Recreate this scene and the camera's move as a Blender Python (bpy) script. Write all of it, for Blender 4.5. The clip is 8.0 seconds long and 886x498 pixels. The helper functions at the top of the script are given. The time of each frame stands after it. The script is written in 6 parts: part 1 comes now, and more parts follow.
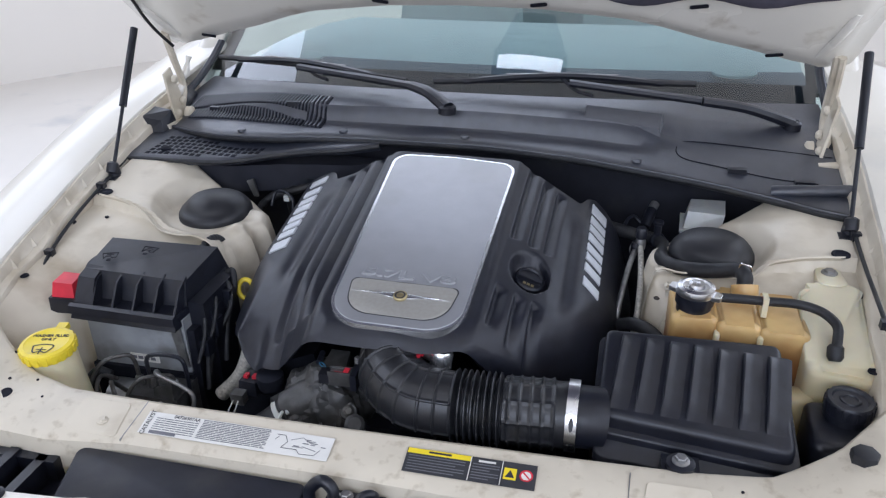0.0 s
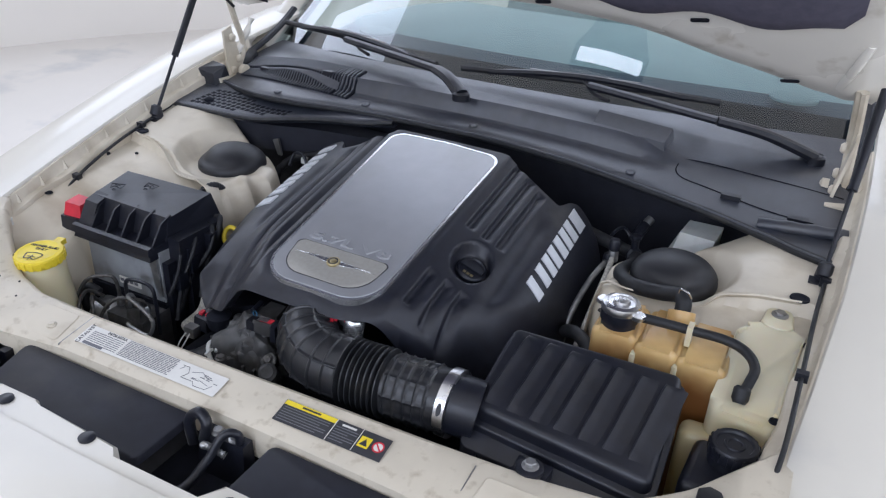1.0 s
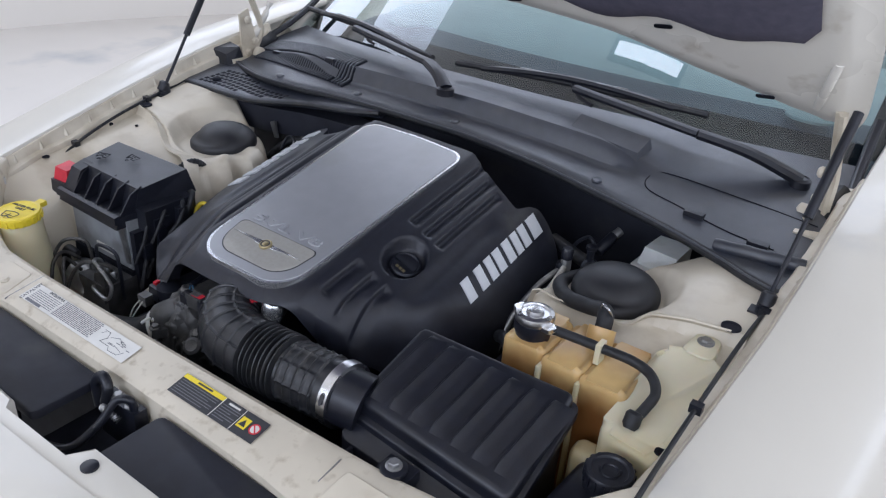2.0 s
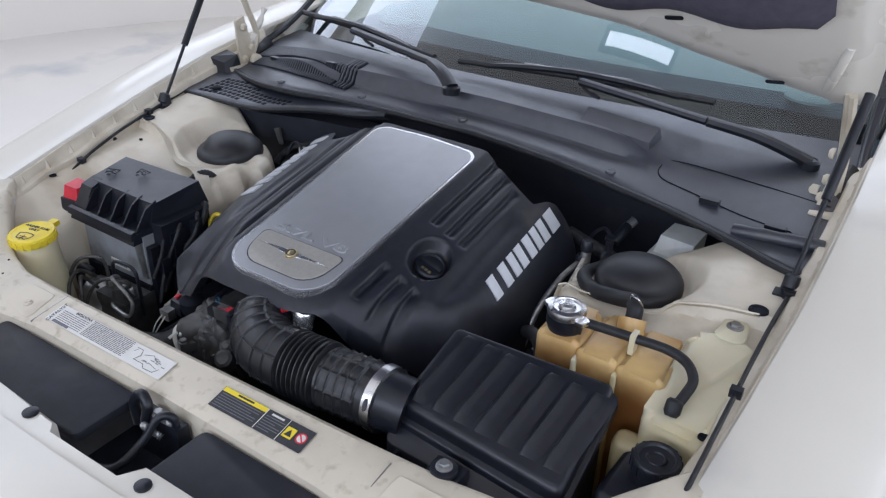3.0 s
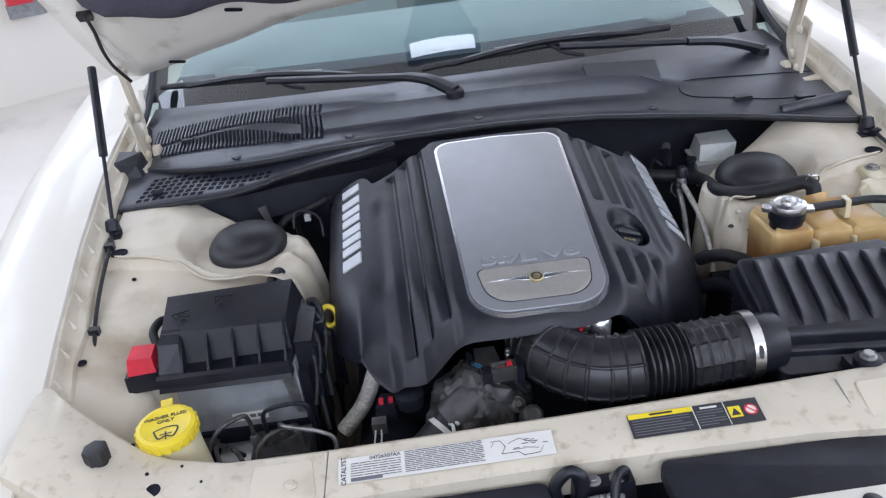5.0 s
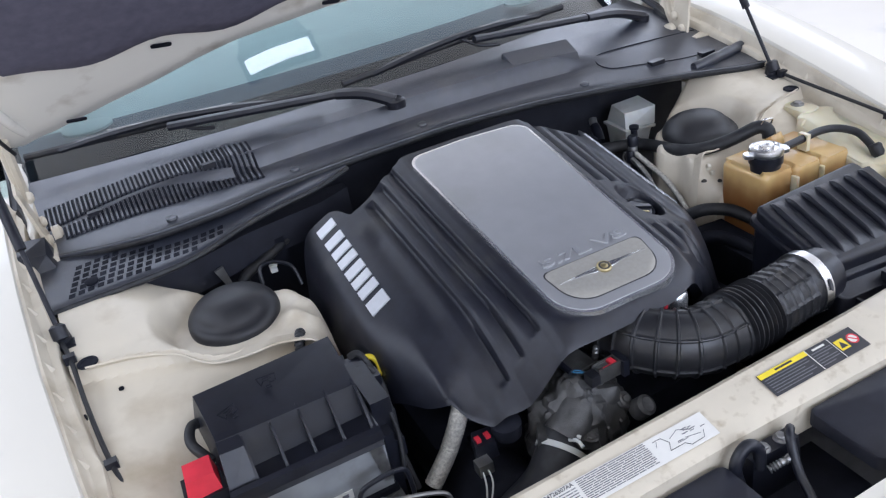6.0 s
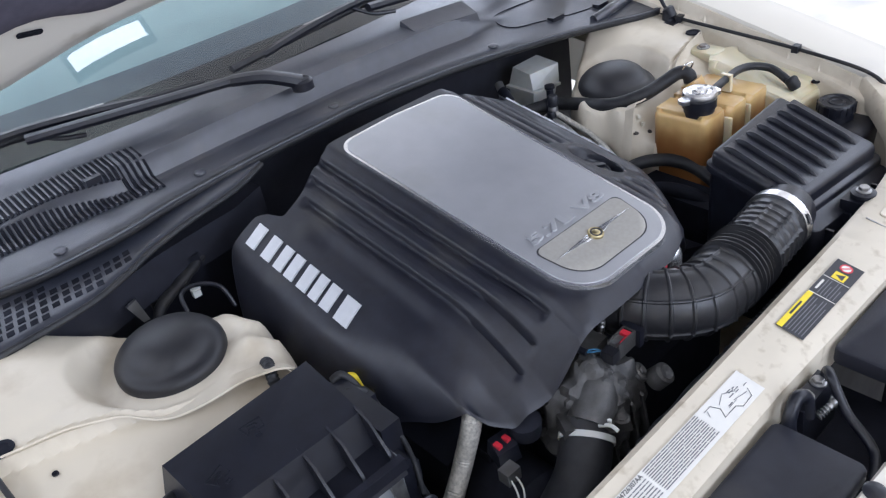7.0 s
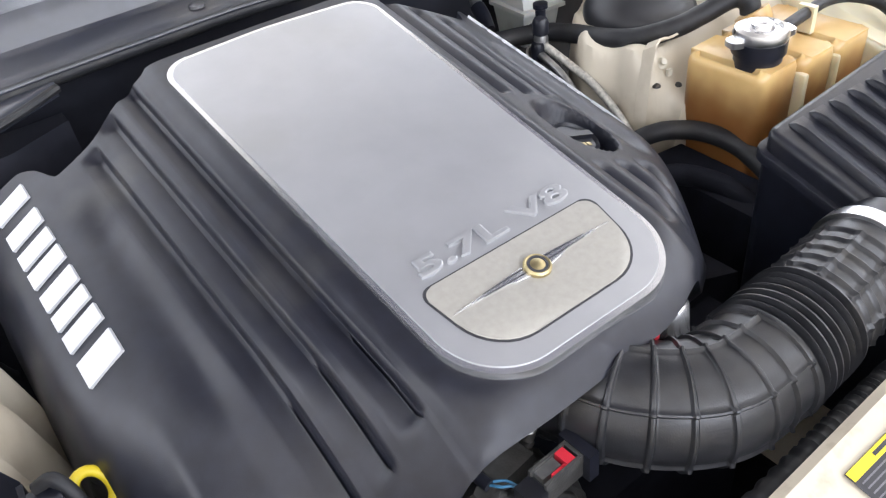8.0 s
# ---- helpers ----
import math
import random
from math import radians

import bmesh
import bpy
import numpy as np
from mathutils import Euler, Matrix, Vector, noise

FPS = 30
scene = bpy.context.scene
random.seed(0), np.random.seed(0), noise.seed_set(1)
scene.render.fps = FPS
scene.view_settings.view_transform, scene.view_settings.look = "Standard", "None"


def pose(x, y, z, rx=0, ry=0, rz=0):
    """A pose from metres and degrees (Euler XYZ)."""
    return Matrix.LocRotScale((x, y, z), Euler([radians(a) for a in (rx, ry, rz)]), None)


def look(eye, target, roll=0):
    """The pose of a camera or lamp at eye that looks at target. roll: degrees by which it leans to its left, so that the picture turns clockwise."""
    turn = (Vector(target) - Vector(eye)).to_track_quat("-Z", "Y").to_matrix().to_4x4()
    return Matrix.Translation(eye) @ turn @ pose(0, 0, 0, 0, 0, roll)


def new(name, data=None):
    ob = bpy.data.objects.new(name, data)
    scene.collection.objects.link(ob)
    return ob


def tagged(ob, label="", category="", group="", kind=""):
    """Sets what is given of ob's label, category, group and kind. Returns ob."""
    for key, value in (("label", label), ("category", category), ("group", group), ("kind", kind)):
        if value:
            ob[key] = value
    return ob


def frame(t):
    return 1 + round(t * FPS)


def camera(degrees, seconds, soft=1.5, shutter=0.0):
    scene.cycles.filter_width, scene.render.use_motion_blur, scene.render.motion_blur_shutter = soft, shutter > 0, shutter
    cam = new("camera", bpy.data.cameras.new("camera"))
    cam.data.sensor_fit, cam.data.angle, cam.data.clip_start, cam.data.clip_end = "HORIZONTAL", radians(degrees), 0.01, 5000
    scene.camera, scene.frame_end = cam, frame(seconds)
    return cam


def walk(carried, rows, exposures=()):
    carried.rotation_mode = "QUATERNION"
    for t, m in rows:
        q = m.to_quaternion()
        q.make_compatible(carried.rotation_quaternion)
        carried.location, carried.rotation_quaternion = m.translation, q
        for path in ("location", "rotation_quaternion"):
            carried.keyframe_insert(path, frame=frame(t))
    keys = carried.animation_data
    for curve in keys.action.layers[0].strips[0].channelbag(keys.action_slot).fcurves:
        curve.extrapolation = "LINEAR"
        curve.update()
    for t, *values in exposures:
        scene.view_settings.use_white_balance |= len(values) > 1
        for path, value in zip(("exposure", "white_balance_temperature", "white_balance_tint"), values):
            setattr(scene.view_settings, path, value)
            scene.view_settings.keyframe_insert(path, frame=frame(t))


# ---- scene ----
cam = camera(59.3, 8.0, soft=1.25)
PATH = [
    (0, (0.32, -0.905, 1.534), (-0.104, 0.829, 0.633), -1.0),
    (0.5, (0.47, -0.842, 1.532), (-0.132, 0.831, 0.617), 0.8),
    (1, (0.642, -0.826, 1.541), (-0.131, 0.767, 0.611), 2.8),
    (1.5, (0.785, -0.755, 1.553), (-0.129, 0.747, 0.6), 4.5),
    (1.7, (0.854, -0.698, 1.553), (-0.108, 0.771, 0.596), 4.9),
    (2.8, (0.874, -0.665, 1.554), (-0.12, 0.782, 0.596), 3.1),
    (3, (0.807, -0.723, 1.565), (-0.127, 0.756, 0.595), 1.9),
    (3.5, (0.623, -0.825, 1.541), (-0.153, 0.76, 0.6), -1.1),
    (4, (0.382, -0.854, 1.538), (-0.138, 0.834, 0.6), -3.0),
    (4.5, (0.142, -0.879, 1.531), (-0.102, 0.872, 0.596), -5.2),
    (5, (-0.145, -0.916, 1.534), (-0.101, 0.849, 0.593), -7.2),
    (5.2, (-0.236, -0.894, 1.54), (-0.067, 0.857, 0.588), -8.1),
    (6.3, (-0.657, -0.629, 1.564), (0.141, 0.886, 0.531), -11.0),
    (6.5, (-0.707, -0.581, 1.568), (0.173, 0.871, 0.511), -11.4),
    (7, (-0.664, -0.476, 1.523), (0.348, 0.845, 0.414), -10.5),
    (7.5, (-0.483, -0.382, 1.438), (0.504, 0.89, 0.251), -9.4),
    (8, (-0.281, -0.259, 1.315), (0.564, 1.06, 0.072), -8.1),
]
walk(cam, [(t, look(eye, target, roll)) for t, eye, target, roll in PATH], exposures=[(0.0, -0.32, 5730, 16), (1.5, -0.5, 5730, 16), (3.0, -0.53, 5730, 16), (4.0, -0.38, 5730, 16), (4.5, -0.24, 5730, 16), (5.2, -0.25, 5730, 16), (6.5, -0.03, 5680, 16), (7.0, -0.02, 5730, 16), (7.5, 0.25, 5780, 16), (8.0, 0.73, 6250, 15)])

# ---- light: a white photo booth, lit by added lamps out of view ----
world = bpy.data.worlds.new("booth_air")
world.use_nodes = True
world.node_tree.nodes["Background"].inputs[0].default_value = (0.9, 0.95, 1.0, 1)
world.node_tree.nodes["Background"].inputs[1].default_value = 0.05
scene.world = world

BOOTH_R, BOOTH_H, BOOTH_Y = 5.3, 3.6, 1.2
LAMP_POWER = 0.36
# invented lamp places; the last one brightens the engine cover's west flank
LAMPS = [(-90, 240, 4.7, 2.4), (-32, 165, 4.7, 2.75), (32, 170, 4.7, 2.75), (148, 140, 4.7, 2.75), (-165, 150, 3.0, 3.4)]
for turn, power, far, high in LAMPS:
    lamp = bpy.data.lights.new("unseen_fill_light", "AREA")
    lamp.shape, lamp.size, lamp.size_y, lamp.energy = "RECTANGLE", 3.6, 1.3, power * LAMP_POWER
    lamp.color = (0.85, 0.92, 1.0)
    a = radians(turn)
    new("unseen_fill_light", lamp).matrix_world = look((far * math.cos(a), BOOTH_Y + far * math.sin(a), high), (0, 0.3, 1.9 if high < 3 else 1.2))
# added lamp high behind the car, brightens the cowl and cabin
lamp = bpy.data.lights.new("unseen_fill_light", "AREA")
lamp.shape, lamp.size, lamp.size_y, lamp.energy = "RECTANGLE", 3.2, 1.2, 150 * LAMP_POWER
lamp.color = (0.85, 0.92, 1.0)
new("unseen_fill_light", lamp).matrix_world = look((-0.8, 3.3, 3.45), (-0.4, 1.2, 1.0))


# ---- materials ----
def mat(name, col, rough=0.5, metal=0.0, vary=0.12, scale=40.0, bump=0.0, bump_scale=400.0, coat=0.0, dirt=None, dirt_amount=0.5, dirt_scale=9.0, trans=0.0, sss=0.0, spec=0.5):
    m = bpy.data.materials.new(name)
    m.use_nodes = True
    nt = m.node_tree
    b = nt.nodes["Principled BSDF"]
    b.inputs["Roughness"].default_value = rough
    b.inputs["Metallic"].default_value = metal
    b.inputs["Coat Weight"].default_value = coat
    b.inputs["Specular IOR Level"].default_value = spec
    b.inputs["Transmission Weight"].default_value = trans
    if sss:
        b.inputs["Subsurface Weight"].default_value = sss
        b.inputs["Subsurface Radius"].default_value = (0.02, 0.014, 0.008)
        b.inputs["Subsurface Scale"].default_value = 0.6
    tc = nt.nodes.new("ShaderNodeTexCoord")

    def noise_at(sc, detail=4.0):
        n = nt.nodes.new("ShaderNodeTexNoise")
        n.inputs["Scale"].default_value, n.inputs["Detail"].default_value = sc, detail
        nt.links.new(tc.outputs["Object"], n.inputs["Vector"])
        return n

    def ramp(src, a, z):
        r = nt.nodes.new("ShaderNodeMapRange")
        r.inputs[1].default_value, r.inputs[2].default_value = a, z
        nt.links.new(src, r.inputs[0])
        return r.outputs[0]

    def mix(fac, a, z):
        x = nt.nodes.new("ShaderNodeMix")
        x.data_type = "RGBA"
        for sock, v in ((x.inputs[0], fac), (x.inputs[6], a), (x.inputs[7], z)):
            if isinstance(v, tuple):
                sock.default_value = v
            else:
                nt.links.new(v, sock)
        return x.outputs[2]

    c = (*col, 1)
    dark = tuple(v * (1 - vary) for v in col) + (1,)
    light = tuple(min(1.0, v * (1 + vary)) for v in col) + (1,)
    out = mix(ramp(noise_at(scale).outputs[0], 0.3, 0.7), dark, light)
    if dirt:
        f = ramp(noise_at(dirt_scale, 8.0).outputs[0], 0.62 - 0.2 * dirt_amount, 0.85 - 0.1 * dirt_amount)
        out = mix(f, out, (*dirt, 1))
    nt.links.new(out, b.inputs["Base Color"])
    r2 = nt.nodes.new("ShaderNodeMapRange")
    r2.inputs[3].default_value, r2.inputs[4].default_value = max(0.02, rough * 0.8), min(1.0, rough * 1.2)
    nt.links.new(noise_at(scale * 0.4).outputs[0], r2.inputs[0])
    nt.links.new(r2.outputs[0], b.inputs["Roughness"])
    if bump:
        n = nt.nodes.new("ShaderNodeBump")
        n.inputs["Strength"].default_value, n.inputs["Distance"].default_value = bump, 0.001
        nt.links.new(noise_at(bump_scale, 2.0).outputs[0], n.inputs["Height"])
        nt.links.new(n.outputs[0], b.inputs["Normal"])
    return m


def stained(name, col, *args, low=(0.24, 0.10, 0.028), z0=0.835, z1=0.912, **kw):
    """Old translucent plastic, stained by the fluid up to an uneven level."""
    m = mat(name, col, *args, **kw)
    nt = m.node_tree
    b = nt.nodes["Principled BSDF"]
    tc = nt.nodes.new("ShaderNodeTexCoord")
    sep = nt.nodes.new("ShaderNodeSeparateXYZ")
    nt.links.new(tc.outputs["Object"], sep.inputs[0])
    n = nt.nodes.new("ShaderNodeTexNoise")
    n.inputs["Scale"].default_value = 22.0
    nt.links.new(tc.outputs["Object"], n.inputs["Vector"])
    add = nt.nodes.new("ShaderNodeMath")
    add.operation = "MULTIPLY_ADD"
    add.inputs[1].default_value = 0.05
    nt.links.new(n.outputs[0], add.inputs[0])
    nt.links.new(sep.outputs[2], add.inputs[2])
    level = nt.nodes.new("ShaderNodeMapRange")
    level.interpolation_type = "SMOOTHSTEP"
    level.inputs[1].default_value, level.inputs[2].default_value = z0 + 0.025, z1 + 0.025
    nt.links.new(add.outputs[0], level.inputs[0])
    x = nt.nodes.new("ShaderNodeMix")
    x.data_type = "RGBA"
    x.inputs[6].default_value = (*low, 1)
    nt.links.new(level.outputs[0], x.inputs[0])
    nt.links.new(b.inputs["Base Color"].links[0].from_socket, x.inputs[7])
    nt.links.new(x.outputs[2], b.inputs["Base Color"])
    return m


CREAM = (0.63, 0.565, 0.45)
M_MEMBER = mat("crossmember_paint", CREAM, 0.45, vary=0.07, scale=14, dirt=(0.40, 0.33, 0.23), dirt_amount=0.3, dirt_scale=55)
M_PAINT = mat("cream_paint", (0.78, 0.745, 0.67), 0.28, vary=0.03, scale=6, coat=0.5, dirt=(0.42, 0.36, 0.27), dirt_amount=0.15, dirt_scale=14)
M_BAYPAINT = mat("bay_paint", CREAM, 0.42, vary=0.06, scale=10, dirt=(0.40, 0.33, 0.23), dirt_amount=0.5, dirt_scale=11)
M_OUTPAINT = mat("body_paint", (0.70, 0.66, 0.575), 0.35, coat=0.3, vary=0.02, scale=5, dirt=(0.56, 0.54, 0.50), dirt_amount=0.2, dirt_scale=6)
M_COVER = mat("cover_plastic", (0.012, 0.013, 0.020), 0.42, vary=0.25, scale=60, bump=0.12, bump_scale=1500, dirt=(0.05, 0.048, 0.045), dirt_amount=0.1, spec=0.45)
M_BLACK = mat("black_plastic", (0.009, 0.010, 0.016), 0.38, vary=0.3, scale=50, bump=0.1, bump_scale=900, dirt=(0.028, 0.027, 0.028), dirt_amount=0.2, spec=0.45)
M_COWL = mat("cowl_plastic", (0.027, 0.030, 0.042), 0.36, vary=0.2, scale=40, bump=0.25, bump_scale=1400, dirt=(0.06, 0.057, 0.055), dirt_amount=0.25, spec=0.8)
M_PANEL = mat("panel_plastic", (0.018, 0.019, 0.027), 0.55, vary=0.2, scale=30, bump=0.2, bump_scale=1200, dirt=(0.05, 0.048, 0.048), dirt_amount=0.3, spec=0.3)
M_RUBBER = mat("rubber", (0.019, 0.0195, 0.022), 0.52, vary=0.3, scale=70, bump=0.15, bump_scale=600, dirt=(0.045, 0.041, 0.036), dirt_amount=0.35, dirt_scale=20, spec=0.35)
M_CREAMCLIP = mat("cream_clip", (0.62, 0.58, 0.48), 0.5, vary=0.08, scale=80)
M_CAP = mat("moulded_rubber", (0.012, 0.0122, 0.015), 0.50, vary=0.2, scale=40, bump=0.08, bump_scale=900)
M_HOSE = mat("hose_rubber", (0.017, 0.0175, 0.020), 0.36, vary=0.35, scale=60, bump=0.12, bump_scale=700, dirt=(0.05, 0.046, 0.04), dirt_amount=0.3, dirt_scale=25)
M_FELT = mat("hood_felt", (0.095, 0.09, 0.12), 0.95, vary=0.12, scale=60, bump=0.12, bump_scale=500, spec=0.1)
# near-black rubber and slots; under the engine it stands in for shade
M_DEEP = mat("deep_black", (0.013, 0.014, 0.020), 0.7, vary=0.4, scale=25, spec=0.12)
M_SILVER = mat("brushed_plate", (0.42, 0.425, 0.44), 0.45, metal=0.65, vary=0.03, scale=30, bump=0.04, bump_scale=2500, dirt=(0.36, 0.36, 0.35), dirt_amount=0.3, dirt_scale=7)
M_EDGE = mat("plate_edge", (0.72, 0.73, 0.75), 0.25, metal=0.9, vary=0.03, scale=30)
M_BADGE = mat("badge_panel", (0.37, 0.355, 0.32), 0.6, metal=0.35, vary=0.05, scale=200, bump=0.1, bump_scale=3000)
M_CHROME = mat("chrome", (0.68, 0.68, 0.69), 0.28, metal=1.0, vary=0.06, scale=50)
M_LETTER = mat("letter_silver", (0.60, 0.61, 0.63), 0.4, metal=0.3, vary=0.04, scale=80)
M_GOLD = mat("gold", (0.42, 0.35, 0.19), 0.4, metal=0.9, vary=0.1, scale=300)
M_GRIME = mat("grimy_steel", (0.10, 0.096, 0.09), 0.5, metal=0.6, vary=0.4, scale=80, bump=0.3, bump_scale=600, dirt=(0.05, 0.04, 0.035), dirt_amount=0.8, dirt_scale=60)
M_STEEL = mat("dull_steel", (0.33, 0.33, 0.33), 0.4, metal=0.85, vary=0.25, scale=60, dirt=(0.1, 0.08, 0.06), dirt_amount=0.4, dirt_scale=30)
M_ALU = mat("cast_aluminium", (0.070, 0.069, 0.068), 0.5, metal=0.3, vary=0.4, scale=45, bump=0.4, bump_scale=500, dirt=(0.035, 0.032, 0.029), dirt_amount=0.7, dirt_scale=25)
M_BATT = mat("battery_grey", (0.27, 0.28, 0.29), 0.45, vary=0.15, scale=20, dirt=(0.12, 0.11, 0.1), dirt_amount=0.5, dirt_scale=18)
M_AMBER = stained("amber_plastic", (0.64, 0.44, 0.185), 0.35, vary=0.15, scale=12, sss=0.2, dirt=(0.46, 0.22, 0.06), dirt_amount=0.5, dirt_scale=8)
M_AGED = stained("aged_clear_plastic", (0.66, 0.60, 0.43), 0.36, vary=0.08, scale=12, sss=0.4, dirt=(0.52, 0.42, 0.20), dirt_amount=0.5, dirt_scale=6, low=(0.50, 0.38, 0.17), z0=0.74, z1=0.90)
M_BOTTLE = mat("washer_plastic", (0.70, 0.62, 0.40), 0.4, vary=0.06, scale=12, sss=0.4)
M_WHITE = mat("white_plastic", (0.62, 0.62, 0.58), 0.45, vary=0.06, scale=30, sss=0.2)
M_RES = mat("reservoir_plastic", (0.66, 0.67, 0.64), 0.45, vary=0.1, scale=20, sss=0.2, dirt=(0.40, 0.39, 0.36), dirt_amount=0.4, dirt_scale=20)
M_YELLOW = mat("yellow_plastic", (0.80, 0.62, 0.03), 0.4, vary=0.06, scale=40)
M_RED = mat("red_plastic", (0.62, 0.03, 0.05), 0.42, vary=0.12, scale=40)
M_PAPER = mat("label_paper", (0.74, 0.72, 0.67), 0.5, vary=0.03, scale=60)
M_INK = mat("ink", (0.035, 0.035, 0.04), 0.6, vary=0.1)
M_GREYINK = mat("grey_ink", (0.15, 0.15, 0.165), 0.6, vary=0.2, scale=900)
M_LABELY = mat("label_yellow", (0.85, 0.66, 0.02), 0.5, vary=0.04)
M_FLOOR = mat("booth_floor", (0.84, 0.80, 0.745), 0.45, vary=0.03, scale=1.5, dirt=(0.55, 0.56, 0.57), dirt_amount=0.3, dirt_scale=2.0)
M_WALL = mat("booth_wall", (0.92, 0.875, 0.81), 0.7, vary=0.01, scale=1.0)
M_DASH = mat("dash_vinyl", (0.046, 0.056, 0.084), 0.6, vary=0.15, scale=30, bump=0.0, bump_scale=900)
# pale cabin colour, stands in for bright reflections in the windscreen
M_PAD = mat("pale_cabin", (0.37, 0.41, 0.41), 0.6, vary=0.08, scale=12, bump=0.2, bump_scale=900)
M_BLUE = mat("blue_wire", (0.03, 0.13, 0.24), 0.5)
M_FOIL = mat("heat_sleeve", (0.5, 0.48, 0.43), 0.5, metal=0.4, vary=0.3, scale=220, bump=0.8, bump_scale=350)


def glass_mat():
    m = bpy.data.materials.new("windscreen_glass")
    m.use_nodes = True
    nt = m.node_tree
    nt.nodes.remove(nt.nodes["Principled BSDF"])
    out = nt.nodes["Material Output"]
    clear = nt.nodes.new("ShaderNodeBsdfTransparent")
    clear.inputs[0].default_value = (0.83, 0.93, 0.93, 1)
    gloss = nt.nodes.new("ShaderNodeBsdfGlossy")
    gloss.inputs["Roughness"].default_value = 0.015
    fr = nt.nodes.new("ShaderNodeFresnel")
    fr.inputs[0].default_value = 1.52
    mx = nt.nodes.new("ShaderNodeMixShader")
    two = nt.nodes.new("ShaderNodeMath")
    two.operation, two.use_clamp = "MULTIPLY", True
    two.inputs[1].default_value = 1.9
    nt.links.new(fr.outputs[0], two.inputs[0])
    nt.links.new(two.outputs[0], mx.inputs[0])
    nt.links.new(clear.outputs[0], mx.inputs[1])
    nt.links.new(gloss.outputs[0], mx.inputs[2])
    nt.links.new(mx.outputs[0], out.inputs[0])
    return m


M_GLASS = glass_mat()


def glow_mat(strength):
    m = bpy.data.materials.new("light_diffuser")
    m.use_nodes = True
    b = m.node_tree.nodes["Principled BSDF"]
    b.inputs["Emission Color"].default_value = (0.93, 0.97, 1, 1)
    b.inputs["Emission Strength"].default_value = strength
    return m


# ---- mesh helpers ----
def part(name, bm, material, parent=None, label="", smooth=True, sharp=40):
    me = bpy.data.meshes.new(name)
    bmesh.ops.recalc_face_normals(bm, faces=bm.faces)
    bm.to_mesh(me)
    bm.free()
    me.materials.append(material)
    if smooth:
        me.shade_smooth()
        me.set_sharp_from_angle(angle=radians(sharp))
    ob = new(name, me)
    if parent:
        ob.parent = parent
        inv = Matrix.Translation(-parent.location) if parent.type == "EMPTY" else Matrix()
        ob.matrix_parent_inverse = inv
    if label:
        ob["label"] = label
    return ob


def thing(name, loc, label, category, group="", kind=""):
    e = new(name)
    e.empty_display_size = 0.05
    e.location = loc
    return tagged(e, label, category, group, kind)


def lone(name, bm, material, label, category, group="", kind="", sharp=40):
    return tagged(part(name, bm, material, sharp=sharp), label, category, group, kind)


def bevelled(bm, w, seg=2):
    if w:
        es = [e for e in bm.edges if len(e.link_faces) == 2 and e.calc_face_angle(0) > radians(25)]
        bmesh.ops.bevel(bm, geom=es, offset=w, segments=seg, profile=0.5, affect="EDGES", clamp_overlap=True)
    return bm


def hexa(low, high, w=0.0, seg=2):
    """A block from four lower and four upper corners, in the same turn."""
    bm = bmesh.new()
    a = [bm.verts.new(p) for p in low]
    b = [bm.verts.new(p) for p in high]
    bm.faces.new(a[::-1])
    bm.faces.new(b)
    for i in range(4):
        j = (i + 1) % 4
        bm.faces.new((a[i], a[j], b[j], b[i]))
    return bevelled(bm, w, seg)


def block(x0, x1, y0, y1, z0, z1, w=0.0, seg=2):
    q = ((x0, y0), (x1, y0), (x1, y1), (x0, y1))
    return hexa([(x, y, z0) for x, y in q], [(x, y, z1) for x, y in q], w, seg)


def prism(outline, z0, z1, w=0.0, seg=2, m=None):
    """A plan outline pushed up from z0 to z1; z0 and z1 may be functions of x, y."""
    f0 = z0 if callable(z0) else (lambda x, y: z0)
    f1 = z1 if callable(z1) else (lambda x, y: z1)
    bm = bmesh.new()
    a = [bm.verts.new((x, y, f0(x, y))) for x, y in outline]
    b = [bm.verts.new((x, y, f1(x, y))) for x, y in outline]
    n = len(a)
    bm.faces.new(a[::-1])
    top = bm.faces.new(b)
    for i in range(n):
        bm.faces.new((a[i], a[(i + 1) % n], b[(i + 1) % n], b[i]))
    if w:
        bmesh.ops.bevel(bm, geom=list(top.edges), offset=w, segments=seg, profile=0.5, affect="EDGES", clamp_overlap=True)
    if m:
        bm.transform(m)
    return bm


def rounded(corners, radii, n=6):
    """A plan outline with rounded corners."""
    out = []
    k = len(corners)
    for i in range(k):
        p, a, b = (Vector(corners[j % k]) for j in (i, i - 1, i + 1))
        r = radii[i] if isinstance(radii, (list, tuple)) else radii
        u, v = (a - p).normalized(), (b - p).normalized()
        half = u.angle(v) / 2
        d = r / math.tan(half)
        c = p + (u + v).normalized() * (r / math.sin(half))
        s, e = p + u * d - c, p + v * d - c
        for q in range(n + 1):
            w = s.slerp(e, q / n).normalized() * r
            out.append(tuple(c + w))
    return out


def smooth_path(pts, n=8):
    pts = [Vector(p) for p in pts]
    if len(pts) < 3:
        return [pts[0].lerp(pts[-1], i / n) for i in range(n + 1)]
    out = []
    for i in range(len(pts) - 1):
        p0, p1, p2, p3 = pts[max(i - 1, 0)], pts[i], pts[i + 1], pts[min(i + 2, len(pts) - 1)]
        for k in range(n):
            t = k / n
            out.append(0.5 * ((2 * p1) + (p2 - p0) * t + (2 * p0 - 5 * p1 + 4 * p2 - p3) * t * t + (3 * p1 - p0 - 3 * p2 + p3) * t ** 3))
    return out + [pts[-1]]


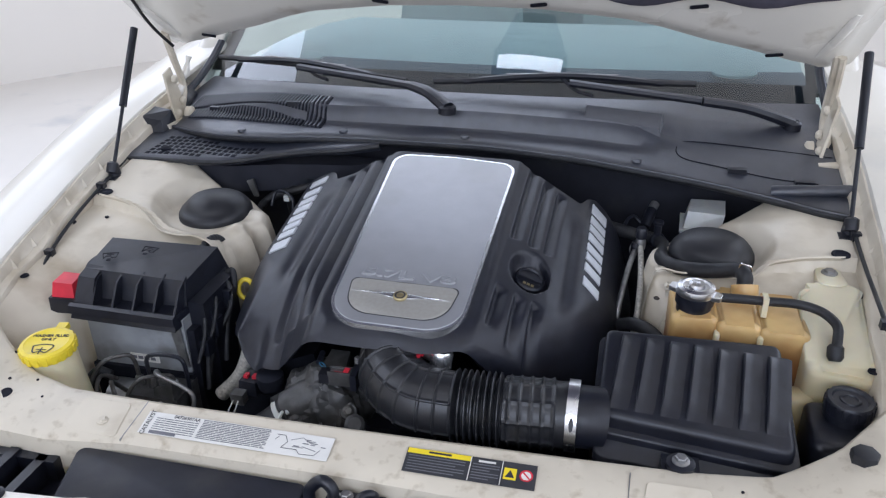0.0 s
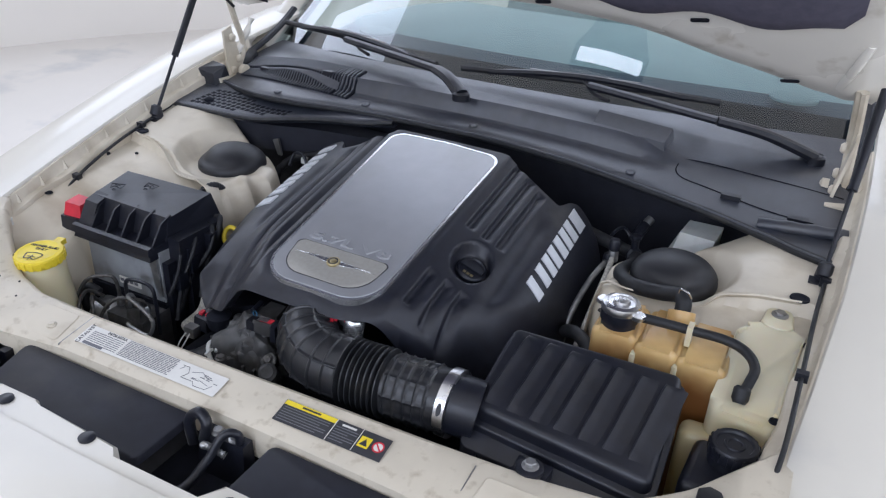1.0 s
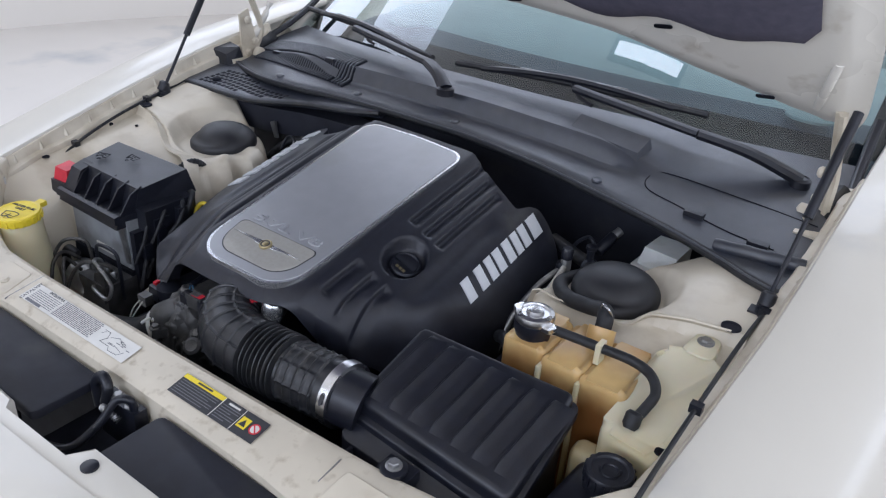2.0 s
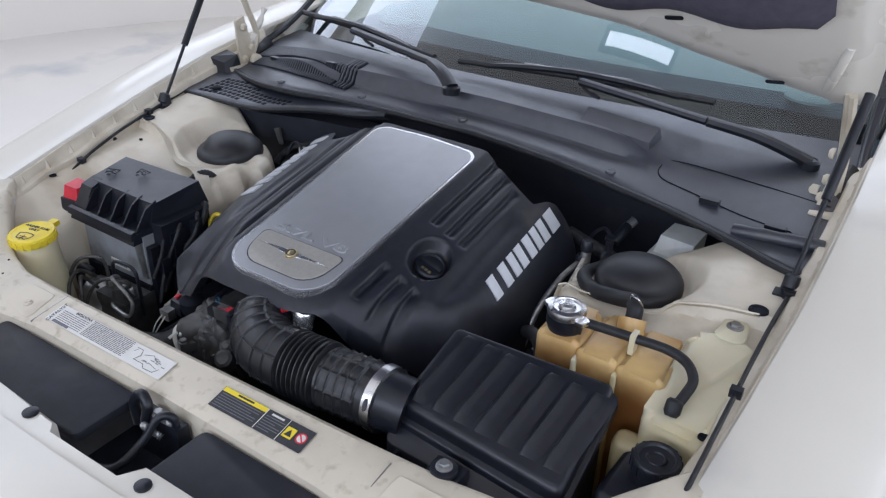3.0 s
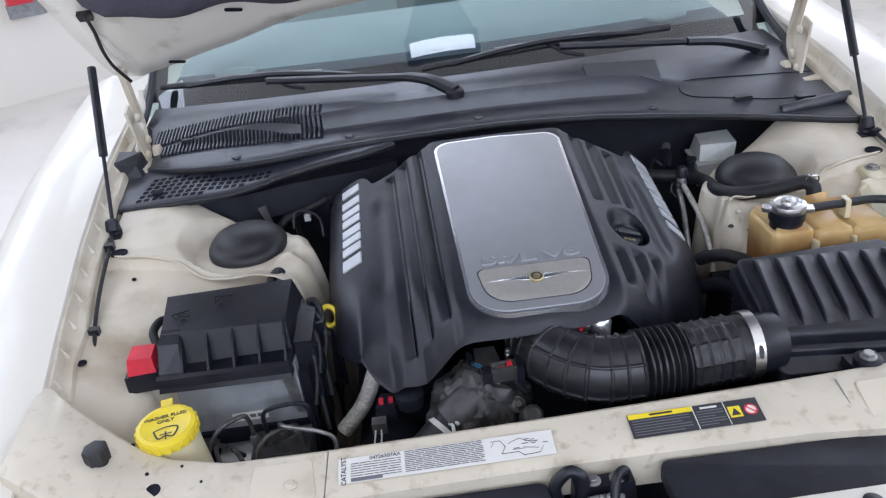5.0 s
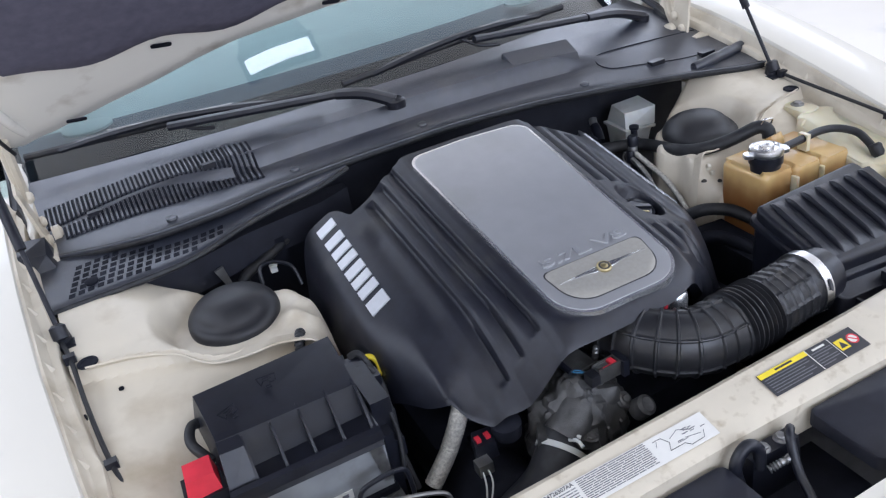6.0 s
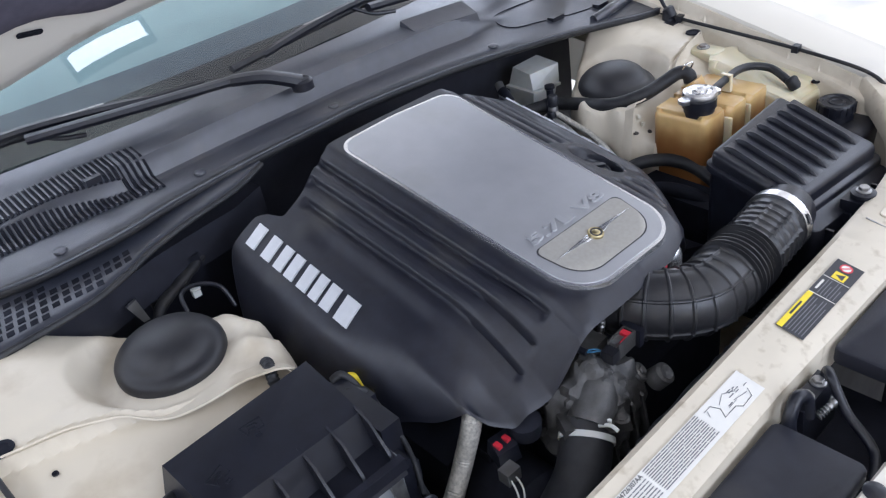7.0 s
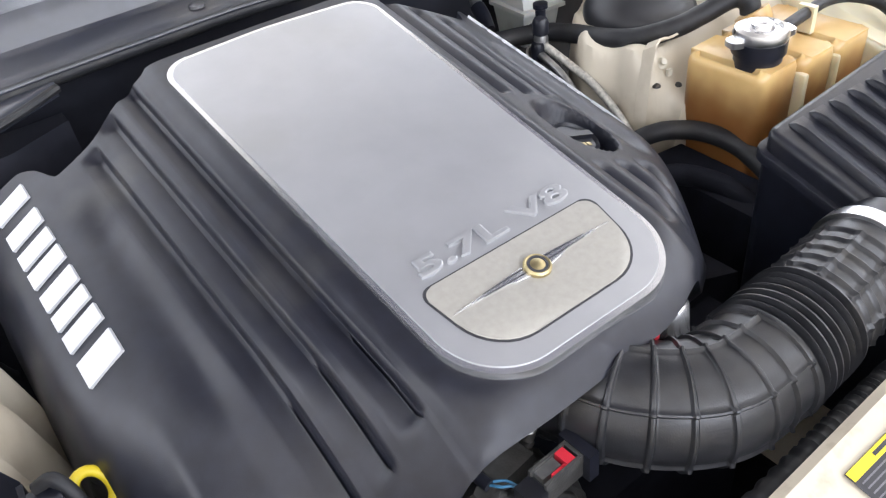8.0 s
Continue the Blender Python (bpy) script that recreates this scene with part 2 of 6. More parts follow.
def tube(pts, r, seg=12, n=8, fn=None, straight=False, caps=True):
    """A round pipe along a smooth path; fn(s, angle, length) scales the radius at s metres along it."""
    way = [Vector(p) for p in pts] if straight else smooth_path(pts, n)
    bm = bmesh.new()
    rings, s, ref = [], 0.0, None
    total = sum((way[i + 1] - way[i]).length for i in range(len(way) - 1))
    for i, p in enumerate(way):
        d = (way[min(i + 1, len(way) - 1)] - way[max(i - 1, 0)]).normalized()
        if ref is None:
            ref = d.orthogonal().normalized() if abs(d.z) > 0.9 else d.cross(Vector((0, 0, 1))).normalized()
        ref = (ref - d * ref.dot(d)).normalized()
        up = d.cross(ref)
        if i:
            s += (p - way[i - 1]).length
        ring = []
        for k in range(seg):
            a = 2 * math.pi * k / seg
            q = r * (fn(s, a, total) if fn else 1.0)
            ring.append(bm.verts.new(p + (ref * math.cos(a) + up * math.sin(a)) * q))
        rings.append(ring)
    for a, b in zip(rings, rings[1:]):
        for k in range(seg):
            bm.faces.new((a[k], a[(k + 1) % seg], b[(k + 1) % seg], b[k]))
    if caps:
        bm.faces.new(rings[0][::-1])
        bm.faces.new(rings[-1])
    return bm


def lathe(profile, m, seg=32, squash=1.0):
    """A turned form from (radius, height) pairs, put in place by the matrix m."""
    bm = bmesh.new()
    rings = []
    for r, z in profile:
        if r < 1e-6:
            rings.append([bm.verts.new((0, 0, z))])
        else:
            rings.append([bm.verts.new((r * math.cos(2 * math.pi * k / seg), squash * r * math.sin(2 * math.pi * k / seg), z)) for k in range(seg)])
    for a, b in zip(rings, rings[1:]):
        for k in range(seg):
            j = (k + 1) % seg
            if len(a) == 1 and len(b) > 1:
                bm.faces.new((a[0], b[k], b[j]))
            elif len(b) == 1 and len(a) > 1:
                bm.faces.new((a[k], a[j], b[0]))
            elif len(a) > 1:
                bm.faces.new((a[k], a[j], b[j], b[k]))
    for ring, flip in ((rings[0], True), (rings[-1], False)):
        if len(ring) > 1:
            bm.faces.new(ring[::-1] if flip else ring)
    bm.transform(m)
    return bm


def sheet(fn, us, vs, thick=0.0):
    """A skin through fn(u, v); thick pushes a second skin along the normals to the back and closes the rim."""
    us, vs = list(us), list(vs)
    bm = bmesh.new()
    g = [[bm.verts.new(fn(u, v)) for v in vs] for u in us]
    for i in range(len(us) - 1):
        for j in range(len(vs) - 1):
            bm.faces.new((g[i][j], g[i + 1][j], g[i + 1][j + 1], g[i][j + 1]))
    if thick:
        bm.normal_update()
        low = [[bm.verts.new(v.co - v.normal * thick) for v in row] for row in g]
        for i in range(len(us) - 1):
            for j in range(len(vs) - 1):
                bm.faces.new((low[i][j], low[i][j + 1], low[i + 1][j + 1], low[i + 1][j]))
        rim = [(i, 0) for i in range(len(us))] + [(len(us) - 1, j) for j in range(1, len(vs))]
        rim += [(i, len(vs) - 1) for i in range(len(us) - 2, -1, -1)] + [(0, j) for j in range(len(vs) - 2, 0, -1)]
        for (i, j), (k, l) in zip(rim, rim[1:] + rim[:1]):
            bm.faces.new((g[i][j], low[i][j], low[k][l], g[k][l]))
    return bm


def span(a, b, n):
    return [a + (b - a) * i / n for i in range(n + 1)]


def lerps(x, pts):
    return float(np.interp(x, [p[0] for p in pts], [p[1] for p in pts]))


def curve(x, pts):
    """A smooth line through pts at x, with no overshoot to speak of."""
    xs, ys = [p[0] for p in pts], [p[1] for p in pts]
    if x <= xs[0]:
        return ys[0]
    if x >= xs[-1]:
        return ys[-1]
    k = next(i for i in range(len(xs) - 1) if x <= xs[i + 1])

    def slope(i):
        if i == 0 or i == len(xs) - 1:
            j = max(1, i)
            return (ys[j] - ys[j - 1]) / (xs[j] - xs[j - 1])
        l, r = (ys[i] - ys[i - 1]) / (xs[i] - xs[i - 1]), (ys[i + 1] - ys[i]) / (xs[i + 1] - xs[i])
        return 0.0 if l * r <= 0 else 2 * l * r / (l + r)

    h = xs[k + 1] - xs[k]
    t = (x - xs[k]) / h
    return (2 * t ** 3 - 3 * t * t + 1) * ys[k] + (t ** 3 - 2 * t * t + t) * h * slope(k) + (3 * t * t - 2 * t ** 3) * ys[k + 1] + (t ** 3 - t * t) * h * slope(k + 1)


def sm(x, a, b):
    t = min(1.0, max(0.0, (x - a) / (b - a)))
    return t * t * (3 - 2 * t)


def joined(*bms):
    out = bmesh.new()
    for b in bms:
        me = bpy.data.meshes.new("tmp")
        b.to_mesh(me)
        b.free()
        out.from_mesh(me)
        bpy.data.meshes.remove(me)
    return out


def letters(text, size, m, depth=0.0006, width=1.0, align="CENTER"):
    """Raised writing in the plane of m, as a bmesh."""
    cu = bpy.data.curves.new("writing", "FONT")
    cu.body, cu.size, cu.extrude, cu.align_x, cu.align_y = text, size, depth, align, "CENTER"
    cu.resolution_u = 3
    cu.bevel_depth, cu.bevel_resolution = depth * 0.5, 1
    ob = new("writing", cu)
    bpy.context.view_layer.update()
    me = bpy.data.meshes.new_from_object(ob.evaluated_get(bpy.context.evaluated_depsgraph_get()))
    bpy.data.objects.remove(ob)
    bpy.data.curves.remove(cu)
    bm = bmesh.new()
    bm.from_mesh(me)
    bpy.data.meshes.remove(me)
    bm.transform(m @ Matrix.Diagonal((width, 1, 1, 1)))
    return bm


def bolt(x, y, z, r=0.009, h=0.008):
    """A flanged hex bolt head."""
    six = [(r * math.cos(math.pi * k / 3), r * math.sin(math.pi * k / 3)) for k in range(6)]
    a = prism(six, 0.002, h, 0.001, 1)
    b = lathe([(r * 1.4, 0), (r * 1.4, 0.0015), (r * 1.05, 0.003)], Matrix(), 18)
    bm = joined(a, b)
    bm.transform(Matrix.Translation((x, y, z)))
    return bm


# ---- the booth ----
def booth():
    ring = [(BOOTH_R * math.cos(a), BOOTH_R * math.sin(a)) for a in span(0, 2 * math.pi, 72)[:-1]]
    bm = bmesh.new()
    bm.faces.new([bm.verts.new((x, BOOTH_Y + y, 0)) for x, y in ring])
    lone("floor", bm, M_FLOOR, "white painted floor of a photo booth", "floor", kind="structure")
    prof = [(BOOTH_R, -0.05), (BOOTH_R, BOOTH_H + 0.05), (BOOTH_R + 0.1, BOOTH_H + 0.05), (BOOTH_R + 0.1, -0.05), (BOOTH_R, -0.05)]
    bm = bmesh.new()
    rings = [[bm.verts.new((r * math.cos(a), BOOTH_Y + r * math.sin(a), z)) for a in span(0, 2 * math.pi, 72)[:-1]] for r, z in prof[:-1]]
    for i in range(4):
        a, b = rings[i], rings[(i + 1) % 4]
        for k in range(72):
            bm.faces.new((a[k], a[(k + 1) % 72], b[(k + 1) % 72], b[k]))
    lone("wall", bm, M_WALL, "curved white booth wall", "wall", kind="structure")
    bm = lathe([(BOOTH_R + 0.1, 0), (BOOTH_R + 0.1, 0.1)], Matrix.Translation((0, BOOTH_Y, BOOTH_H)), 72)
    lone("ceiling", bm, M_WALL, "white booth ceiling", "ceiling", kind="structure")


booth()

fix = thing("ceiling_light", (0.0, 1.16, 2.77), "dark framed strip light hung over the windscreen", "ceiling light")
M_GLOW = glow_mat(9.0)
canopy = [(-0.25, 1.105), (0.25, 1.105), (0.24, 1.22), (0.13, 1.38), (-0.13, 1.38), (-0.24, 1.22)]
part("canopy", prism(canopy, 2.785, 2.84, 0.01), M_DASH, fix, "dark metal canopy")
part("frame", joined(block(-0.25, 0.25, 1.105, 1.130, 2.755, 2.784, 0.005), block(-0.25, 0.25, 1.196, 1.22, 2.755, 2.784, 0.005), block(-0.25, -0.222, 1.130, 1.196, 2.755, 2.784), block(0.222, 0.25, 1.130, 1.196, 2.755, 2.784)), M_DASH, fix, "dark metal frame")
for k in range(4):
    part("diffuser", block(-0.220 + k * 0.1105, -0.1115 + k * 0.1105, 1.132, 1.194, 2.766, 2.780, 0.003), M_GLOW, fix, "bright white diffuser")
for x in (-0.18, 0.18):
    part("cable", tube([(x, 1.20, 2.83), (x, 1.20, 3.2), (x, 1.20, 3.62)], 0.004, 8, 2), M_STEEL, fix, "thin steel hanging cable")

# ---- the car: body panels ----
car = thing("car_body", (0, 0.6, 0), "cream saloon car with its bonnet open", "car body")


def fender_x(y):
    return lerps(y, [(-0.4, 0.700), (-0.1, 0.706), (0.0, 0.713), (0.13, 0.727), (0.23, 0.736), (0.33, 0.745), (0.5, 0.753), (0.65, 0.757), (1.0, 0.76)])


def fender_z(y):
    return curve(y, [(-0.45, 0.805), (-0.1, 0.872), (0.0, 0.895), (0.13, 0.924), (0.23, 0.946), (0.33, 0.968), (0.5, 1.006), (0.64, 1.034), (1.2, 1.10)])


for side in (-1, 1):
    prof = [(-0.003, -0.010), (-0.0035, -0.004), (-0.001, 0.0), (0.006, 0.001), (0.05, 0.004), (0.10, -0.002), (0.15, -0.018), (0.185, -0.045), (0.205, -0.09), (0.215, -0.2), (0.22, -0.45)]
    wall = [(-0.060, -0.16), (-0.046, -0.10), (-0.034, -0.060), (-0.029, -0.036), (-0.0275, -0.030), (-0.025, -0.0275), (-0.016, -0.0265), (-0.0135, -0.024), (-0.0105, -0.012), (-0.0075, -0.006), (-0.001, -0.005)]

    def skin(v, k, side=side):
        dx, dz = prof[k]
        x = fender_x(v) + dx * (1 - 0.25 * sm(-v, 0.0, 0.5))
        return (side * x, v, fender_z(v) + dz)

    def inner(v, k, side=side):
        dx, dz = wall[k]
        if k in (3, 4, 5):
            dx -= 0.004 * (0.5 + 0.5 * math.sin(v * 46)) * sm(math.sin(v * 17), -0.2, 0.3)
        dz += 0.0015 * math.sin(v * 31 + k)
        return (side * (fender_x(v) + dx), v, fender_z(v) + dz)

    part("fender", sheet(skin, span(-0.42, 1.1, 60), range(len(prof)), 0.002), M_OUTPAINT, car, "cream front wing with a smooth crown")
    part("inner_wing", sheet(inner, span(-0.42, 0.80, 160), range(len(wall)), 0.0015), M_BAYPAINT, car, "stepped cream inner wing flange")

    # pressed gussets on the inner wall
    for k in range(15):
        y = -0.08 + k * 0.062
        x, z = fender_x(y), fender_z(y)
        low = [(side * (x - 0.010), y - 0.010, z - 0.026), (side * (x - 0.0195), y - 0.001, z - 0.0272), (side * (x - 0.0195), y + 0.001, z - 0.0272), (side * (x - 0.010), y + 0.010, z - 0.026)]
        high = [(side * (x - 0.006), y - 0.003, z - 0.008), (side * (x - 0.0105), y - 0.0006, z - 0.010), (side * (x - 0.0105), y + 0.0006, z - 0.010), (side * (x - 0.006), y + 0.003, z - 0.008)]
        part("gusset", hexa(low[::side], high[::side], 0.0015, 1), M_BAYPAINT, car, "small pressed gusset")


CAPX, CAPY = 0.480, 0.393


def lip_y(ax, side=-1):
    if side > 0:
        return lerps(ax, [(0.36, 0.292), (0.39, 0.298), (0.43, 0.307), (0.47, 0.312), (0.52, 0.317), (0.60, 0.324), (0.70, 0.345)])
    return lerps(ax, [(0.36, 0.235), (0.40, 0.262), (0.45, 0.285), (0.52, 0.30), (0.60, 0.318), (0.70, 0.345)])


def tower_z(ax, y, side=-1):
    """Height of the pressed strut tower and apron at |x|, y."""
    yl = lip_y(ax, side)
    top = 0.938 - 0.040 * sm(0.64 - ax, 0.0, 0.2) + 0.16 * max(0.0, y - 0.36) * sm(ax, 0.50, 0.66)
    d = math.hypot(ax - CAPX, y - CAPY)
    top = top * (1 - sm(0.115 - d, 0, 0.03)) + 0.892 * sm(0.115 - d, 0, 0.03)
    for bx, by in ((0.40, 0.40), (0.392, 0.33), (0.43, 0.455)):
        top += 0.010 * math.exp(-((ax - bx) ** 2 + (y - by) ** 2) / 0.0005)
    front = 0.915 - 0.02 * sm(0.62 - ax, 0, 0.15) - 0.20 * max(0.0, yl - y) * sm(0.69 - ax, -0.02, 0.1) - 0.13 * max(0.0, yl - y)
    if side > 0:
        front -= 0.15 * sm(0.25 - y, 0, 0.05) * sm(ax, 0.40, 0.46) + 0.035 * sm(yl - y, 0.0, 0.03) * (1 - sm(ax, 0.46, 0.56))
    z = front if y < yl - 0.004 else (top if y > yl + 0.004 else front + (top - front) * (y - yl + 0.004) / 0.008)
    # edges of the pressing
    edge = lerps(y, [(-0.1, 0.64), (0.215, 0.625), (0.235, 0.44), (0.255, 0.385), (0.30, 0.365), (0.37, 0.358), (0.41, 0.362), (0.44, 0.385), (0.48, 0.45), (0.53, 0.555), (0.56, 0.66), (0.6, 0.72)]) if side > 0 else lerps(y, [(-0.1, 0.60), (0.08, 0.58), (0.14, 0.43), (0.20, 0.385), (0.25, 0.372), (0.30, 0.362), (0.37, 0.353), (0.41, 0.357), (0.44, 0.385), (0.48, 0.46), (0.53, 0.575), (0.56, 0.68), (0.6, 0.72)])
    if side > 0:
        edge += 0.020 * sm(y, 0.235, 0.275) * (1 - sm(y, 0.44, 0.50))
    edge += 0.006 * math.sin(y * 78) * sm(y, 0.2, 0.26) * (1 - sm(y, 0.46, 0.5))
    if side < 0 and y > 0.17:
        d = edge + 0.009 * abs(math.sin((y - 0.265) * 62)) * sm(y, 0.22, 0.26) * (1 - sm(y, 0.42, 0.46)) - ax
        return z - lerps(d, [(-0.024, 0), (-0.010, 0.003), (0.002, 0.014), (0.010, 0.045), (0.018, 0.095), (0.024, 0.15), (0.034, 0.40)])
    fall = sm(edge - ax, -0.012, 0.03)
    return z * (1 - fall) + 0.5 * fall - 0.012 * sm(edge + 0.03 - ax, 0, 0.03) * (1 - fall)


for side in (-1, 1):
    def apron(ax, y, side=side):
        return (side * ax, y, tower_z(ax, y, side))

    part("strut_tower", sheet(apron, span(0.305, 0.712, 96), span(-0.14, 0.60, 150)), M_BAYPAINT, car, "pressed cream strut tower and apron with sealer streaks")
    lip = [(side * ax, lip_y(ax, side) - 0.002, tower_z(ax, lip_y(ax, side) + 0.012, side) + 0.004 + 0.013 * (1 - sm(ax, 0.42, 0.60))) for ax in span(0.372, 0.69, 30)]
    bm = bmesh.new()
    rows = []
    for x, y, z in lip:
        w = 0.004 + (0.024 if side < 0 else 0.008) * (1 - sm(abs(x), 0.46, 0.64))
        rows.append([bm.verts.new(p) for p in ((x, y + 0.006, z - 0.010), (x, y - w, z + 0.001), (x, y - w - 0.001, z - 0.0015), (x, y + 0.006, z - 0.013))])
    for a, b in zip(rows, rows[1:]):
        for k in range(4):
            bm.faces.new((a[k], a[(k + 1) % 4], b[(k + 1) % 4], b[k]))
    bm.faces.new(rows[0][::-1])
    bm.faces.new(rows[-1])
    part("weld_lip", bm, M_BAYPAINT, car, "upturned weld lip of bare cream steel")
    for hx, hy, hr in ((0.686, 0.35, 0.012), (0.655, 0.300, 0.003), (0.69, 0.10, 0.006)):
        ring = lathe([(hr * 0.85, -0.001), (hr * 1.25, 0.0), (hr * 1.2, 0.0025), (hr * 0.8, 0.0022), (hr * 0.75, 0.001), (0, 0.001)], Matrix.Translation((side * hx, hy, tower_z(hx, hy) + 0.001)), 20)
        part("grommet", ring, M_DEEP, car, "black rubber grommet")

# crossmember over the radiator
REAR = [(-0.705, 0.03), (-0.66, -0.015), (-0.60, -0.055), (-0.52, -0.098), (-0.44, -0.121), (-0.30, -0.124), (0.0, -0.121), (0.30, -0.115), (0.44, -0.110), (0.54, -0.098), (0.62, -0.06), (0.665, -0.015), (0.705, 0.03)]
FRONT = [(-0.72, -0.13), (-0.60, -0.205), (-0.42, -0.215), (-0.30, -0.20), (0.0, -0.197), (0.30, -0.203), (0.42, -0.215), (0.60, -0.205), (0.72, -0.13)]


def member(x, k):
    yr, yf = lerps(x, REAR), lerps(x, FRONT)
    lift = 0.055 * sm(abs(x), 0.52, 0.72)
    y = [yr, yr, yr - 0.003, yr - 0.010, (yr + yf) / 2, yf + 0.008, yf, yf - 0.002, yf - 0.004][k]
    z = [0.80, 0.825, 0.838, 0.842, 0.8357, 0.829, 0.824, 0.81, 0.78][k]
    return (x, y, z + lift)


part("crossmember", sheet(member, span(-0.72, 0.72, 120), range(9), 0.002), M_MEMBER, car, "cream radiator crossmember with scuffs and stickers")
DECK = lambda y: 0.8446 + (y + 0.132) * 0.215
for px, sx0, sx1 in ((-0.365, -0.312, -0.307), (0.425, 0.364, 0.366)):
    q = rounded([(px - 0.045, -0.198), (px + 0.045, -0.198), (px + 0.038, -0.142), (px - 0.038, -0.142)], 0.006, 3)
    part("bolt_plate", prism(q, lambda x, y: DECK(y) - 0.008, lambda x, y: DECK(y) + 0.0014, 0.0012, 1), M_BAYPAINT, car, "raised cream bolt plate")
    part("bolt", bolt(px + 0.012, -0.176, DECK(-0.176) + 0.001, 0.006, 0.005), M_BAYPAINT, car)
    part("seam", prism([(sx0, -0.2), (sx0 + 0.0014, -0.2), (sx1 + 0.0014, -0.133), (sx1, -0.133)], lambda x, y: DECK(y) - 0.006, lambda x, y: DECK(y)), M_STEEL, car)
for hx, hy, hr in ((-0.532, -0.152, 0.010), (-0.575, -0.075, 0.004), (-0.545, -0.125, 0.0025), (-0.50, -0.120, 0.002), (-0.47, -0.150, 0.002), (0.57, -0.150, 0.008), (0.50, -0.135, 0.002)):
    k = (lerps(hx, REAR) - hy) / (lerps(hx, REAR) - lerps(hx, FRONT))
    z = lerps(k, [(0, 0.838), (0.13, 0.842), (0.5, 0.8357), (0.9, 0.829), (1, 0.824)]) + 0.055 * sm(abs(hx), 0.52, 0.72) + 0.0012
    part("pressed_hole", lathe([(hr, 0), (hr, 0.0014), (0, 0.0014)], Matrix.Translation((hx, hy, z)) @ pose(0, 0, 0, 12, 0, 0), 16), M_DEEP, car)

# black panels between crossmember and grille, with a gap at the catch
for x0, x1, cut in ((-0.372, -0.035, 0.034), (0.105, 0.60, 0.0)):
    q = rounded([(x0 + cut, -0.315), (x1, -0.315), (x1, -0.208), (x0, -0.208)], 0.012, 4)
    part("air_panel", prism(q, 0.80, lambda x, y: 0.816 + 0.006 * math.sin(x * 9), 0.004), M_PANEL, car, "matt black plastic air deflector panel")
part("air_panel", block(-0.06, 0.13, -0.33, -0.2, 0.70, 0.745, 0.004), M_DEEP, car)

bracket = [(-0.62, -0.35), (-0.40, -0.330), (-0.30, -0.326), (-0.28, -0.314), (-0.207, -0.314), (-0.197, -0.326), (-0.045, -0.3275), (-0.038, -0.347), (0.105, -0.347), (0.118, -0.312), (0.33, -0.312), (0.345, -0.325), (0.62, -0.35), (0.62, -0.40), (-0.62, -0.40)]
part("grille_bracket", prism(bracket, 0.80, 0.843, 0.004), M_OUTPAINT, car, "cream grille bracket held by push pins")
for px in (-0.390, -0.244, -0.089, 0.143, 0.30):
    part("push_pin", lathe([(0.011, 0), (0.011, 0.003), (0.007, 0.0045), (0, 0.005)], Matrix.Translation((px, -0.336, 0.843)), 20), M_BLACK, car, "black push pin")


def nose(x, k):
    y = [-0.362, -0.366, -0.40, -0.46, -0.52, -0.555, -0.57, -0.56][k]
    z = [0.830, 0.8445, 0.848, 0.838, 0.80, 0.74, 0.60, 0.30][k]
    bow = 0.12 * (abs(x) / 0.9) ** 2.2
    return (x, y + bow, z - 0.03 * (abs(x) / 0.9) ** 2)


part("front_bumper", sheet(nose, span(-0.93, 0.93, 60), range(8), 0.003), M_OUTPAINT, car, "smooth cream bumper and grille header")
for side in (-1, 1):
    q = [(side * 0.46, -0.21), (side * 0.68, -0.17), (side * 0.72, -0.24), (side * 0.60, -0.34), (side * 0.47, -0.34)]
    part("headlight", prism(q, 0.62, 0.79, 0.012), M_CHROME, car, "silver and clear headlamp unit")
    part("headlight_bracket", joined(block(min(side * 0.50, side * 0.62), max(side * 0.50, side * 0.62), -0.285, -0.225, 0.78, 0.80, 0.004), block(min(side * 0.53, side * 0.545), max(side * 0.53, side * 0.545), -0.28, -0.23, 0.80, 0.815, 0.003), block(min(side * 0.58, side * 0.592), max(side * 0.58, side * 0.592), -0.28, -0.23, 0.80, 0.813, 0.003)), M_BLACK, car)

for bx0, bx1, by0, by1, bz0, bz1 in ((-0.50, -0.36, -0.30, -0.215, 0.74, 0.765), (-0.43, -0.415, -0.30, -0.22, 0.765, 0.80), (-0.475, -0.46, -0.30, -0.22, 0.765, 0.805), (-0.50, -0.40, -0.232, -0.218, 0.765, 0.80)):
    part("lamp_bracket", block(bx0, bx1, by0, by1, bz0, bz1, 0.003), M_BLACK, car, "black ribbed lamp bracket")
part("bracket_bolt", bolt(-0.445, -0.255, 0.765, 0.008, 0.010), M_STEEL, car)

# floor and walls of the bay, near-black to stand in for deep shade
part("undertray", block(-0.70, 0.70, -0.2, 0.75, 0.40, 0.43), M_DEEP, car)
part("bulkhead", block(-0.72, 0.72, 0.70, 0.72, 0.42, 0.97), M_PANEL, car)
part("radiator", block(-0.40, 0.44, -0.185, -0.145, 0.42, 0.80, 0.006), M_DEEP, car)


# ---- bonnet, hinges and its lining ----
HOOD_A = radians(42)
bonnet = thing("bonnet", (0, 0.75, 1.06), "open cream bonnet with a dark felt lining", "bonnet")


def hood_at(x, s, n=0.0):
    """A place s metres up the open bonnet and n metres off its inner face."""
    return (x, 0.656 - s * math.cos(HOOD_A) - n * math.sin(HOOD_A), 1.2005 + s * math.sin(HOOD_A) - n * math.cos(HOOD_A))


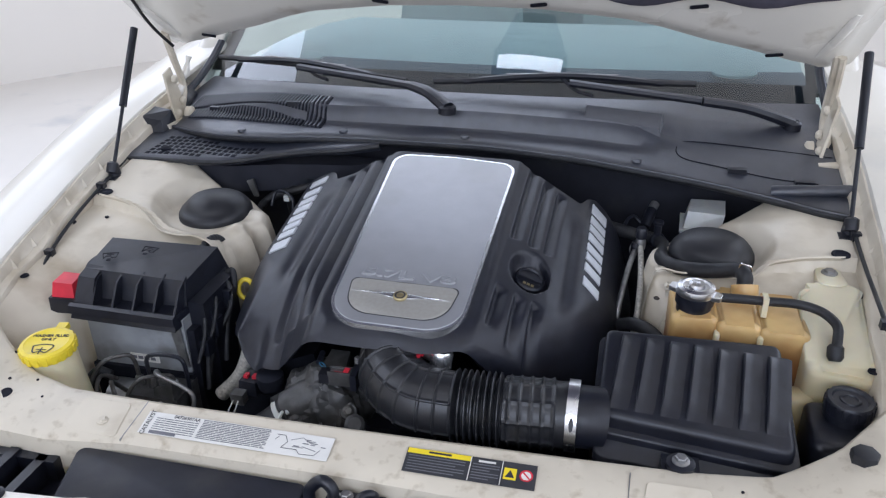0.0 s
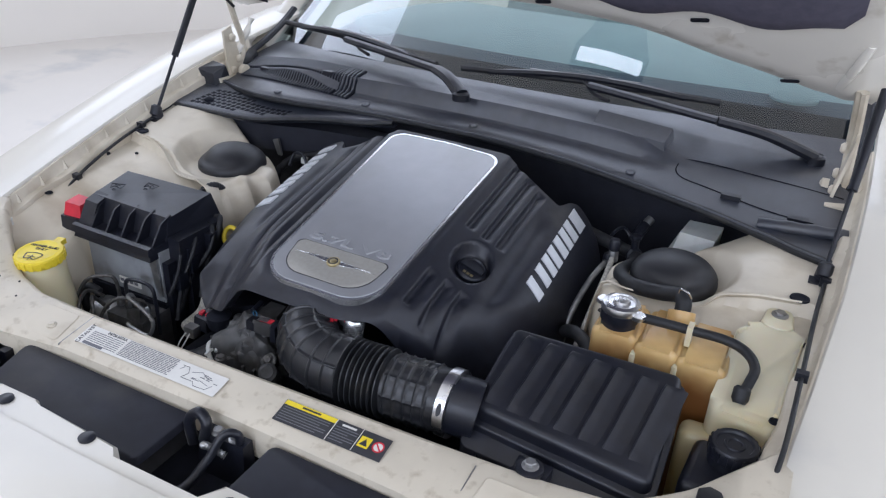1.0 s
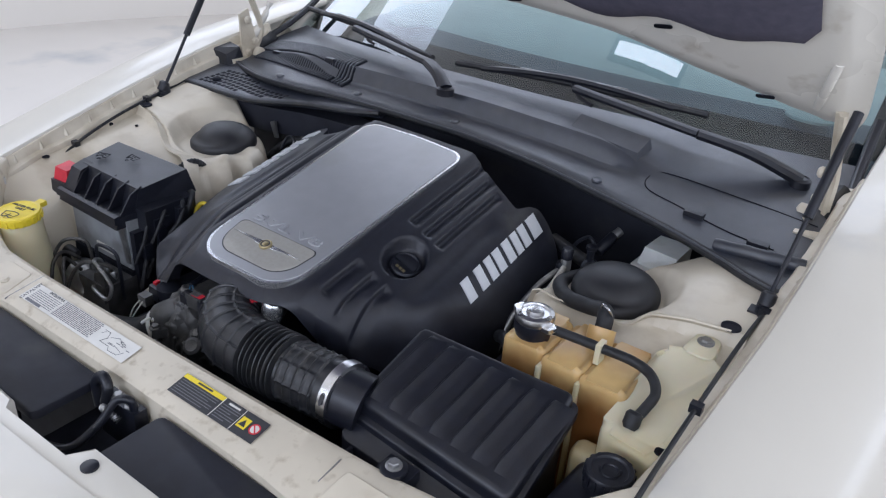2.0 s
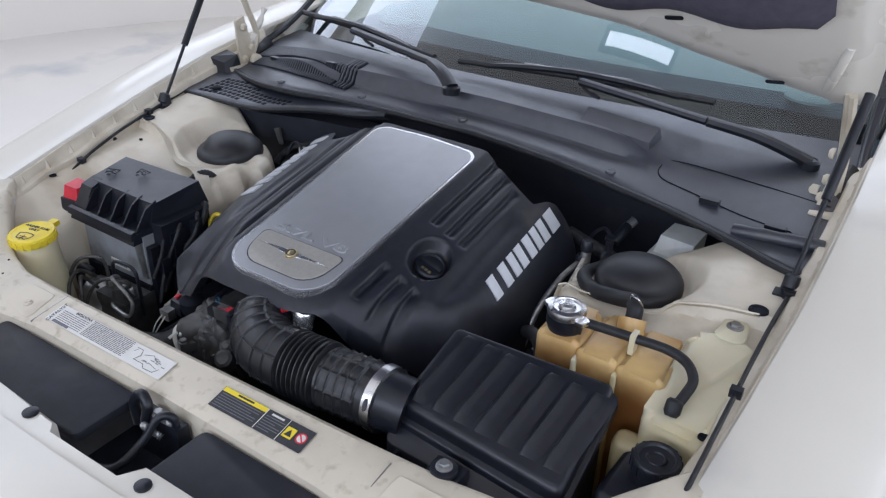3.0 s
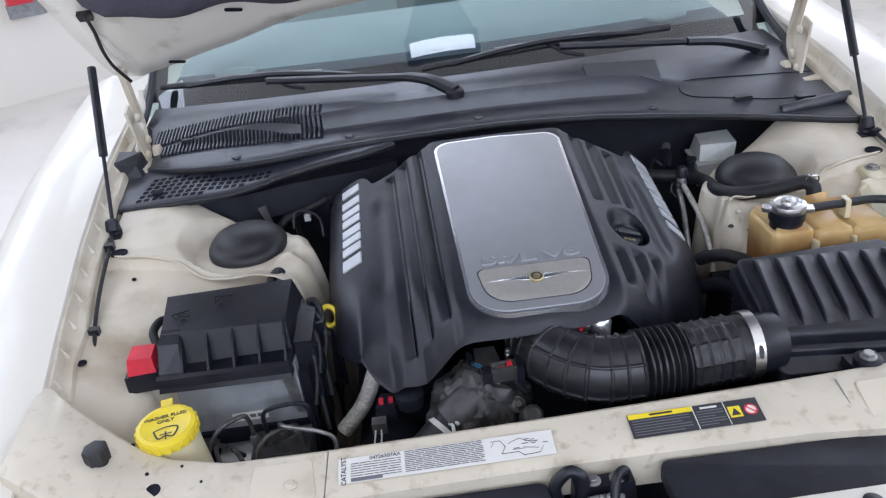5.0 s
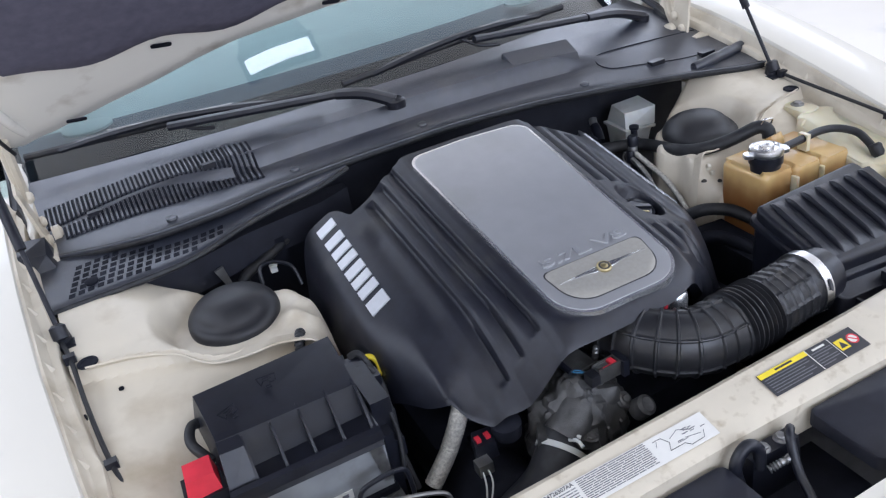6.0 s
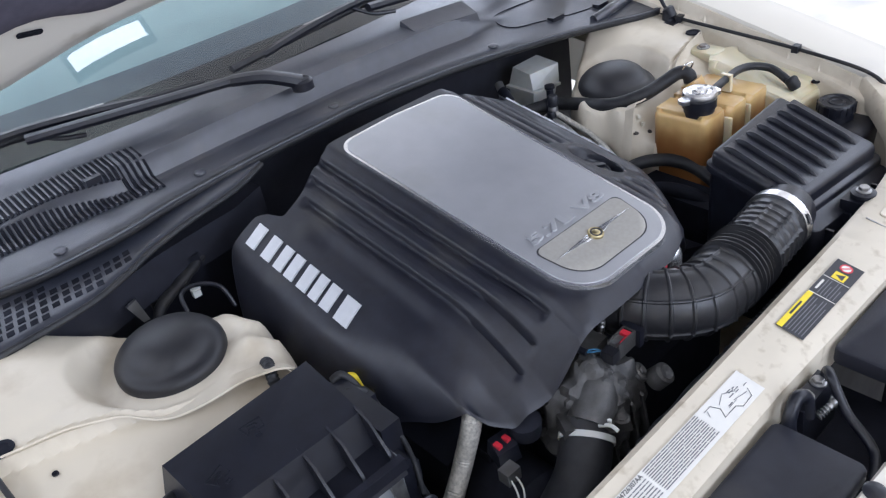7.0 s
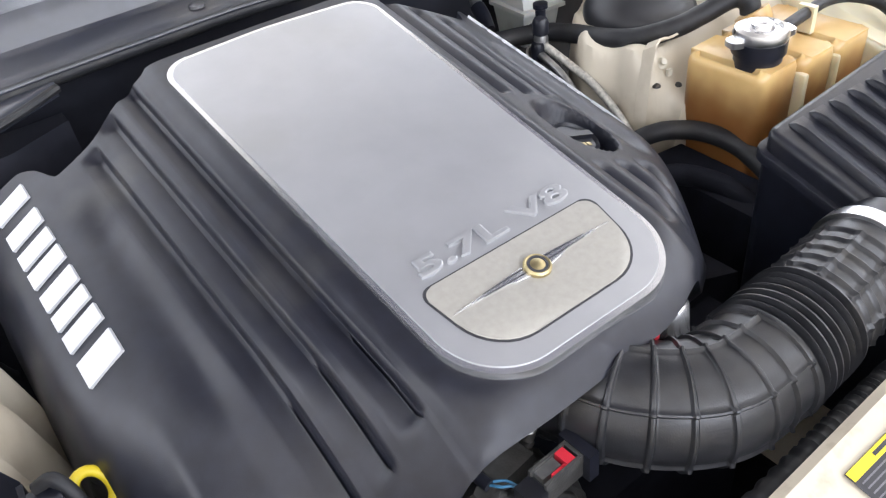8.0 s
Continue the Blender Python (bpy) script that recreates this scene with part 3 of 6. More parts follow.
def hood_rear(x):
    return lerps(abs(x), [(0, 0.112), (0.15, 0.106), (0.25, 0.090), (0.31, 0.080), (0.37, 0.058), (0.455, 0.018), (0.52, -0.006), (0.60, -0.040), (0.66, -0.066), (0.70, -0.088), (0.75, -0.125)])


def hood_skin(u, v):
    x = u * lerps(v, [(0, 0.722), (0.06, 0.735), (0.2, 0.742), (0.4, 0.745), (1, 0.73)])
    s = hood_rear(x) + v * (1.12 - hood_rear(x))
    rim = 0.018 * (sm(abs(u), 0.93, 0.985) + sm(0.03 - v, 0, 0.025) * 0.5)
    ditch = -0.006 * sm(abs(u), 0.86, 0.9) * (1 - sm(abs(u), 0.93, 0.96))
    return hood_at(x, s, -rim + ditch * 0.4)


part("inner_panel", sheet(hood_skin, span(-1, 1, 90), span(0, 1, 60), 0.012), M_PAINT, bonnet, "cream pressed inner panel")


def liner_rear(x):
    return 0.160 + 0.013 * math.cos((abs(x) - 0.43) * 31) + 0.03 * sm(0.3 - abs(x), 0, 0.2) + 0.05 * sm(abs(x), 0.64, 0.667)


def liner_skin(u, v):
    x = u * 0.667
    s = liner_rear(x) + v * (1.02 - liner_rear(x))
    edge = min(1.0, 12 * (1 - abs(u)), 25 * v, 12 * (1 - v))
    return hood_at(x, s, 0.006 + 0.012 * math.sqrt(max(0.0, edge)))


part("felt_lining", sheet(liner_skin, span(-1, 1, 60), span(0, 1, 40), 0.004), M_FELT, bonnet, "charcoal felt sound lining with a wavy edge")
for sx in (-1, 1):
    for cx0, s0 in ((0.582, -0.010), (0.428, 0.144), (0.15, 0.138)):
        q = rounded([(-0.016, -0.0045), (0.016, -0.0045), (0.016, 0.0045), (-0.016, 0.0045)], 0.004, 3)
        bm = prism(q, 0.0, 0.002)
        y = Vector(hood_at(0, 1)) - Vector(hood_at(0, 0))
        zz = Vector(hood_at(0, 0, 1)) - Vector(hood_at(0, 0, 0))
        rot = Matrix((Vector((1, 0, 0)), y.normalized(), zz.normalized())).transposed().to_4x4()
        bm.transform(Matrix.Translation(hood_at(sx * cx0, s0, 0.002)) @ rot @ pose(0, 0, 0, 0, 0, sx * 12))
        part("slot", bm, M_DEEP, bonnet)
    # hinge arm and bracket
    arm = [(sx * 0.700, 0.675, 1.190), (sx * 0.706, 0.705, 1.125), (sx * 0.712, 0.735, 1.05), (sx * 0.715, 0.70, 0.985)]
    part("hinge_arm", tube(arm, 0.0125, 10, 6, lambda s, a, l: 0.35 + 0.65 * abs(math.sin(a))), M_BAYPAINT, bonnet, "cream bonnet hinge arm")
    part("hinge_plate", hexa([(sx * 0.694, 0.655, 0.985), (sx * 0.700, 0.655, 0.985), (sx * 0.700, 0.715, 0.985), (sx * 0.694, 0.715, 0.985)][::sx], [(sx * 0.712, 0.665, 1.100), (sx * 0.717, 0.665, 1.100), (sx * 0.717, 0.695, 1.110), (sx * 0.712, 0.695, 1.110)][::sx], 0.0015, 1), M_BAYPAINT, bonnet, "stamped cream hinge plate")
    for by, bz in ((0.675, 1.005), (0.70, 1.03), (0.68, 1.085)):
        part("hinge_bolt", lathe([(0.010, 0), (0.010, 0.005), (0.006, 0.009), (0, 0.009)], Matrix.Translation((sx * 0.70, by, bz)) @ pose(0, 0, 0, 0, -90 * sx, 0), 12), M_BAYPAINT, bonnet)
    part("hinge_bracket", joined(block(min(sx * 0.69, sx * 0.735), max(sx * 0.69, sx * 0.735), 0.62, 0.73, 0.965, 0.995, 0.008), lathe([(0.016, 0), (0.016, 0.012), (0.009, 0.016), (0, 0.016)], Matrix.Translation((sx * 0.69, 0.70, 1.0)) @ pose(0, 0, 0, 0, -90 * sx, 0), 16)), M_BAYPAINT, bonnet, "cream hinge bracket")
    part("ridge", tube([hood_at(sx * 0.662, -0.02, -0.006), hood_at(sx * 0.672, 0.03, 0.0), hood_at(sx * 0.682, 0.08, -0.001), hood_at(sx * 0.69, 0.12, -0.008)], 0.008, 10, 6), M_PAINT, bonnet, "raised hinge reinforcement")

part("sealant_strip", tube([(-0.722, 0.66, 0.985), (-0.716, 0.71, 1.03), (-0.706, 0.74, 1.08), (-0.700, 0.76, 1.12)], 0.009, 10, 6, lambda s, a, l: 0.7 + 0.3 * math.sin(s * 140 + 2 * a)), M_PAINT, bonnet, "crumpled white sealant strip")
part("washer_hose", tube([hood_at(-0.672, 0.20, 0.010), hood_at(-0.680, 0.14, 0.008), hood_at(-0.695, 0.07, 0.006), hood_at(-0.700, 0.01, 0.006), hood_at(-0.690, -0.05, 0.010)], 0.0035, 8, 8), M_RUBBER, bonnet, "thin black washer hose")
part("hose_clip", block(-0.012, 0.012, -0.008, 0.008, 0, 0.01, 0.003), M_BLACK, bonnet).data.transform(Matrix.Translation(hood_at(-0.674, 0.19, 0.012)) @ pose(0, 0, 0, -50, 0, 0))

# gas struts
for sx in (-1, 1):
    g = thing("gas_strut", (sx * 0.712, 0.425, 0.955), "black gas strut propping up the bonnet", "gas strut", "bonnet struts")
    foot, top = Vector((sx * 0.712, 0.425, 0.962)), Vector((sx * 0.730, 0.612, 1.212))
    mid = foot.lerp(top, 0.435)
    part("rod", tube([foot, foot.lerp(top, 0.2), mid], 0.0038, 10), M_BLACK, g, "thin dark piston rod")
    part("cylinder", tube([mid, mid.lerp(top, 0.06), mid.lerp(top, 0.5), top], 0.0080, 16), M_BLACK, g)
    part("end_cap", lathe([(0.006, 0), (0.012, 0.003), (0.012, 0.022), (0.007, 0.026)], Matrix.Translation(foot - Vector((0, 0.01, 0.01))) @ pose(0, 0, 0, -30, 0, 0), 16), M_BLACK, g)
    part("foot_plate", joined(block(foot.x - 0.02, foot.x + 0.016, 0.40, 0.445, 0.936, 0.948, 0.004), lathe([(0.014, 0), (0.012, 0.02), (0.006, 0.024)], Matrix.Translation((foot.x, 0.424, 0.944)), 16)), M_BLACK, g)


# ---- cowl, windscreen, wipers ----
cowl = thing("cowl_panel", (0, 0.62, 0.95), "dark grey plastic cowl panel under the windscreen", "cowl panel")


def cowl_front(x):
    return curve(x, [(-0.74, 0.655), (-0.699, 0.641), (-0.60, 0.600), (-0.52, 0.580), (-0.43, 0.577), (-0.324, 0.590), (-0.15, 0.60), (0.0, 0.60), (0.2, 0.578), (0.335, 0.558), (0.5, 0.528), (0.61, 0.50), (0.678, 0.470), (0.735, 0.455)])


def cowl_fz(x):
    return curve(x, [(-0.74, 0.985), (-0.5, 0.995), (-0.3, 1.0), (0.0, 1.0), (0.2, 0.998), (0.335, 0.99), (0.5, 0.978), (0.61, 0.968), (0.735, 0.963)])


def glass_y(x):
    return 0.755 + 0.30 * x * x


def cowl_at(x, v):
    """v from 0 at the front seal to 1 at the glass."""
    yf, yb = cowl_front(x), glass_y(x) + 0.01
    zf = cowl_fz(x)
    zb = 1.062 - 0.06 * x * x
    y = yf + (yb - yf) * v
    rise = lerps(v, [(0, 0), (0.05, 0.10), (0.28, 0.22), (0.32, 0.28), (0.36, 0.62), (0.40, 0.83), (0.6, 0.93), (1, 1.0)])
    easy = lerps(v, [(0, 0), (0.3, 0.35), (0.7, 0.8), (1, 1)])
    w = sm(abs(x), 0.30, 0.48) if x > 0 else sm(-x, 0.45, 0.7)
    r = rise * (1 - w) + easy * w
    return (x, y, zf + (zb - zf) * r)


panel = part("panel", sheet(cowl_at, span(-0.735, 0.735, 130), span(0, 1, 50), 0.004), M_COWL, cowl)
part("front_seal", tube([(x, cowl_front(x) - 0.004, cowl_fz(x) - 0.004) for x in span(-0.735, 0.735, 40)], 0.008, 10, 3), M_RUBBER, cowl, "black rubber cowl seal")
part("seal_lip", tube([(x, cowl_front(x) - 0.0095, cowl_fz(x) + 0.0025) for x in span(-0.735, 0.735, 40)], 0.0022, 8, 3), M_COWL, cowl, "glossy lip of the cowl seal")
part("front_wall", sheet(lambda x, k: (x, cowl_front(x) + (0.002, 0.03, 0.09)[k], cowl_fz(x) - (0.006, 0.016, 0.03)[k]), span(-0.735, 0.735, 60), range(3), 0.003), M_PANEL, cowl)


def on_cowl(x, y):
    yf, yb = cowl_front(x), glass_y(x) + 0.01
    return cowl_at(x, (y - yf) / (yb - yf))


# grille of the fresh-air intake: dark slots between proud slats
def bar_on_cowl(x, a, b, w, lo, hi):
    bm = bmesh.new()
    rows = []
    for q in span(0, 1, 8):
        y = a + (b - a) * q
        z = on_cowl(x, y)[2]
        rows.append([bm.verts.new((x + dx, y, z + dz)) for dx, dz in ((-w, lo), (w, lo), (w * 0.8, hi), (-w * 0.8, hi))])
    for p, r in zip(rows, rows[1:]):
        for k in range(4):
            bm.faces.new((p[k], p[(k + 1) % 4], r[(k + 1) % 4], r[k]))
    bm.faces.new(rows[0][::-1])
    bm.faces.new(rows[-1])
    return bm


def slat_run(x0, x1, n, ya, yb, name):
    step = (x1 - x0) / (n - 1)
    for i in range(n):
        x = x0 + step * i
        part(name, bar_on_cowl(x, ya(x), yb(x), 0.0026, -0.001, 0.0024), M_DEEP, panel, smooth=False)
        if i < n - 1:
            m = x + step / 2
            part("slat", bar_on_cowl(m, ya(m), yb(m), step / 2 - 0.0024, -0.001, 0.0050), M_COWL, panel, smooth=False)


def grille_back(x):
    return 0.711 + 0.20 * (-0.327 - x)


def grille_front(x):
    return 0.622 + 0.14 * (-0.324 - x)


slat_run(-0.695, -0.355, 42, lambda x: grille_front(x) + 0.042 - 0.008 * math.sin((x + 0.5) * 14), grille_back, "slot")
slat_run(-0.67, -0.375, 36, grille_front, lambda x: grille_front(x) + 0.030 - 0.008 * math.sin((x + 0.5) * 14), "slot")
slat_run(-0.366, -0.325, 5, grille_front, grille_back, "slot")
for px, py in ((-0.405, 0.672), (-0.615, 0.70)):
    z = on_cowl(px, py)[2]
    part("clip", block(px - 0.012, px + 0.012, py - 0.006, py + 0.006, z - 0.002, z + 0.008, 0.002), M_BLACK, panel)
for px in (-0.268, -0.002, -0.50, 0.35):
    y = cowl_front(px) + 0.020
    part("push_pin", lathe([(0.010, 0), (0.009, 0.003), (0.004, 0.0045), (0, 0.0046)], Matrix.Translation((px, y, on_cowl(px, y)[2])), 18), M_COWL, panel)
# access lid line and tabs
line = [(0.72, 0.66), (0.60, 0.665), (0.45, 0.655), (0.425, 0.63), (0.44, 0.60), (0.50, 0.585), (0.60, 0.565), (0.68, 0.555)]
part("lid_seam", tube([Vector(on_cowl(x, y)) + Vector((0, 0, 0.0005)) for x, y in line], 0.0012, 6, 10), M_DEEP, cowl)
for px, py in ((0.537, 0.575), (0.655, 0.552)):
    part("tab", block(px - 0.017, px + 0.017, py - 0.008, py + 0.008, on_cowl(px, py)[2] - 0.003, on_cowl(px, py)[2] + 0.007, 0.002), M_BLACK, cowl)
part("raised_pad", hexa([(0.235, 0.665, 1.02), (0.395, 0.645, 1.01), (0.40, 0.70, 1.03), (0.235, 0.71, 1.035)], [(0.24, 0.668, 1.050), (0.39, 0.65, 1.040), (0.394, 0.695, 1.058), (0.24, 0.706, 1.066)], 0.005), M_COWL, cowl)
# lower intake box with its mesh
def box_z(x, y):
    return 0.966 + (y - 0.50) * 0.16 + 0.016 * sm(x, -0.5, -0.22)


BOXF = [(-0.745, 0.485), (-0.713, 0.495), (-0.60, 0.497), (-0.509, 0.503), (-0.45, 0.520), (-0.40, 0.537), (-0.33, 0.548), (-0.245, 0.557), (-0.18, 0.585)]


def box_at(x, v):
    y = lerps(x, BOXF) + v * (0.645 - lerps(x, BOXF))
    return (x, y, box_z(x, y) - 0.004 * (1 - sm(v, 0, 0.05)))


intake = part("intake_box", sheet(box_at, span(-0.745, -0.18, 60), span(0, 1, 30), 0.020), M_COWL, cowl, "black intake box with a mesh top")
part("box_seal", tube([(x, y - 0.001, box_z(x, y) - 0.006) for x, y in BOXF], 0.005, 8, 4), M_RUBBER, cowl)
part("box_underside", prism([(x, y + 0.03) for x, y in BOXF] + [(-0.18, 0.64), (-0.745, 0.66)], 0.88, 0.94), M_PANEL, cowl)
for i in range(17):
    for j in range(6):
        px, py = -0.685 + i * 0.0150 + 0.004 * j, 0.512 + j * 0.0140 + 0.004 * math.sin(i * 0.35)
        if py > cowl_front(px) - 0.014 or py < lerps(px, BOXF) + 0.012:
            continue
        q = [(px - 0.0058, py - 0.0046), (px + 0.0040, py - 0.0046), (px + 0.0058, py + 0.0046), (px - 0.0040, py + 0.0046)]
        part("mesh_hole", prism(q, lambda x, y: box_z(x, y) - 0.003, lambda x, y: box_z(x, y) + 0.0007), M_DEEP, intake, smooth=False)
part("box_knob", lathe([(0.011, -0.002), (0.011, 0.003), (0.007, 0.005), (0, 0.0045)], Matrix.Translation((-0.652, 0.532, box_z(-0.652, 0.532))), 18), M_DEEP, intake)
part("foam_block", hexa([(-0.752, 0.595, 0.965), (-0.692, 0.60, 0.965), (-0.69, 0.66, 0.97), (-0.75, 0.665, 0.97)], [(-0.755, 0.60, 1.018), (-0.705, 0.61, 1.008), (-0.70, 0.65, 1.022), (-0.753, 0.66, 1.025)], 0.008, 3), M_BLACK, cowl, "crumpled black foam end block")
part("foam_roll", tube([(0.595, 0.524, 0.972), (0.64, 0.520, 0.979), (0.69, 0.524, 0.981), (0.735, 0.532, 0.981)], 0.011, 14, 6, lambda s, a, l: 1 + 0.06 * math.sin(s * 160) + 0.05 * math.sin(3 * a)), M_COWL, cowl, "black foam roll at the end of the cowl")
for sx in (-1, 1):
    part("corner_trim", tube([(sx * 0.742, 0.80, 1.022), (sx * 0.737, 0.86, 1.044), (sx * 0.733, 0.93, 1.078), (sx * 0.731, 0.98, 1.108)], 0.010, 12, 6, lambda s, a, l: 0.55 + 0.45 * abs(math.cos(a))), M_BLACK, cowl, "black windscreen corner trim")
    part("corner_gasket", tube([(sx * 0.735, 0.69, 0.985), (sx * 0.72, 0.73, 1.005), (sx * 0.728, 0.79, 1.022)], 0.013, 10, 6, lambda s, a, l: 1 + 0.12 * math.sin(s * 120) + 0.1 * math.sin(2 * a)), M_RUBBER, cowl, "black rubber corner gasket")


def glass_at(x, d):
    """A place d metres up the windscreen."""
    crown = 0.04 * (1 - (x / 0.72) ** 2)
    return (x, glass_y(x) + d * 0.857, 1.050 - 0.06 * x * x + d * 0.515 + crown * d)


wind = thing("windscreen", (0, 0.75, 1.05), "green-tinted laminated windscreen reflecting the booth lights", "windscreen")
for nm, gap in (("outer_pane", 0.0), ("inner_pane", 0.005)):
    g = part(nm, sheet(lambda x, d, gap=gap: (glass_at(x, d)[0], glass_at(x, d)[1] + gap * 0.5, glass_at(x, d)[2] - gap * 0.86), span(-0.775, 0.775, 40), span(0, 0.92, 24)), M_GLASS, wind)
    if g.data.polygons[0].normal.z < 0:
        g.data.flip_normals()
    g.visible_shadow = False
# printed band widened upward to stand in for the dark reflection there
part("widened_band", sheet(lambda x, d: tuple(Vector(glass_at(x, d)) - Vector((0, -0.004, 0.008))), span(-0.735, 0.735, 40), span(0, 0.085, 3), 0.001), M_DEEP, wind, "black printed edge band, widened over a dark reflection")
for sx in (-1, 1):
    part("side_band", sheet(lambda x, d, sx=sx: tuple(Vector(glass_at(sx * x, d)) - Vector((0, -0.004, 0.008))), span(0.715, 0.775, 4), span(0.05, 0.92, 10), 0.001), M_DEEP, wind, "black printed side band")
    part("pillar", tube([Vector(glass_at(sx * 0.78, d)) + Vector((sx * 0.025, 0, -0.012)) for d in span(-0.02, 0.95, 5)], 0.035, 12, 4), M_OUTPAINT, wind, "cream windscreen pillar")


def wiper(pivot, tip, elbow, blade, label):
    w = thing("wiper", pivot, label, "wiper", "windscreen wipers")
    p, e, t = Vector(pivot), Vector(elbow), Vector(tip)
    part("pivot_cap", lathe([(0.019, -0.012), (0.019, 0.002), (0.014, 0.006), (0.012, 0.004), (0, 0.004)], Matrix.Translation(p), 24), M_BLACK, w, "black pivot cap")
    flat = lambda s, a, l: 0.62 + 0.38 * abs(math.cos(a))
    part("arm", tube([p, p.lerp(e, 0.5) + Vector((0, 0, 0.008)), e], 0.0165, 10, 8, lambda s, a, l: (0.6 + 0.4 * abs(math.cos(a))) * (1 - 0.2 * s / l)), M_BLACK, w)
    part("hook", tube([e, e.lerp(t, 0.5), t], 0.011, 10, 6, flat), M_BLACK, w)
    a, b = (Vector(q) for q in blade)
    d = (b - a).normalized()
    part("blade", tube([a, a.lerp(b, 0.25) + Vector((0, 0, 0.004)), a.lerp(b, 0.5) + Vector((0, 0, 0.006)), a.lerp(b, 0.75) + Vector((0, 0, 0.004)), b], 0.0072, 8, 6), M_RUBBER, w, "black rubber blade")
    up = Vector((0, -0.006, 0.012))
    bridge = part("bridge", tube([a.lerp(b, 0.12), a.lerp(b, 0.3) + up, a.lerp(b, 0.5) + up * 1.5, a.lerp(b, 0.7) + up, a.lerp(b, 0.88)], 0.0075, 8, 8, lambda s, q, l: 0.7 + 0.5 * abs(math.cos(q))), M_BLACK, w, "black slotted blade bridge")
    for q in list(span(0.30, 0.42, 5)) + list(span(0.56, 0.70, 6)):
        c = a.lerp(b, q) + up * 1.35 + Vector((0, -0.002, 0.005))
        bm = block(-0.006, 0.006, -0.0022, 0.0022, -0.0006, 0.0006)
        bm.transform(Matrix.Translation(c) @ Matrix.Rotation(math.atan2(d.y, d.x), 4, "Z"))
        part("slot", bm, M_STEEL, bridge, smooth=False)
    s0 = a.lerp(b, 0.5)
    part("link", tube([s0 + up, s0 + Vector((0.03, -0.03, -0.006)), s0 + Vector((0.07, -0.05, -0.012))], 0.004, 8), M_BLACK, w)
    return w


wiper((-0.042, 0.634, 1.066), (-0.44, 0.80, 1.095), (-0.135, 0.695, 1.092), ((-0.70, 0.905, 1.085), (-0.16, 0.745, 1.088)), "black wiper arm and blade parked across the cowl")
wiper((0.657, 0.767, 1.030), (0.20, 0.745, 1.10), (0.47, 0.725, 1.080), ((-0.10, 0.755, 1.088), (0.46, 0.80, 1.095)), "long black wiper arm and blade parked low")

# cabin behind the glass, pale past the dash to brighten the windscreen
cabin = thing("dashboard", (0, 1.1, 0.9), "dark dashboard with an added pale sheet behind it", "dashboard")
part("dash_front", sheet(lambda x, k: (x, glass_y(x) + (0.03, 0.12, 0.30, 0.385)[k], (0.99, 1.0, 1.03, 1.035)[k] - 0.05 * x * x), span(-0.77, 0.77, 30), range(4), 0.02), M_DASH, cabin)
# long pale sheet added in place of the bright reflection on the glass
part("pale_filler", sheet(lambda x, k: (x, glass_y(x) + (0.385, 0.45, 0.85, 1.25)[k], (1.033, 1.05, 1.03, 0.985)[k] - 0.05 * x * x), span(-0.77, 0.77, 30), range(4), 0.02), M_PAD, cabin, "added pale sheet that brightens the glass")
for sx in (-1, 1):
    part("speaker_grille", lathe([(0.055, 0), (0.055, 0.006), (0.045, 0.009), (0, 0.01)], Matrix.Translation((sx * 0.58, 1.17, 1.03)) @ pose(0, 0, 0, 8, 0, 0), 30, 0.6), M_PAD, cabin, "pale oval speaker grille")

for sx in (-1, 1):
    s = thing("front_seat", (sx * 0.37, 2.3, 0.5), "pale grey leather front seat behind the dashboard", "seat", "front seats")
    part("backrest", hexa([(sx * 0.37 - 0.27, 2.17, 0.62), (sx * 0.37 + 0.27, 2.17, 0.62), (sx * 0.37 + 0.27, 2.31, 0.62), (sx * 0.37 - 0.27, 2.31, 0.62)], [(sx * 0.37 - 0.23, 2.31, 1.12), (sx * 0.37 + 0.23, 2.31, 1.12), (sx * 0.37 + 0.23, 2.41, 1.12), (sx * 0.37 - 0.23, 2.41, 1.12)], 0.05, 4), M_PAD, s)
    part("cushion", block(sx * 0.37 - 0.27, sx * 0.37 + 0.27, 1.77, 2.22, 0.52, 0.72, 0.05, 4), M_PAD, s)
part("cabin_rear", block(-0.74, 0.74, 2.75, 2.87, 0.5, 0.98, 0.04, 3), M_PAD, cabin, "pale rear bench")
part("cabin_floor", block(-0.74, 0.74, 0.8, 2.75, 0.46, 0.5), M_DASH, cabin)
part("roof_rail", block(-0.70, 0.70, 1.56, 1.62, 1.50, 1.54, 0.012), M_OUTPAINT, car, "cream roof rail above the windscreen")

# ---- engine cover ----
CX = 0.0125
cover = thing("engine_cover", (CX, 0.25, 0.78), "black ribbed plastic engine cover with a brushed silver plate", "engine cover")


def ridge_z(y, x=CX):
    return 0.9187 + 0.207 * y - 0.016 * x


HALF = 0.352
DROP_E = [(0, 0), (0.121, 0.0), (0.131, 0.006), (0.20, 0.037), (0.235, 0.055), (0.263, 0.071), (0.29, 0.098), (0.312, 0.135), (0.332, 0.19), (0.352, 0.27)]
DROP = [(0, 0), (0.121, 0.0), (0.131, 0.006), (0.165, 0.017), (0.20, 0.037), (0.235, 0.050), (0.265, 0.062), (0.30, 0.079), (0.318, 0.092), (0.334, 0.125), (0.345, 0.185), (0.352, 0.26)]
NOSE_W = [(0, -0.004), (0.06, -0.005), (0.10, -0.004), (0.15, 0.002), (0.20, 0.015), (0.24, 0.03), (0.26, 0.045), (0.29, 0.08), (0.315, 0.125), (0.336, 0.18), (0.352, 0.23)]
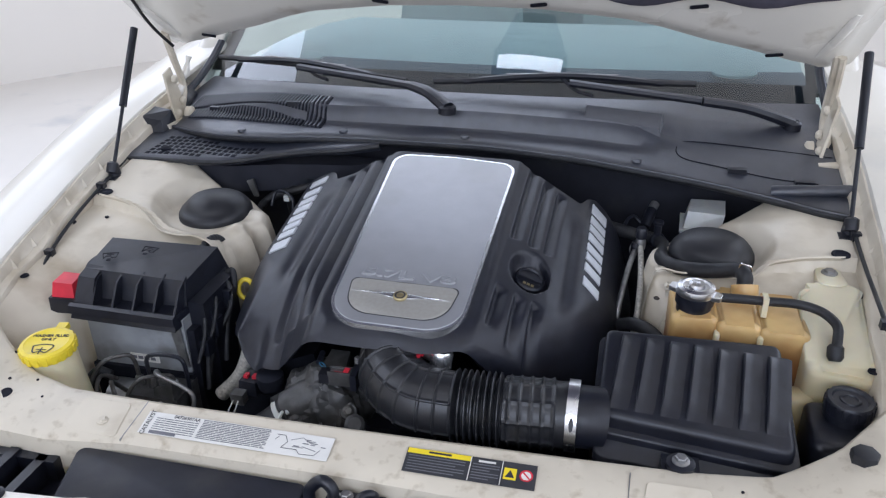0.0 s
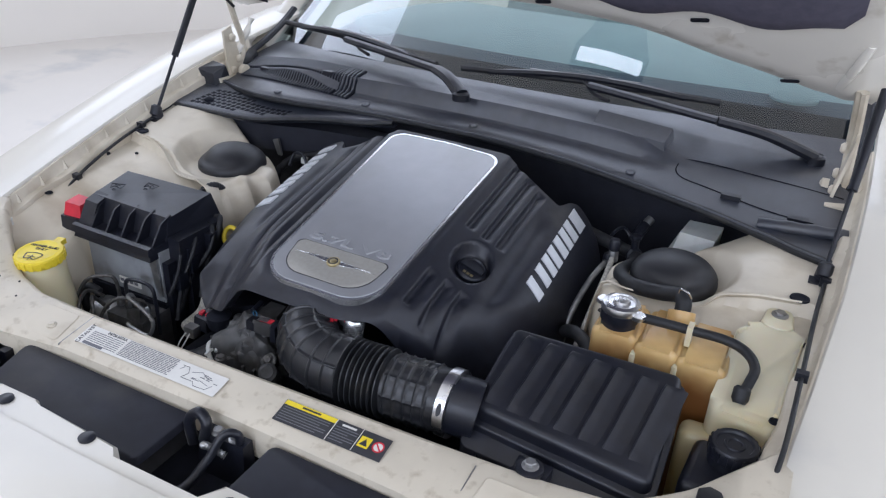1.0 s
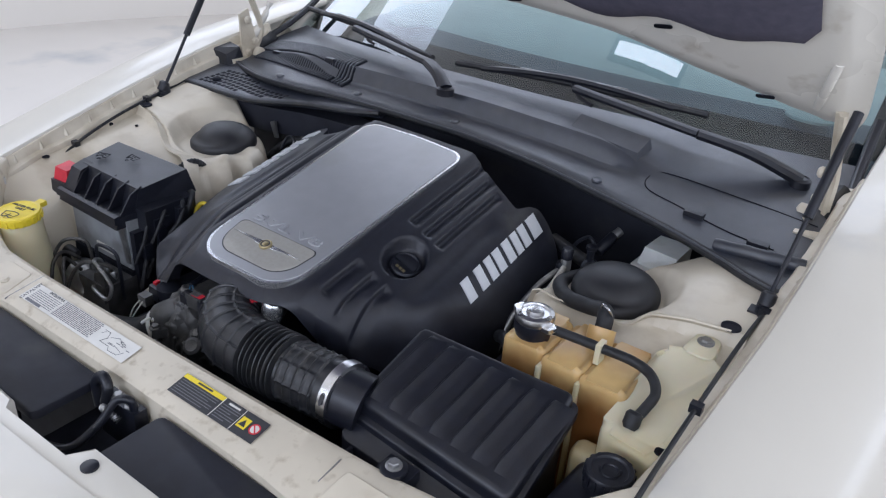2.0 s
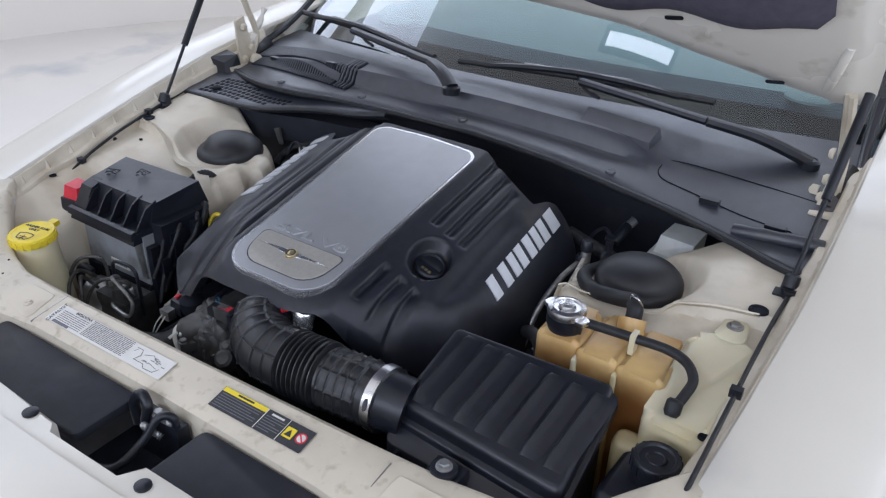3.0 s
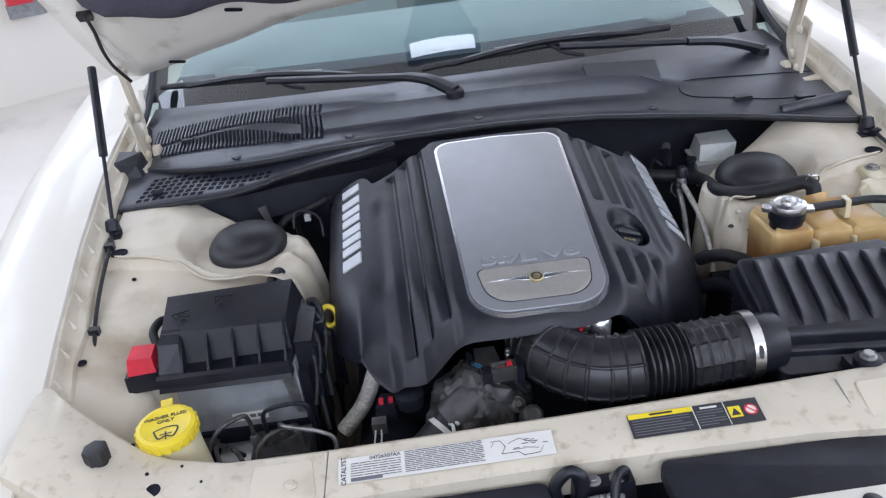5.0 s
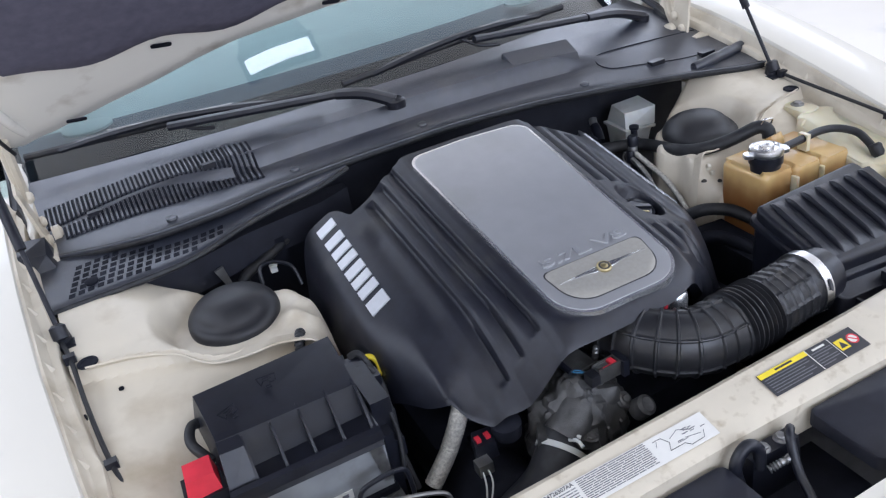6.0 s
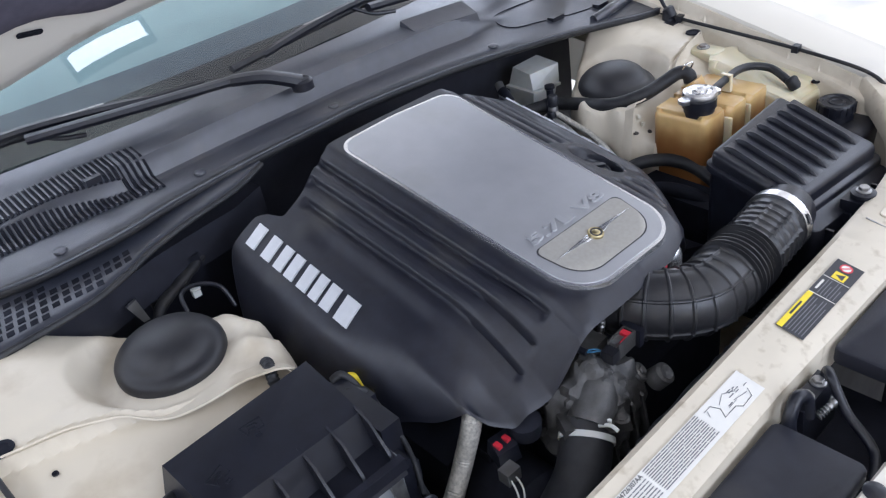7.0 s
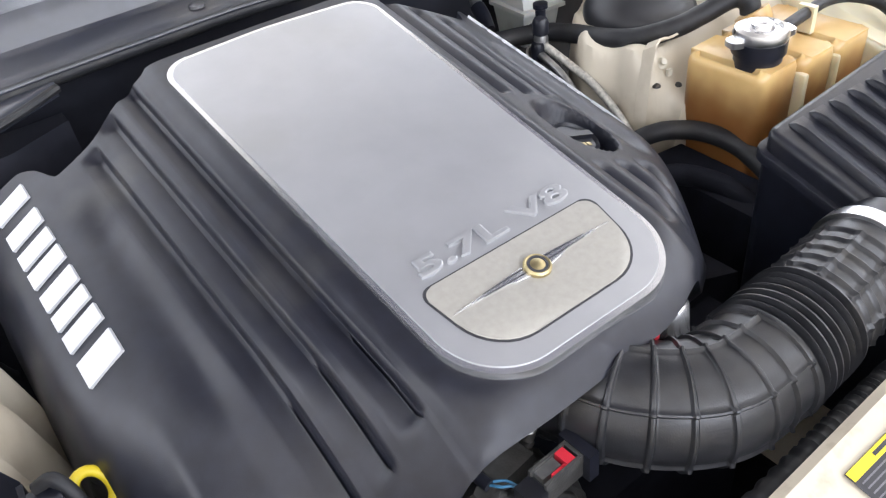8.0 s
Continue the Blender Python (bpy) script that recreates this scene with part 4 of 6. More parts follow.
NOSE_E = [(0, -0.004), (0.05, -0.002), (0.10, 0.012), (0.15, 0.037), (0.175, 0.052), (0.21, 0.074), (0.25, 0.105), (0.28, 0.14), (0.31, 0.19), (0.336, 0.25), (0.352, 0.29)]
LOW_W = [(0, 0.890), (0.10, 0.889), (0.125, 0.882), (0.15, 0.862), (0.175, 0.826), (0.20, 0.815), (0.245, 0.815), (0.262, 0.832), (0.276, 0.845), (0.295, 0.83), (0.352, 0.79)]
TAIL = [(0, 0.492), (0.10, 0.491), (0.13, 0.484), (0.16, 0.474), (0.20, 0.464), (0.232, 0.460), (0.25, 0.488), (0.27, 0.500), (0.31, 0.500), (0.352, 0.47)]


RIBS = ((0.134, 0.040, 0.060, 0.485), (0.164, 0.040, 0.056, 0.470), (0.191, 0.040, 0.060, 0.455))


def rib(a, y, west):
    """Depth of the moulded grooves: a steep inner wall, a long outer ramp, and a deep slit at the front end."""
    d = 0.0
    for r, yw, ye, y1 in RIBS:
        y0 = yw if west else ye
        c = r + 0.020 * (y - 0.05)
        runs = [(y0, y1)] if west else [(y0, 0.150), (0.270, y1)]
        for p, q in runs:
            win = sm(y, p, p + 0.010) * (1 - sm(y, q - 0.008, q))
            t = a - c
            if -0.002 < t <= 0.0:
                d += win * 0.0092 * (1 + t / 0.002)
            elif 0 < t < 0.0035:
                d += win * 0.0092
            elif 0.0035 <= t < 0.020:
                d += win * 0.0092 * (1 - (t - 0.0035) / 0.0165) ** 1.3
            if west and p < 0.1 and 0.0005 < t < 0.0024:
                d += 0.014 * sm(y, p + 0.002, p + 0.010) * (1 - sm(y, p + 0.080, p + 0.086))
    return d


def cover_z(x, y):
    a = abs(x - CX)
    z = ridge_z(y, x) - curve(a, DROP if x < CX else DROP_E) - 0.005
    f = max(0.0, y - curve(a, NOSE_W if x < CX else NOSE_E))
    if x < CX:
        z -= lerps(a, [(0.0, 0.014), (0.11, 0.015), (0.134, 0.021), (0.159, 0.046), (0.182, 0.064), (0.235, 0.056), (0.262, 0.034), (0.276, 0.020), (0.30, 0.035), (0.352, 0.04)]) * max(0.0, 1 - f / lerps(a, [(0.0, 0.016), (0.10, 0.024), (0.12, 0.06), (0.159, 0.13), (0.2, 0.17), (0.25, 0.18), (0.30, 0.15), (0.352, 0.13)])) ** 1.8
    else:
        z -= (0.014 + 0.086 * sm(a, 0.1, 0.3)) * max(0.0, 1 - f / (0.016 + 0.28 * a)) ** 2.4
    z -= rib(a, y, x < CX)
    z -= 0.007 * math.exp(-((a - 0.232) / 0.013) ** 2) * sm(y, 0.13, 0.2) * (1 - sm(y, 0.36, 0.42))
    if x > CX:
        d = math.hypot((x - 0.192) / 0.034, (y - 0.213) / 0.048)
        z -= 0.024 * (1 - sm(d, 0.78, 1.0))
    else:
        d = math.hypot((x + 0.345) / 0.034, (y - 0.205) / 0.032)
        z -= 0.10 * (1 - sm(d, 0.8, 1.05))
        d = math.hypot((x + 0.235) / 0.03, (y - 0.035) / 0.05)
        z -= 0.012 * (1 - sm(d, 0.4, 1.2))
    return z


def cover_pt(u, v):
    a = abs(u) * HALF
    y0, y1 = curve(a, NOSE_W if u < 0 else NOSE_E), curve(a, TAIL)
    fan = 0.020 * (y0 + (y1 - y0) * min(1.0, max(0.0, v)) - 0.05) * sm(a, 0.10, 0.125) * (1 - sm(a, 0.22, 0.28))
    x = CX + math.copysign(a + fan, u)
    if v < 0:
        k = -v
        front = cover_z(x, y0)
        low = curve(a, LOW_W) if u < 0 else 0.890 - 0.10 * sm(a, 0.10, 0.17)
        return (x, y0 + (0.010 + 0.02 * sm(a, 0.1, 0.25)) * (k == 1) - 0.004 * (k == 0.5), front + (min(low, front - 0.01) - front) * k)
    if v > 1:
        return (x, y1 + 0.01, cover_z(x, y1) - 0.1 * (v - 1))
    y = y0 + (y1 - y0) * v
    return (x, y, cover_z(x, y))


half = set(span(0, HALF, 84))
for r in RIBS:
    half |= {round(r[0] + d, 5) for d in (-0.004, -0.0022, -0.0008, -0.0002, 0.0004, 0.0007, 0.0022, 0.0025, 0.0036, 0.006, 0.009, 0.012, 0.015, 0.018, 0.021)}
half = sorted(half)
us = [-a / HALF for a in half[:0:-1]] + [a / HALF for a in half]
part("shell", sheet(cover_pt, us, [-1, -0.5] + span(0, 1, 110) + [1.3, 2.0], 0.003), M_COVER, cover, "satin black moulded shell with long ribs", sharp=60)

PLATE_ROT = Matrix.Rotation(math.atan(0.207), 4, "X") @ Matrix.Rotation(math.atan(0.016), 4, "Y")


def plate_m(y, dz=0.0):
    return Matrix.Translation((CX, y, ridge_z(y) + dz)) @ PLATE_ROT


def plate_outline(inset):
    w0, w1 = 0.1045 - inset, 0.1185 - inset
    return rounded([(-w0, 0.0095 + inset), (w0, 0.0095 + inset), (w1, 0.466 - inset), (0.0, 0.475 - inset), (-w1, 0.470 - inset)], [0.060 - inset, 0.060 - inset, 0.03 - inset * 0.5, 0.3, 0.03 - inset * 0.5], 10)


def on_plate(outline, lo, hi, w=0.0, seg=2):
    return prism([(CX + x, y) for x, y in outline], lambda x, y: ridge_z(y, x) + lo, lambda x, y: ridge_z(y, x) + hi, w, seg)


part("plate_rim", on_plate(plate_outline(0.0), -0.012, 0.001, 0.002, 3), M_EDGE, cover, "bright silver plate edge")
part("plate", on_plate(plate_outline(0.005), -0.002, 0.0022, 0.001, 2), M_SILVER, cover, "brushed silver plate with a hazy stain")
badge = rounded([(-0.075, 0.032), (0.075, 0.032), (0.086, 0.106), (-0.086, 0.106)], [0.042, 0.042, 0.010, 0.010], 8)
part("badge_groove", on_plate([(x * 1.022, 0.0305 + (y - 0.032) * 1.04) for x, y in badge], 0.001, 0.0026), M_INK, cover)
pewter = part("badge_panel", on_plate(badge, 0.001, 0.0032, 0.0008, 1), M_BADGE, cover, "grained pewter badge panel")
part("writing", letters("5.7L V8", 0.024, plate_m(0.1225, 0.0024), 0.0018, 2.05), M_SILVER, cover, "raised silver engine size writing")


def wing(side):
    pts = [(0.010, 0.0075), (0.03, 0.0055), (0.078, 0.0015), (0.030, -0.0005), (0.022, -0.0045), (0.010, -0.0065)]
    return [(side * x, 0.0745 + y * 0.75) for x, y in (pts if side < 0 else pts[::-1])]


for side in (-1, 1):
    part("badge_wing", on_plate(wing(side), 0.003, 0.0048, 0.0006, 2), M_EDGE, pewter, "chrome winged badge")
    for k in (0.0028, -0.0012):
        part("badge_line", on_plate([(side * 0.011, 0.0745 + k), (side * 0.05, 0.0752 + k * 0.6), (side * 0.05, 0.0757 + k * 0.6), (side * 0.011, 0.0755 + k)], 0.0045, 0.0049), M_INK, pewter)
part("badge_disc", lathe([(0.011, 0), (0.011, 0.004), (0.0095, 0.0055), (0.008, 0.0048), (0.006, 0.0048), (0.005, 0.0056), (0, 0.0058)], plate_m(0.0745, 0.002), 32), M_GOLD, pewter, "gold ringed badge centre")
part("badge_ring", lathe([(0.0082, 0.0049), (0.0082, 0.0053), (0.0062, 0.0053), (0.0062, 0.0049)], plate_m(0.0745, 0.002), 32), M_INK, pewter)

# silver wordmark on each flank, as plain slanted bars
for side in (-1, 1):
    def flank(p, q, lift, side=side):
        """p metres along the flank from its front end, q from 0 (low) to 1 (high)."""
        a = (0.301 - 0.033 * q) if side < 0 else (0.290 - 0.027 * q)
        y = 0.250 + p + 0.003 * q
        x = CX + side * a
        z = ridge_z(y, x) - curve(a, DROP if side < 0 else DROP_E) - 0.005
        n = Vector((side * 0.62, -0.1, 0.78)).normalized()
        return Vector((x, y, z)) + n * lift

    runs = [(0.0, 0.033), (0.039, 0.062), (0.065, 0.086), (0.089, 0.113), (0.119, 0.142), (0.145, 0.167), (0.173, 0.197), (0.209, 0.234)]
    if side > 0:
        runs = [(0.234 - b, 0.234 - a) for a, b in runs]
    for a, b in runs:
        b = a + 0.80 * (b - a)
        corners = [(a, 0), (b, 0), (b, 1), (a, 1)]
        bm = hexa([flank(p, q, -0.002) for p, q in corners], [flank(p, q, 0.003) for p, q in corners], 0.0006, 1)
        part("bar", bm, M_LETTER, cover)

# oil filler cap
oil = thing("oil_filler_cap", (0.192, 0.213, 0.90), "black twist oil filler cap with pale marks", "oil cap")
OM = Matrix.Translation((0.191, 0.214, 0.908)) @ Matrix.Rotation(radians(20), 4, "Y") @ Matrix.Rotation(radians(12), 4, "X")
part("cap", lathe([(0.026, -0.012), (0.026, 0.004), (0.023, 0.007), (0.021, 0.004), (0, 0.004)], OM, 30), M_BLACK, oil)
part("grip", joined(block(-0.020, 0.020, -0.004, 0.004, 0.003, 0.009, 0.002)), M_BLACK, oil).data.transform(OM)
for k in (-1, 0, 1):
    bm = block(k * 0.007 - 0.0026, k * 0.007 + 0.0026, -0.015, -0.010, 0.004, 0.0048)
    bm.transform(OM)
    part("mark", bm, M_GOLD, oil)

# ---- intake hose ----
hose = thing("intake_hose", (0.13, -0.04, 0.80), "black corrugated rubber intake hose with moulded ribs", "intake hose")
HR = 0.047
HP = [(0.005, 0.085, 0.838), (0.006, 0.040, 0.848), (0.022, -0.010, 0.851), (0.060, -0.043, 0.848), (0.105, -0.050, 0.846), (0.20, -0.046, 0.846), (0.285, -0.040, 0.847)]


def hose_r(s, a, l):
    q = 1.0
    if s < 0.215:
        ph = (s / 0.0205) % 1.0
        q += 0.062 * sm(0.10 - abs(ph - 0.5), 0, 0.06)
        for c in (0.35, 1.4, 2.45, 3.5, 4.55, 5.6):
            q += 0.055 * sm(0.05 - abs((a - c + math.pi) % (2 * math.pi) - math.pi), 0, 0.03)
    elif s < 0.285:
        q += 0.11 * math.sin((s - 0.215) / 0.07 * 2 * math.pi * 8)
    elif s < 0.355:
        ph = ((s - 0.285) / 0.0150) % 1.0
        q += -0.03 + 0.06 * max(0.0, 1 - abs(ph - 0.5) / 0.2)
        q += 0.045 * max(0.0, 1 - abs((a * 10 / (2 * math.pi)) % 1.0 - 0.5) / 0.14)
    else:
        q += -0.03
    return q


part("rubber_body", tube(HP, HR, 200, 70, hose_r), M_HOSE, hose)
CL = Matrix.Translation((0.287, -0.040, 0.847)) @ pose(0, 0, 0, 0, 90, 0)
part("clamp_band", lathe([(0.0485, -0.0075), (0.0495, -0.0075), (0.0495, 0.0075), (0.0485, 0.0075)], CL, 48), M_CHROME, hose, "bright steel hose clamp")
part("clamp_slot", lathe([(0.003, 0), (0.003, 0.0012), (0, 0.0012)], Matrix.Translation((0.2875, -0.0858, 0.867)) @ pose(0, 0, 0, 65, 0, 0), 14, 3.2), M_INK, hose)
part("spigot", tube([(0.29, -0.040, 0.847), (0.306, -0.038, 0.846), (0.325, -0.034, 0.843)], 0.043, 40, 5), M_BLACK, hose, "black airbox spigot")

# ---- air filter box ----
air = thing("air_filter_box", (0.44, 0.02, 0.60), "black plastic air filter box with seven ribs on its lid", "air filter box")
LID = [(0.318, -0.052), (0.572, -0.064), (0.566, 0.108), (0.322, 0.092)]


def lid_z(x, y):
    return 0.912 - 0.05 * (x - 0.32) - 0.31 * (0.09 - y)


outl = rounded(LID, 0.012, 4)
air_lid = part("lid", prism(outl, lambda x, y: lid_z(x, y) - 0.022, lid_z, 0.008, 3), M_BLACK, air, "ribbed black lid")
for i in range(7):
    x0 = 0.346 + i * 0.0335
    ya, yb = -0.042, 0.084
    def louvre(q, k, x0=x0):
        """One tapered louvre: steep on one side, a long ramp on the other."""
        h = 0.0085 * math.sqrt(max(0.0, min(1.0, 7 * q, 7 * (1 - q))))
        dx, dz = ((-0.0035, -0.002), (-0.0020, 0.80), (-0.0006, 1.0), (0.0010, 0.92), (0.0060, 0.55), (0.0130, 0.26), (0.0220, 0.08), (0.0290, -0.002))[k]
        x, y = x0 - 0.010 + 0.013 * q + dx, ya + (yb - ya) * q
        return (x, y, lid_z(x, y) + (dz * h if dz > 0 else dz))

    part("lid_rib", sheet(louvre, span(0, 1, 20), range(8)), M_BLACK, air_lid, sharp=80)
lip = rounded([(0.312, -0.060), (0.580, -0.074), (0.574, 0.114), (0.314, 0.098)], 0.014, 4)
part("lid_edge", prism(lip, lambda x, y: lid_z(x, y) - 0.032, lambda x, y: lid_z(x, y) - 0.021, 0.003, 2), M_BLACK, air)
low = rounded([(0.318, -0.088), (0.572, -0.094), (0.562, 0.104), (0.318, 0.094)], 0.016, 4)
part("housing", prism(low, 0.62, lambda x, y: lid_z(x, y) - 0.032, 0.002, 1), M_BLACK, air, "black lower housing")
for px in (0.345, 0.40, 0.50, 0.555):
    part("clip", block(px - 0.0025, px + 0.0025, -0.100, -0.088, 0.74, 0.82, 0.001), M_BLACK, air)
part("mount", joined(block(0.405, 0.452, -0.118, -0.08, 0.80, 0.838, 0.006), lathe([(0.018, 0), (0.018, 0.006), (0.013, 0.008)], Matrix.Translation((0.428, -0.103, 0.840)), 24)), M_BLACK, air)
part("mount_bolt", bolt(0.428, -0.103, 0.848, 0.008, 0.008), M_STEEL, air, "dull steel bolt")

# ---- coolant bottle, overflow tank and steering fluid pot ----
cool = thing("coolant_bottle", (0.50, 0.16, 0.62), "amber-stained plastic coolant bottle with a chrome cap", "coolant bottle")
for x0, x1, y0, y1, top in ((0.545, 0.618, 0.150, 0.268, 0.898), (0.483, 0.549, 0.152, 0.270, 0.901), (0.416, 0.487, 0.158, 0.262, 0.904)):
    lobe = prism(rounded([(x0, y0), (x1, y0), (x1, y1), (x0, y1)], 0.013, 5), 0.62, lambda x, y, top=top: top + 0.004 * math.sin((y - 0.15) * 26), 0.012, 4)
    bottle = part("bottle_section", lobe, M_AMBER, cool, "stained amber bottle section", sharp=60)
for px in (0.485, 0.547):
    part("bottle_rib", prism(rounded([(px - 0.004, 0.147), (px + 0.004, 0.147), (px + 0.004, 0.2), (px - 0.004, 0.2)], 0.003, 3), 0.64, 0.886, 0.003), M_AGED, bottle, "pale moulded seam")
RC = Matrix.Translation((0.450, 0.190, 0.902))
part("neck", lathe([(0.026, -0.01), (0.026, 0.012), (0.029, 0.013), (0.029, 0.028), (0.024, 0.030)], RC, 36), M_BLACK, cool, "black filler neck")
cap_bm = lathe([(0.020, 0.024), (0.031, 0.026), (0.033, 0.034), (0.031, 0.040), (0.024, 0.042), (0.022, 0.039), (0.015, 0.039), (0.013, 0.045), (0.006, 0.046), (0.005, 0.043), (0, 0.043)], RC, 40)
cap_bm.transform(RC @ Matrix.Diagonal((0.9, 0.9, 1, 1)) @ RC.inverted())
chrome_cap = part("chrome_cap", cap_bm, M_CHROME, cool, "chrome pressure cap")
for sx in (-1, 1):
    ear = prism(rounded([(sx * 0.025, -0.012), (sx * 0.040, -0.008), (sx * 0.040, 0.008), (sx * 0.025, 0.012)][::sx], 0.004, 3), 0.026, 0.0335, 0.001, 1)
    ear.transform(RC @ Matrix.Rotation(radians(-20), 4, "Z"))
    part("cap_ear", ear, M_CHROME, chrome_cap)
part("overflow_pipe", tube([(0.478, 0.186, 0.928), (0.515, 0.193, 0.925), (0.553, 0.199, 0.922), (0.600, 0.203, 0.920), (0.632, 0.193, 0.917), (0.650, 0.168, 0.911), (0.648, 0.142, 0.901), (0.643, 0.124, 0.892)], 0.0072, 14, 8), M_RUBBER, cool, "black rubber overflow pipe")
part("pipe_end", lathe([(0.008, 0), (0.0115, 0.006), (0.0115, 0.02), (0.008, 0.024)], Matrix.Translation((0.642, 0.112, 0.884)) @ pose(0, 0, 0, -35, 0, 0), 16), M_RUBBER, cool)
part("pipe_clip", block(0.549, 0.557, 0.189, 0.209, 0.899, 0.931, 0.002), M_AGED, cool)
part("drain_stub", tube([(0.532, 0.243, 0.880), (0.531, 0.250, 0.905), (0.530, 0.256, 0.916)], 0.021, 20, 4), M_AMBER, cool)

tank = thing("overflow_tank", (0.64, 0.18, 0.62), "yellowed translucent plastic overflow tank", "overflow tank")
q = rounded([(0.604, 0.096), (0.700, 0.084), (0.705, 0.270), (0.672, 0.298), (0.612, 0.272)], 0.022, 6)
part("tank_body", prism(q, 0.62, lambda x, y: 0.878 + 0.040 * sm(y, 0.09, 0.25), 0.018, 5), M_AGED, tank, sharp=60)
part("tank_foot", prism(rounded([(0.575, 0.085), (0.625, 0.085), (0.625, 0.125), (0.575, 0.125)], 0.014, 4), 0.62, 0.83, 0.012, 3), M_AGED, tank)
part("tank_tab", prism(rounded([(0.640, 0.275), (0.690, 0.275), (0.684, 0.338), (0.646, 0.338)], 0.014, 4), 0.902, 0.922, 0.006), M_AGED, tank)
part("tab_bolt", bolt(0.665, 0.314, 0.922, 0.009, 0.006), M_STEEL, tank)

pot = thing("fluid_reservoir", (0.65, 0.03, 0.62), "black plastic fluid reservoir with a round screw cap", "fluid reservoir")
q = rounded([(0.596, -0.030), (0.700, -0.022), (0.702, 0.075), (0.602, 0.075)], 0.014, 4)
part("pot_body", prism(q, 0.62, 0.842, 0.012, 3), M_BLACK, pot)
part("pot_neck", lathe([(0.030, -0.01), (0.030, 0.012)], Matrix.Translation((0.651, 0.042, 0.842)), 30), M_BLACK, pot)
pm = Matrix.Translation((0.651, 0.042, 0.852))
screw = part("screw_cap", lathe([(0.030, 0), (0.031, 0.004), (0.031, 0.018), (0.029, 0.021), (0.024, 0.021), (0.022, 0.018), (0.014, 0.018), (0.013, 0.020), (0.010, 0.020), (0.009, 0.018), (0, 0.018)], pm, 36), M_BLACK, pot, "black screw cap")
for k in range(18):
    a = 2 * math.pi * k / 18
    bm = block(0.030, 0.0325, -0.002, 0.002, 0.003, 0.018, 0.0006, 1)
    bm.transform(pm @ Matrix.Rotation(a, 4, "Z"))
    part("cap_knurl", bm, M_BLACK, screw)

# ---- rubber strut covers ----
for sx in (-1, 1):
    cap = thing("strut_cap", (sx * CAPX + 0.010, CAPY, 0.88), "black domed rubber cap on the strut tower", "strut cap", "strut caps")
    at = Matrix.Translation((sx * CAPX + 0.010, CAPY, 0.886))
    def dome(q, k, sx=sx):
        """A domed crown set back on its base, with a crescent step along the front."""
        ang = 2 * math.pi * q
        front = sm(-math.sin(ang - 0.35 * sx), -0.1, 0.9)
        r0, z0 = ((0.0722, 0.002), (0.0730, 0.012), (0.0720, 0.020), (0.0690, 0.026), (0.0650, 0.031), (0.0590, 0.037), (0.0530, 0.041), (0.0430, 0.0455), (0.0300, 0.0485), (0.0150, 0.0510), (0.0, 0.0515))[k]
        r1, z1 = ((0.0722, 0.002), (0.0730, 0.010), (0.0720, 0.016), (0.0690, 0.020), (0.0640, 0.0225), (0.0590, 0.0240), (0.0555, 0.0300), (0.0480, 0.0400), (0.0320, 0.0475), (0.0150, 0.0508), (0.0, 0.0515))[k]
        r, z = r0 + (r1 - r0) * front, z0 + (z1 - z0) * front
        return tuple(at @ Vector((r * math.cos(ang), r * math.sin(ang), z)))

    bm = sheet(dome, span(0, 1, 56), range(11))
    bmesh.ops.remove_doubles(bm, verts=bm.verts, dist=1e-5)
    part("dome", bm, M_CAP, cap, sharp=60)
    part("skirt", lathe([(0.071, -0.02), (0.0745, -0.004), (0.0750, 0.004), (0.0735, 0.006), (0.071, 0.006)], at, 56), M_CAP, cap, "rolled rubber skirt")

# push clip and screws on the apron beside the coolant bottle
for cx, cy in ((0.400, 0.285), (0.432, 0.279)):
    part("screw", bolt(cx, cy, tower_z(cx, cy, 1) - 0.001, 0.0036, 0.004), M_GRIME, car, "small dark screw")
cz = tower_z(0.416, 0.293, 1)
part("push_clip", joined(lathe([(0.007, 0.0), (0.007, 0.002), (0.004, 0.004), (0.0035, 0.010), (0, 0.011)], Matrix.Translation((0.416, 0.293, cz)) @ pose(0, 0, 0, 45, -30, 0), 16), block(0.413, 0.420, 0.279, 0.283, cz - 0.012, cz - 0.004, 0.001)), M_CREAMCLIP, car, "cream plastic push clip")

# ---- battery and fuse box ----
batt = thing("battery", (-0.46, 0.12, 0.60), "grey car battery with a worn case", "battery")
part("case", block(-0.552, -0.366, 0.066, 0.20, 0.745, 0.85, 0.006), M_BATT, batt)
part("tray", block(-0.556, -0.362, 0.060, 0.205, 0.60, 0.744, 0.008), M_DEEP, batt, "black battery tray")
part("label_strip", block(-0.480, -0.425, 0.0640, 0.0655, 0.757, 0.772), M_PAPER, batt, "small white label")
for k in range(4):
    part("label_bar", block(-0.477 + k * 0.012, -0.468 + k * 0.012, 0.0632, 0.0640, 0.762, 0.768), M_GREYINK, batt)
part("clamp_tab", hexa([(-0.378, 0.061, 0.76), (-0.366, 0.061, 0.76), (-0.366, 0.065, 0.76), (-0.378, 0.065, 0.76)], [(-0.392, 0.061, 0.842), (-0.372, 0.061, 0.842), (-0.372, 0.065, 0.842), (-0.392, 0.065, 0.842)], 0.001), M_STEEL, batt)
part("side_frame", block(-0.364, -0.350, 0.068, 0.20, 0.60, 0.83, 0.004), M_BLACK, batt, "black side frame")

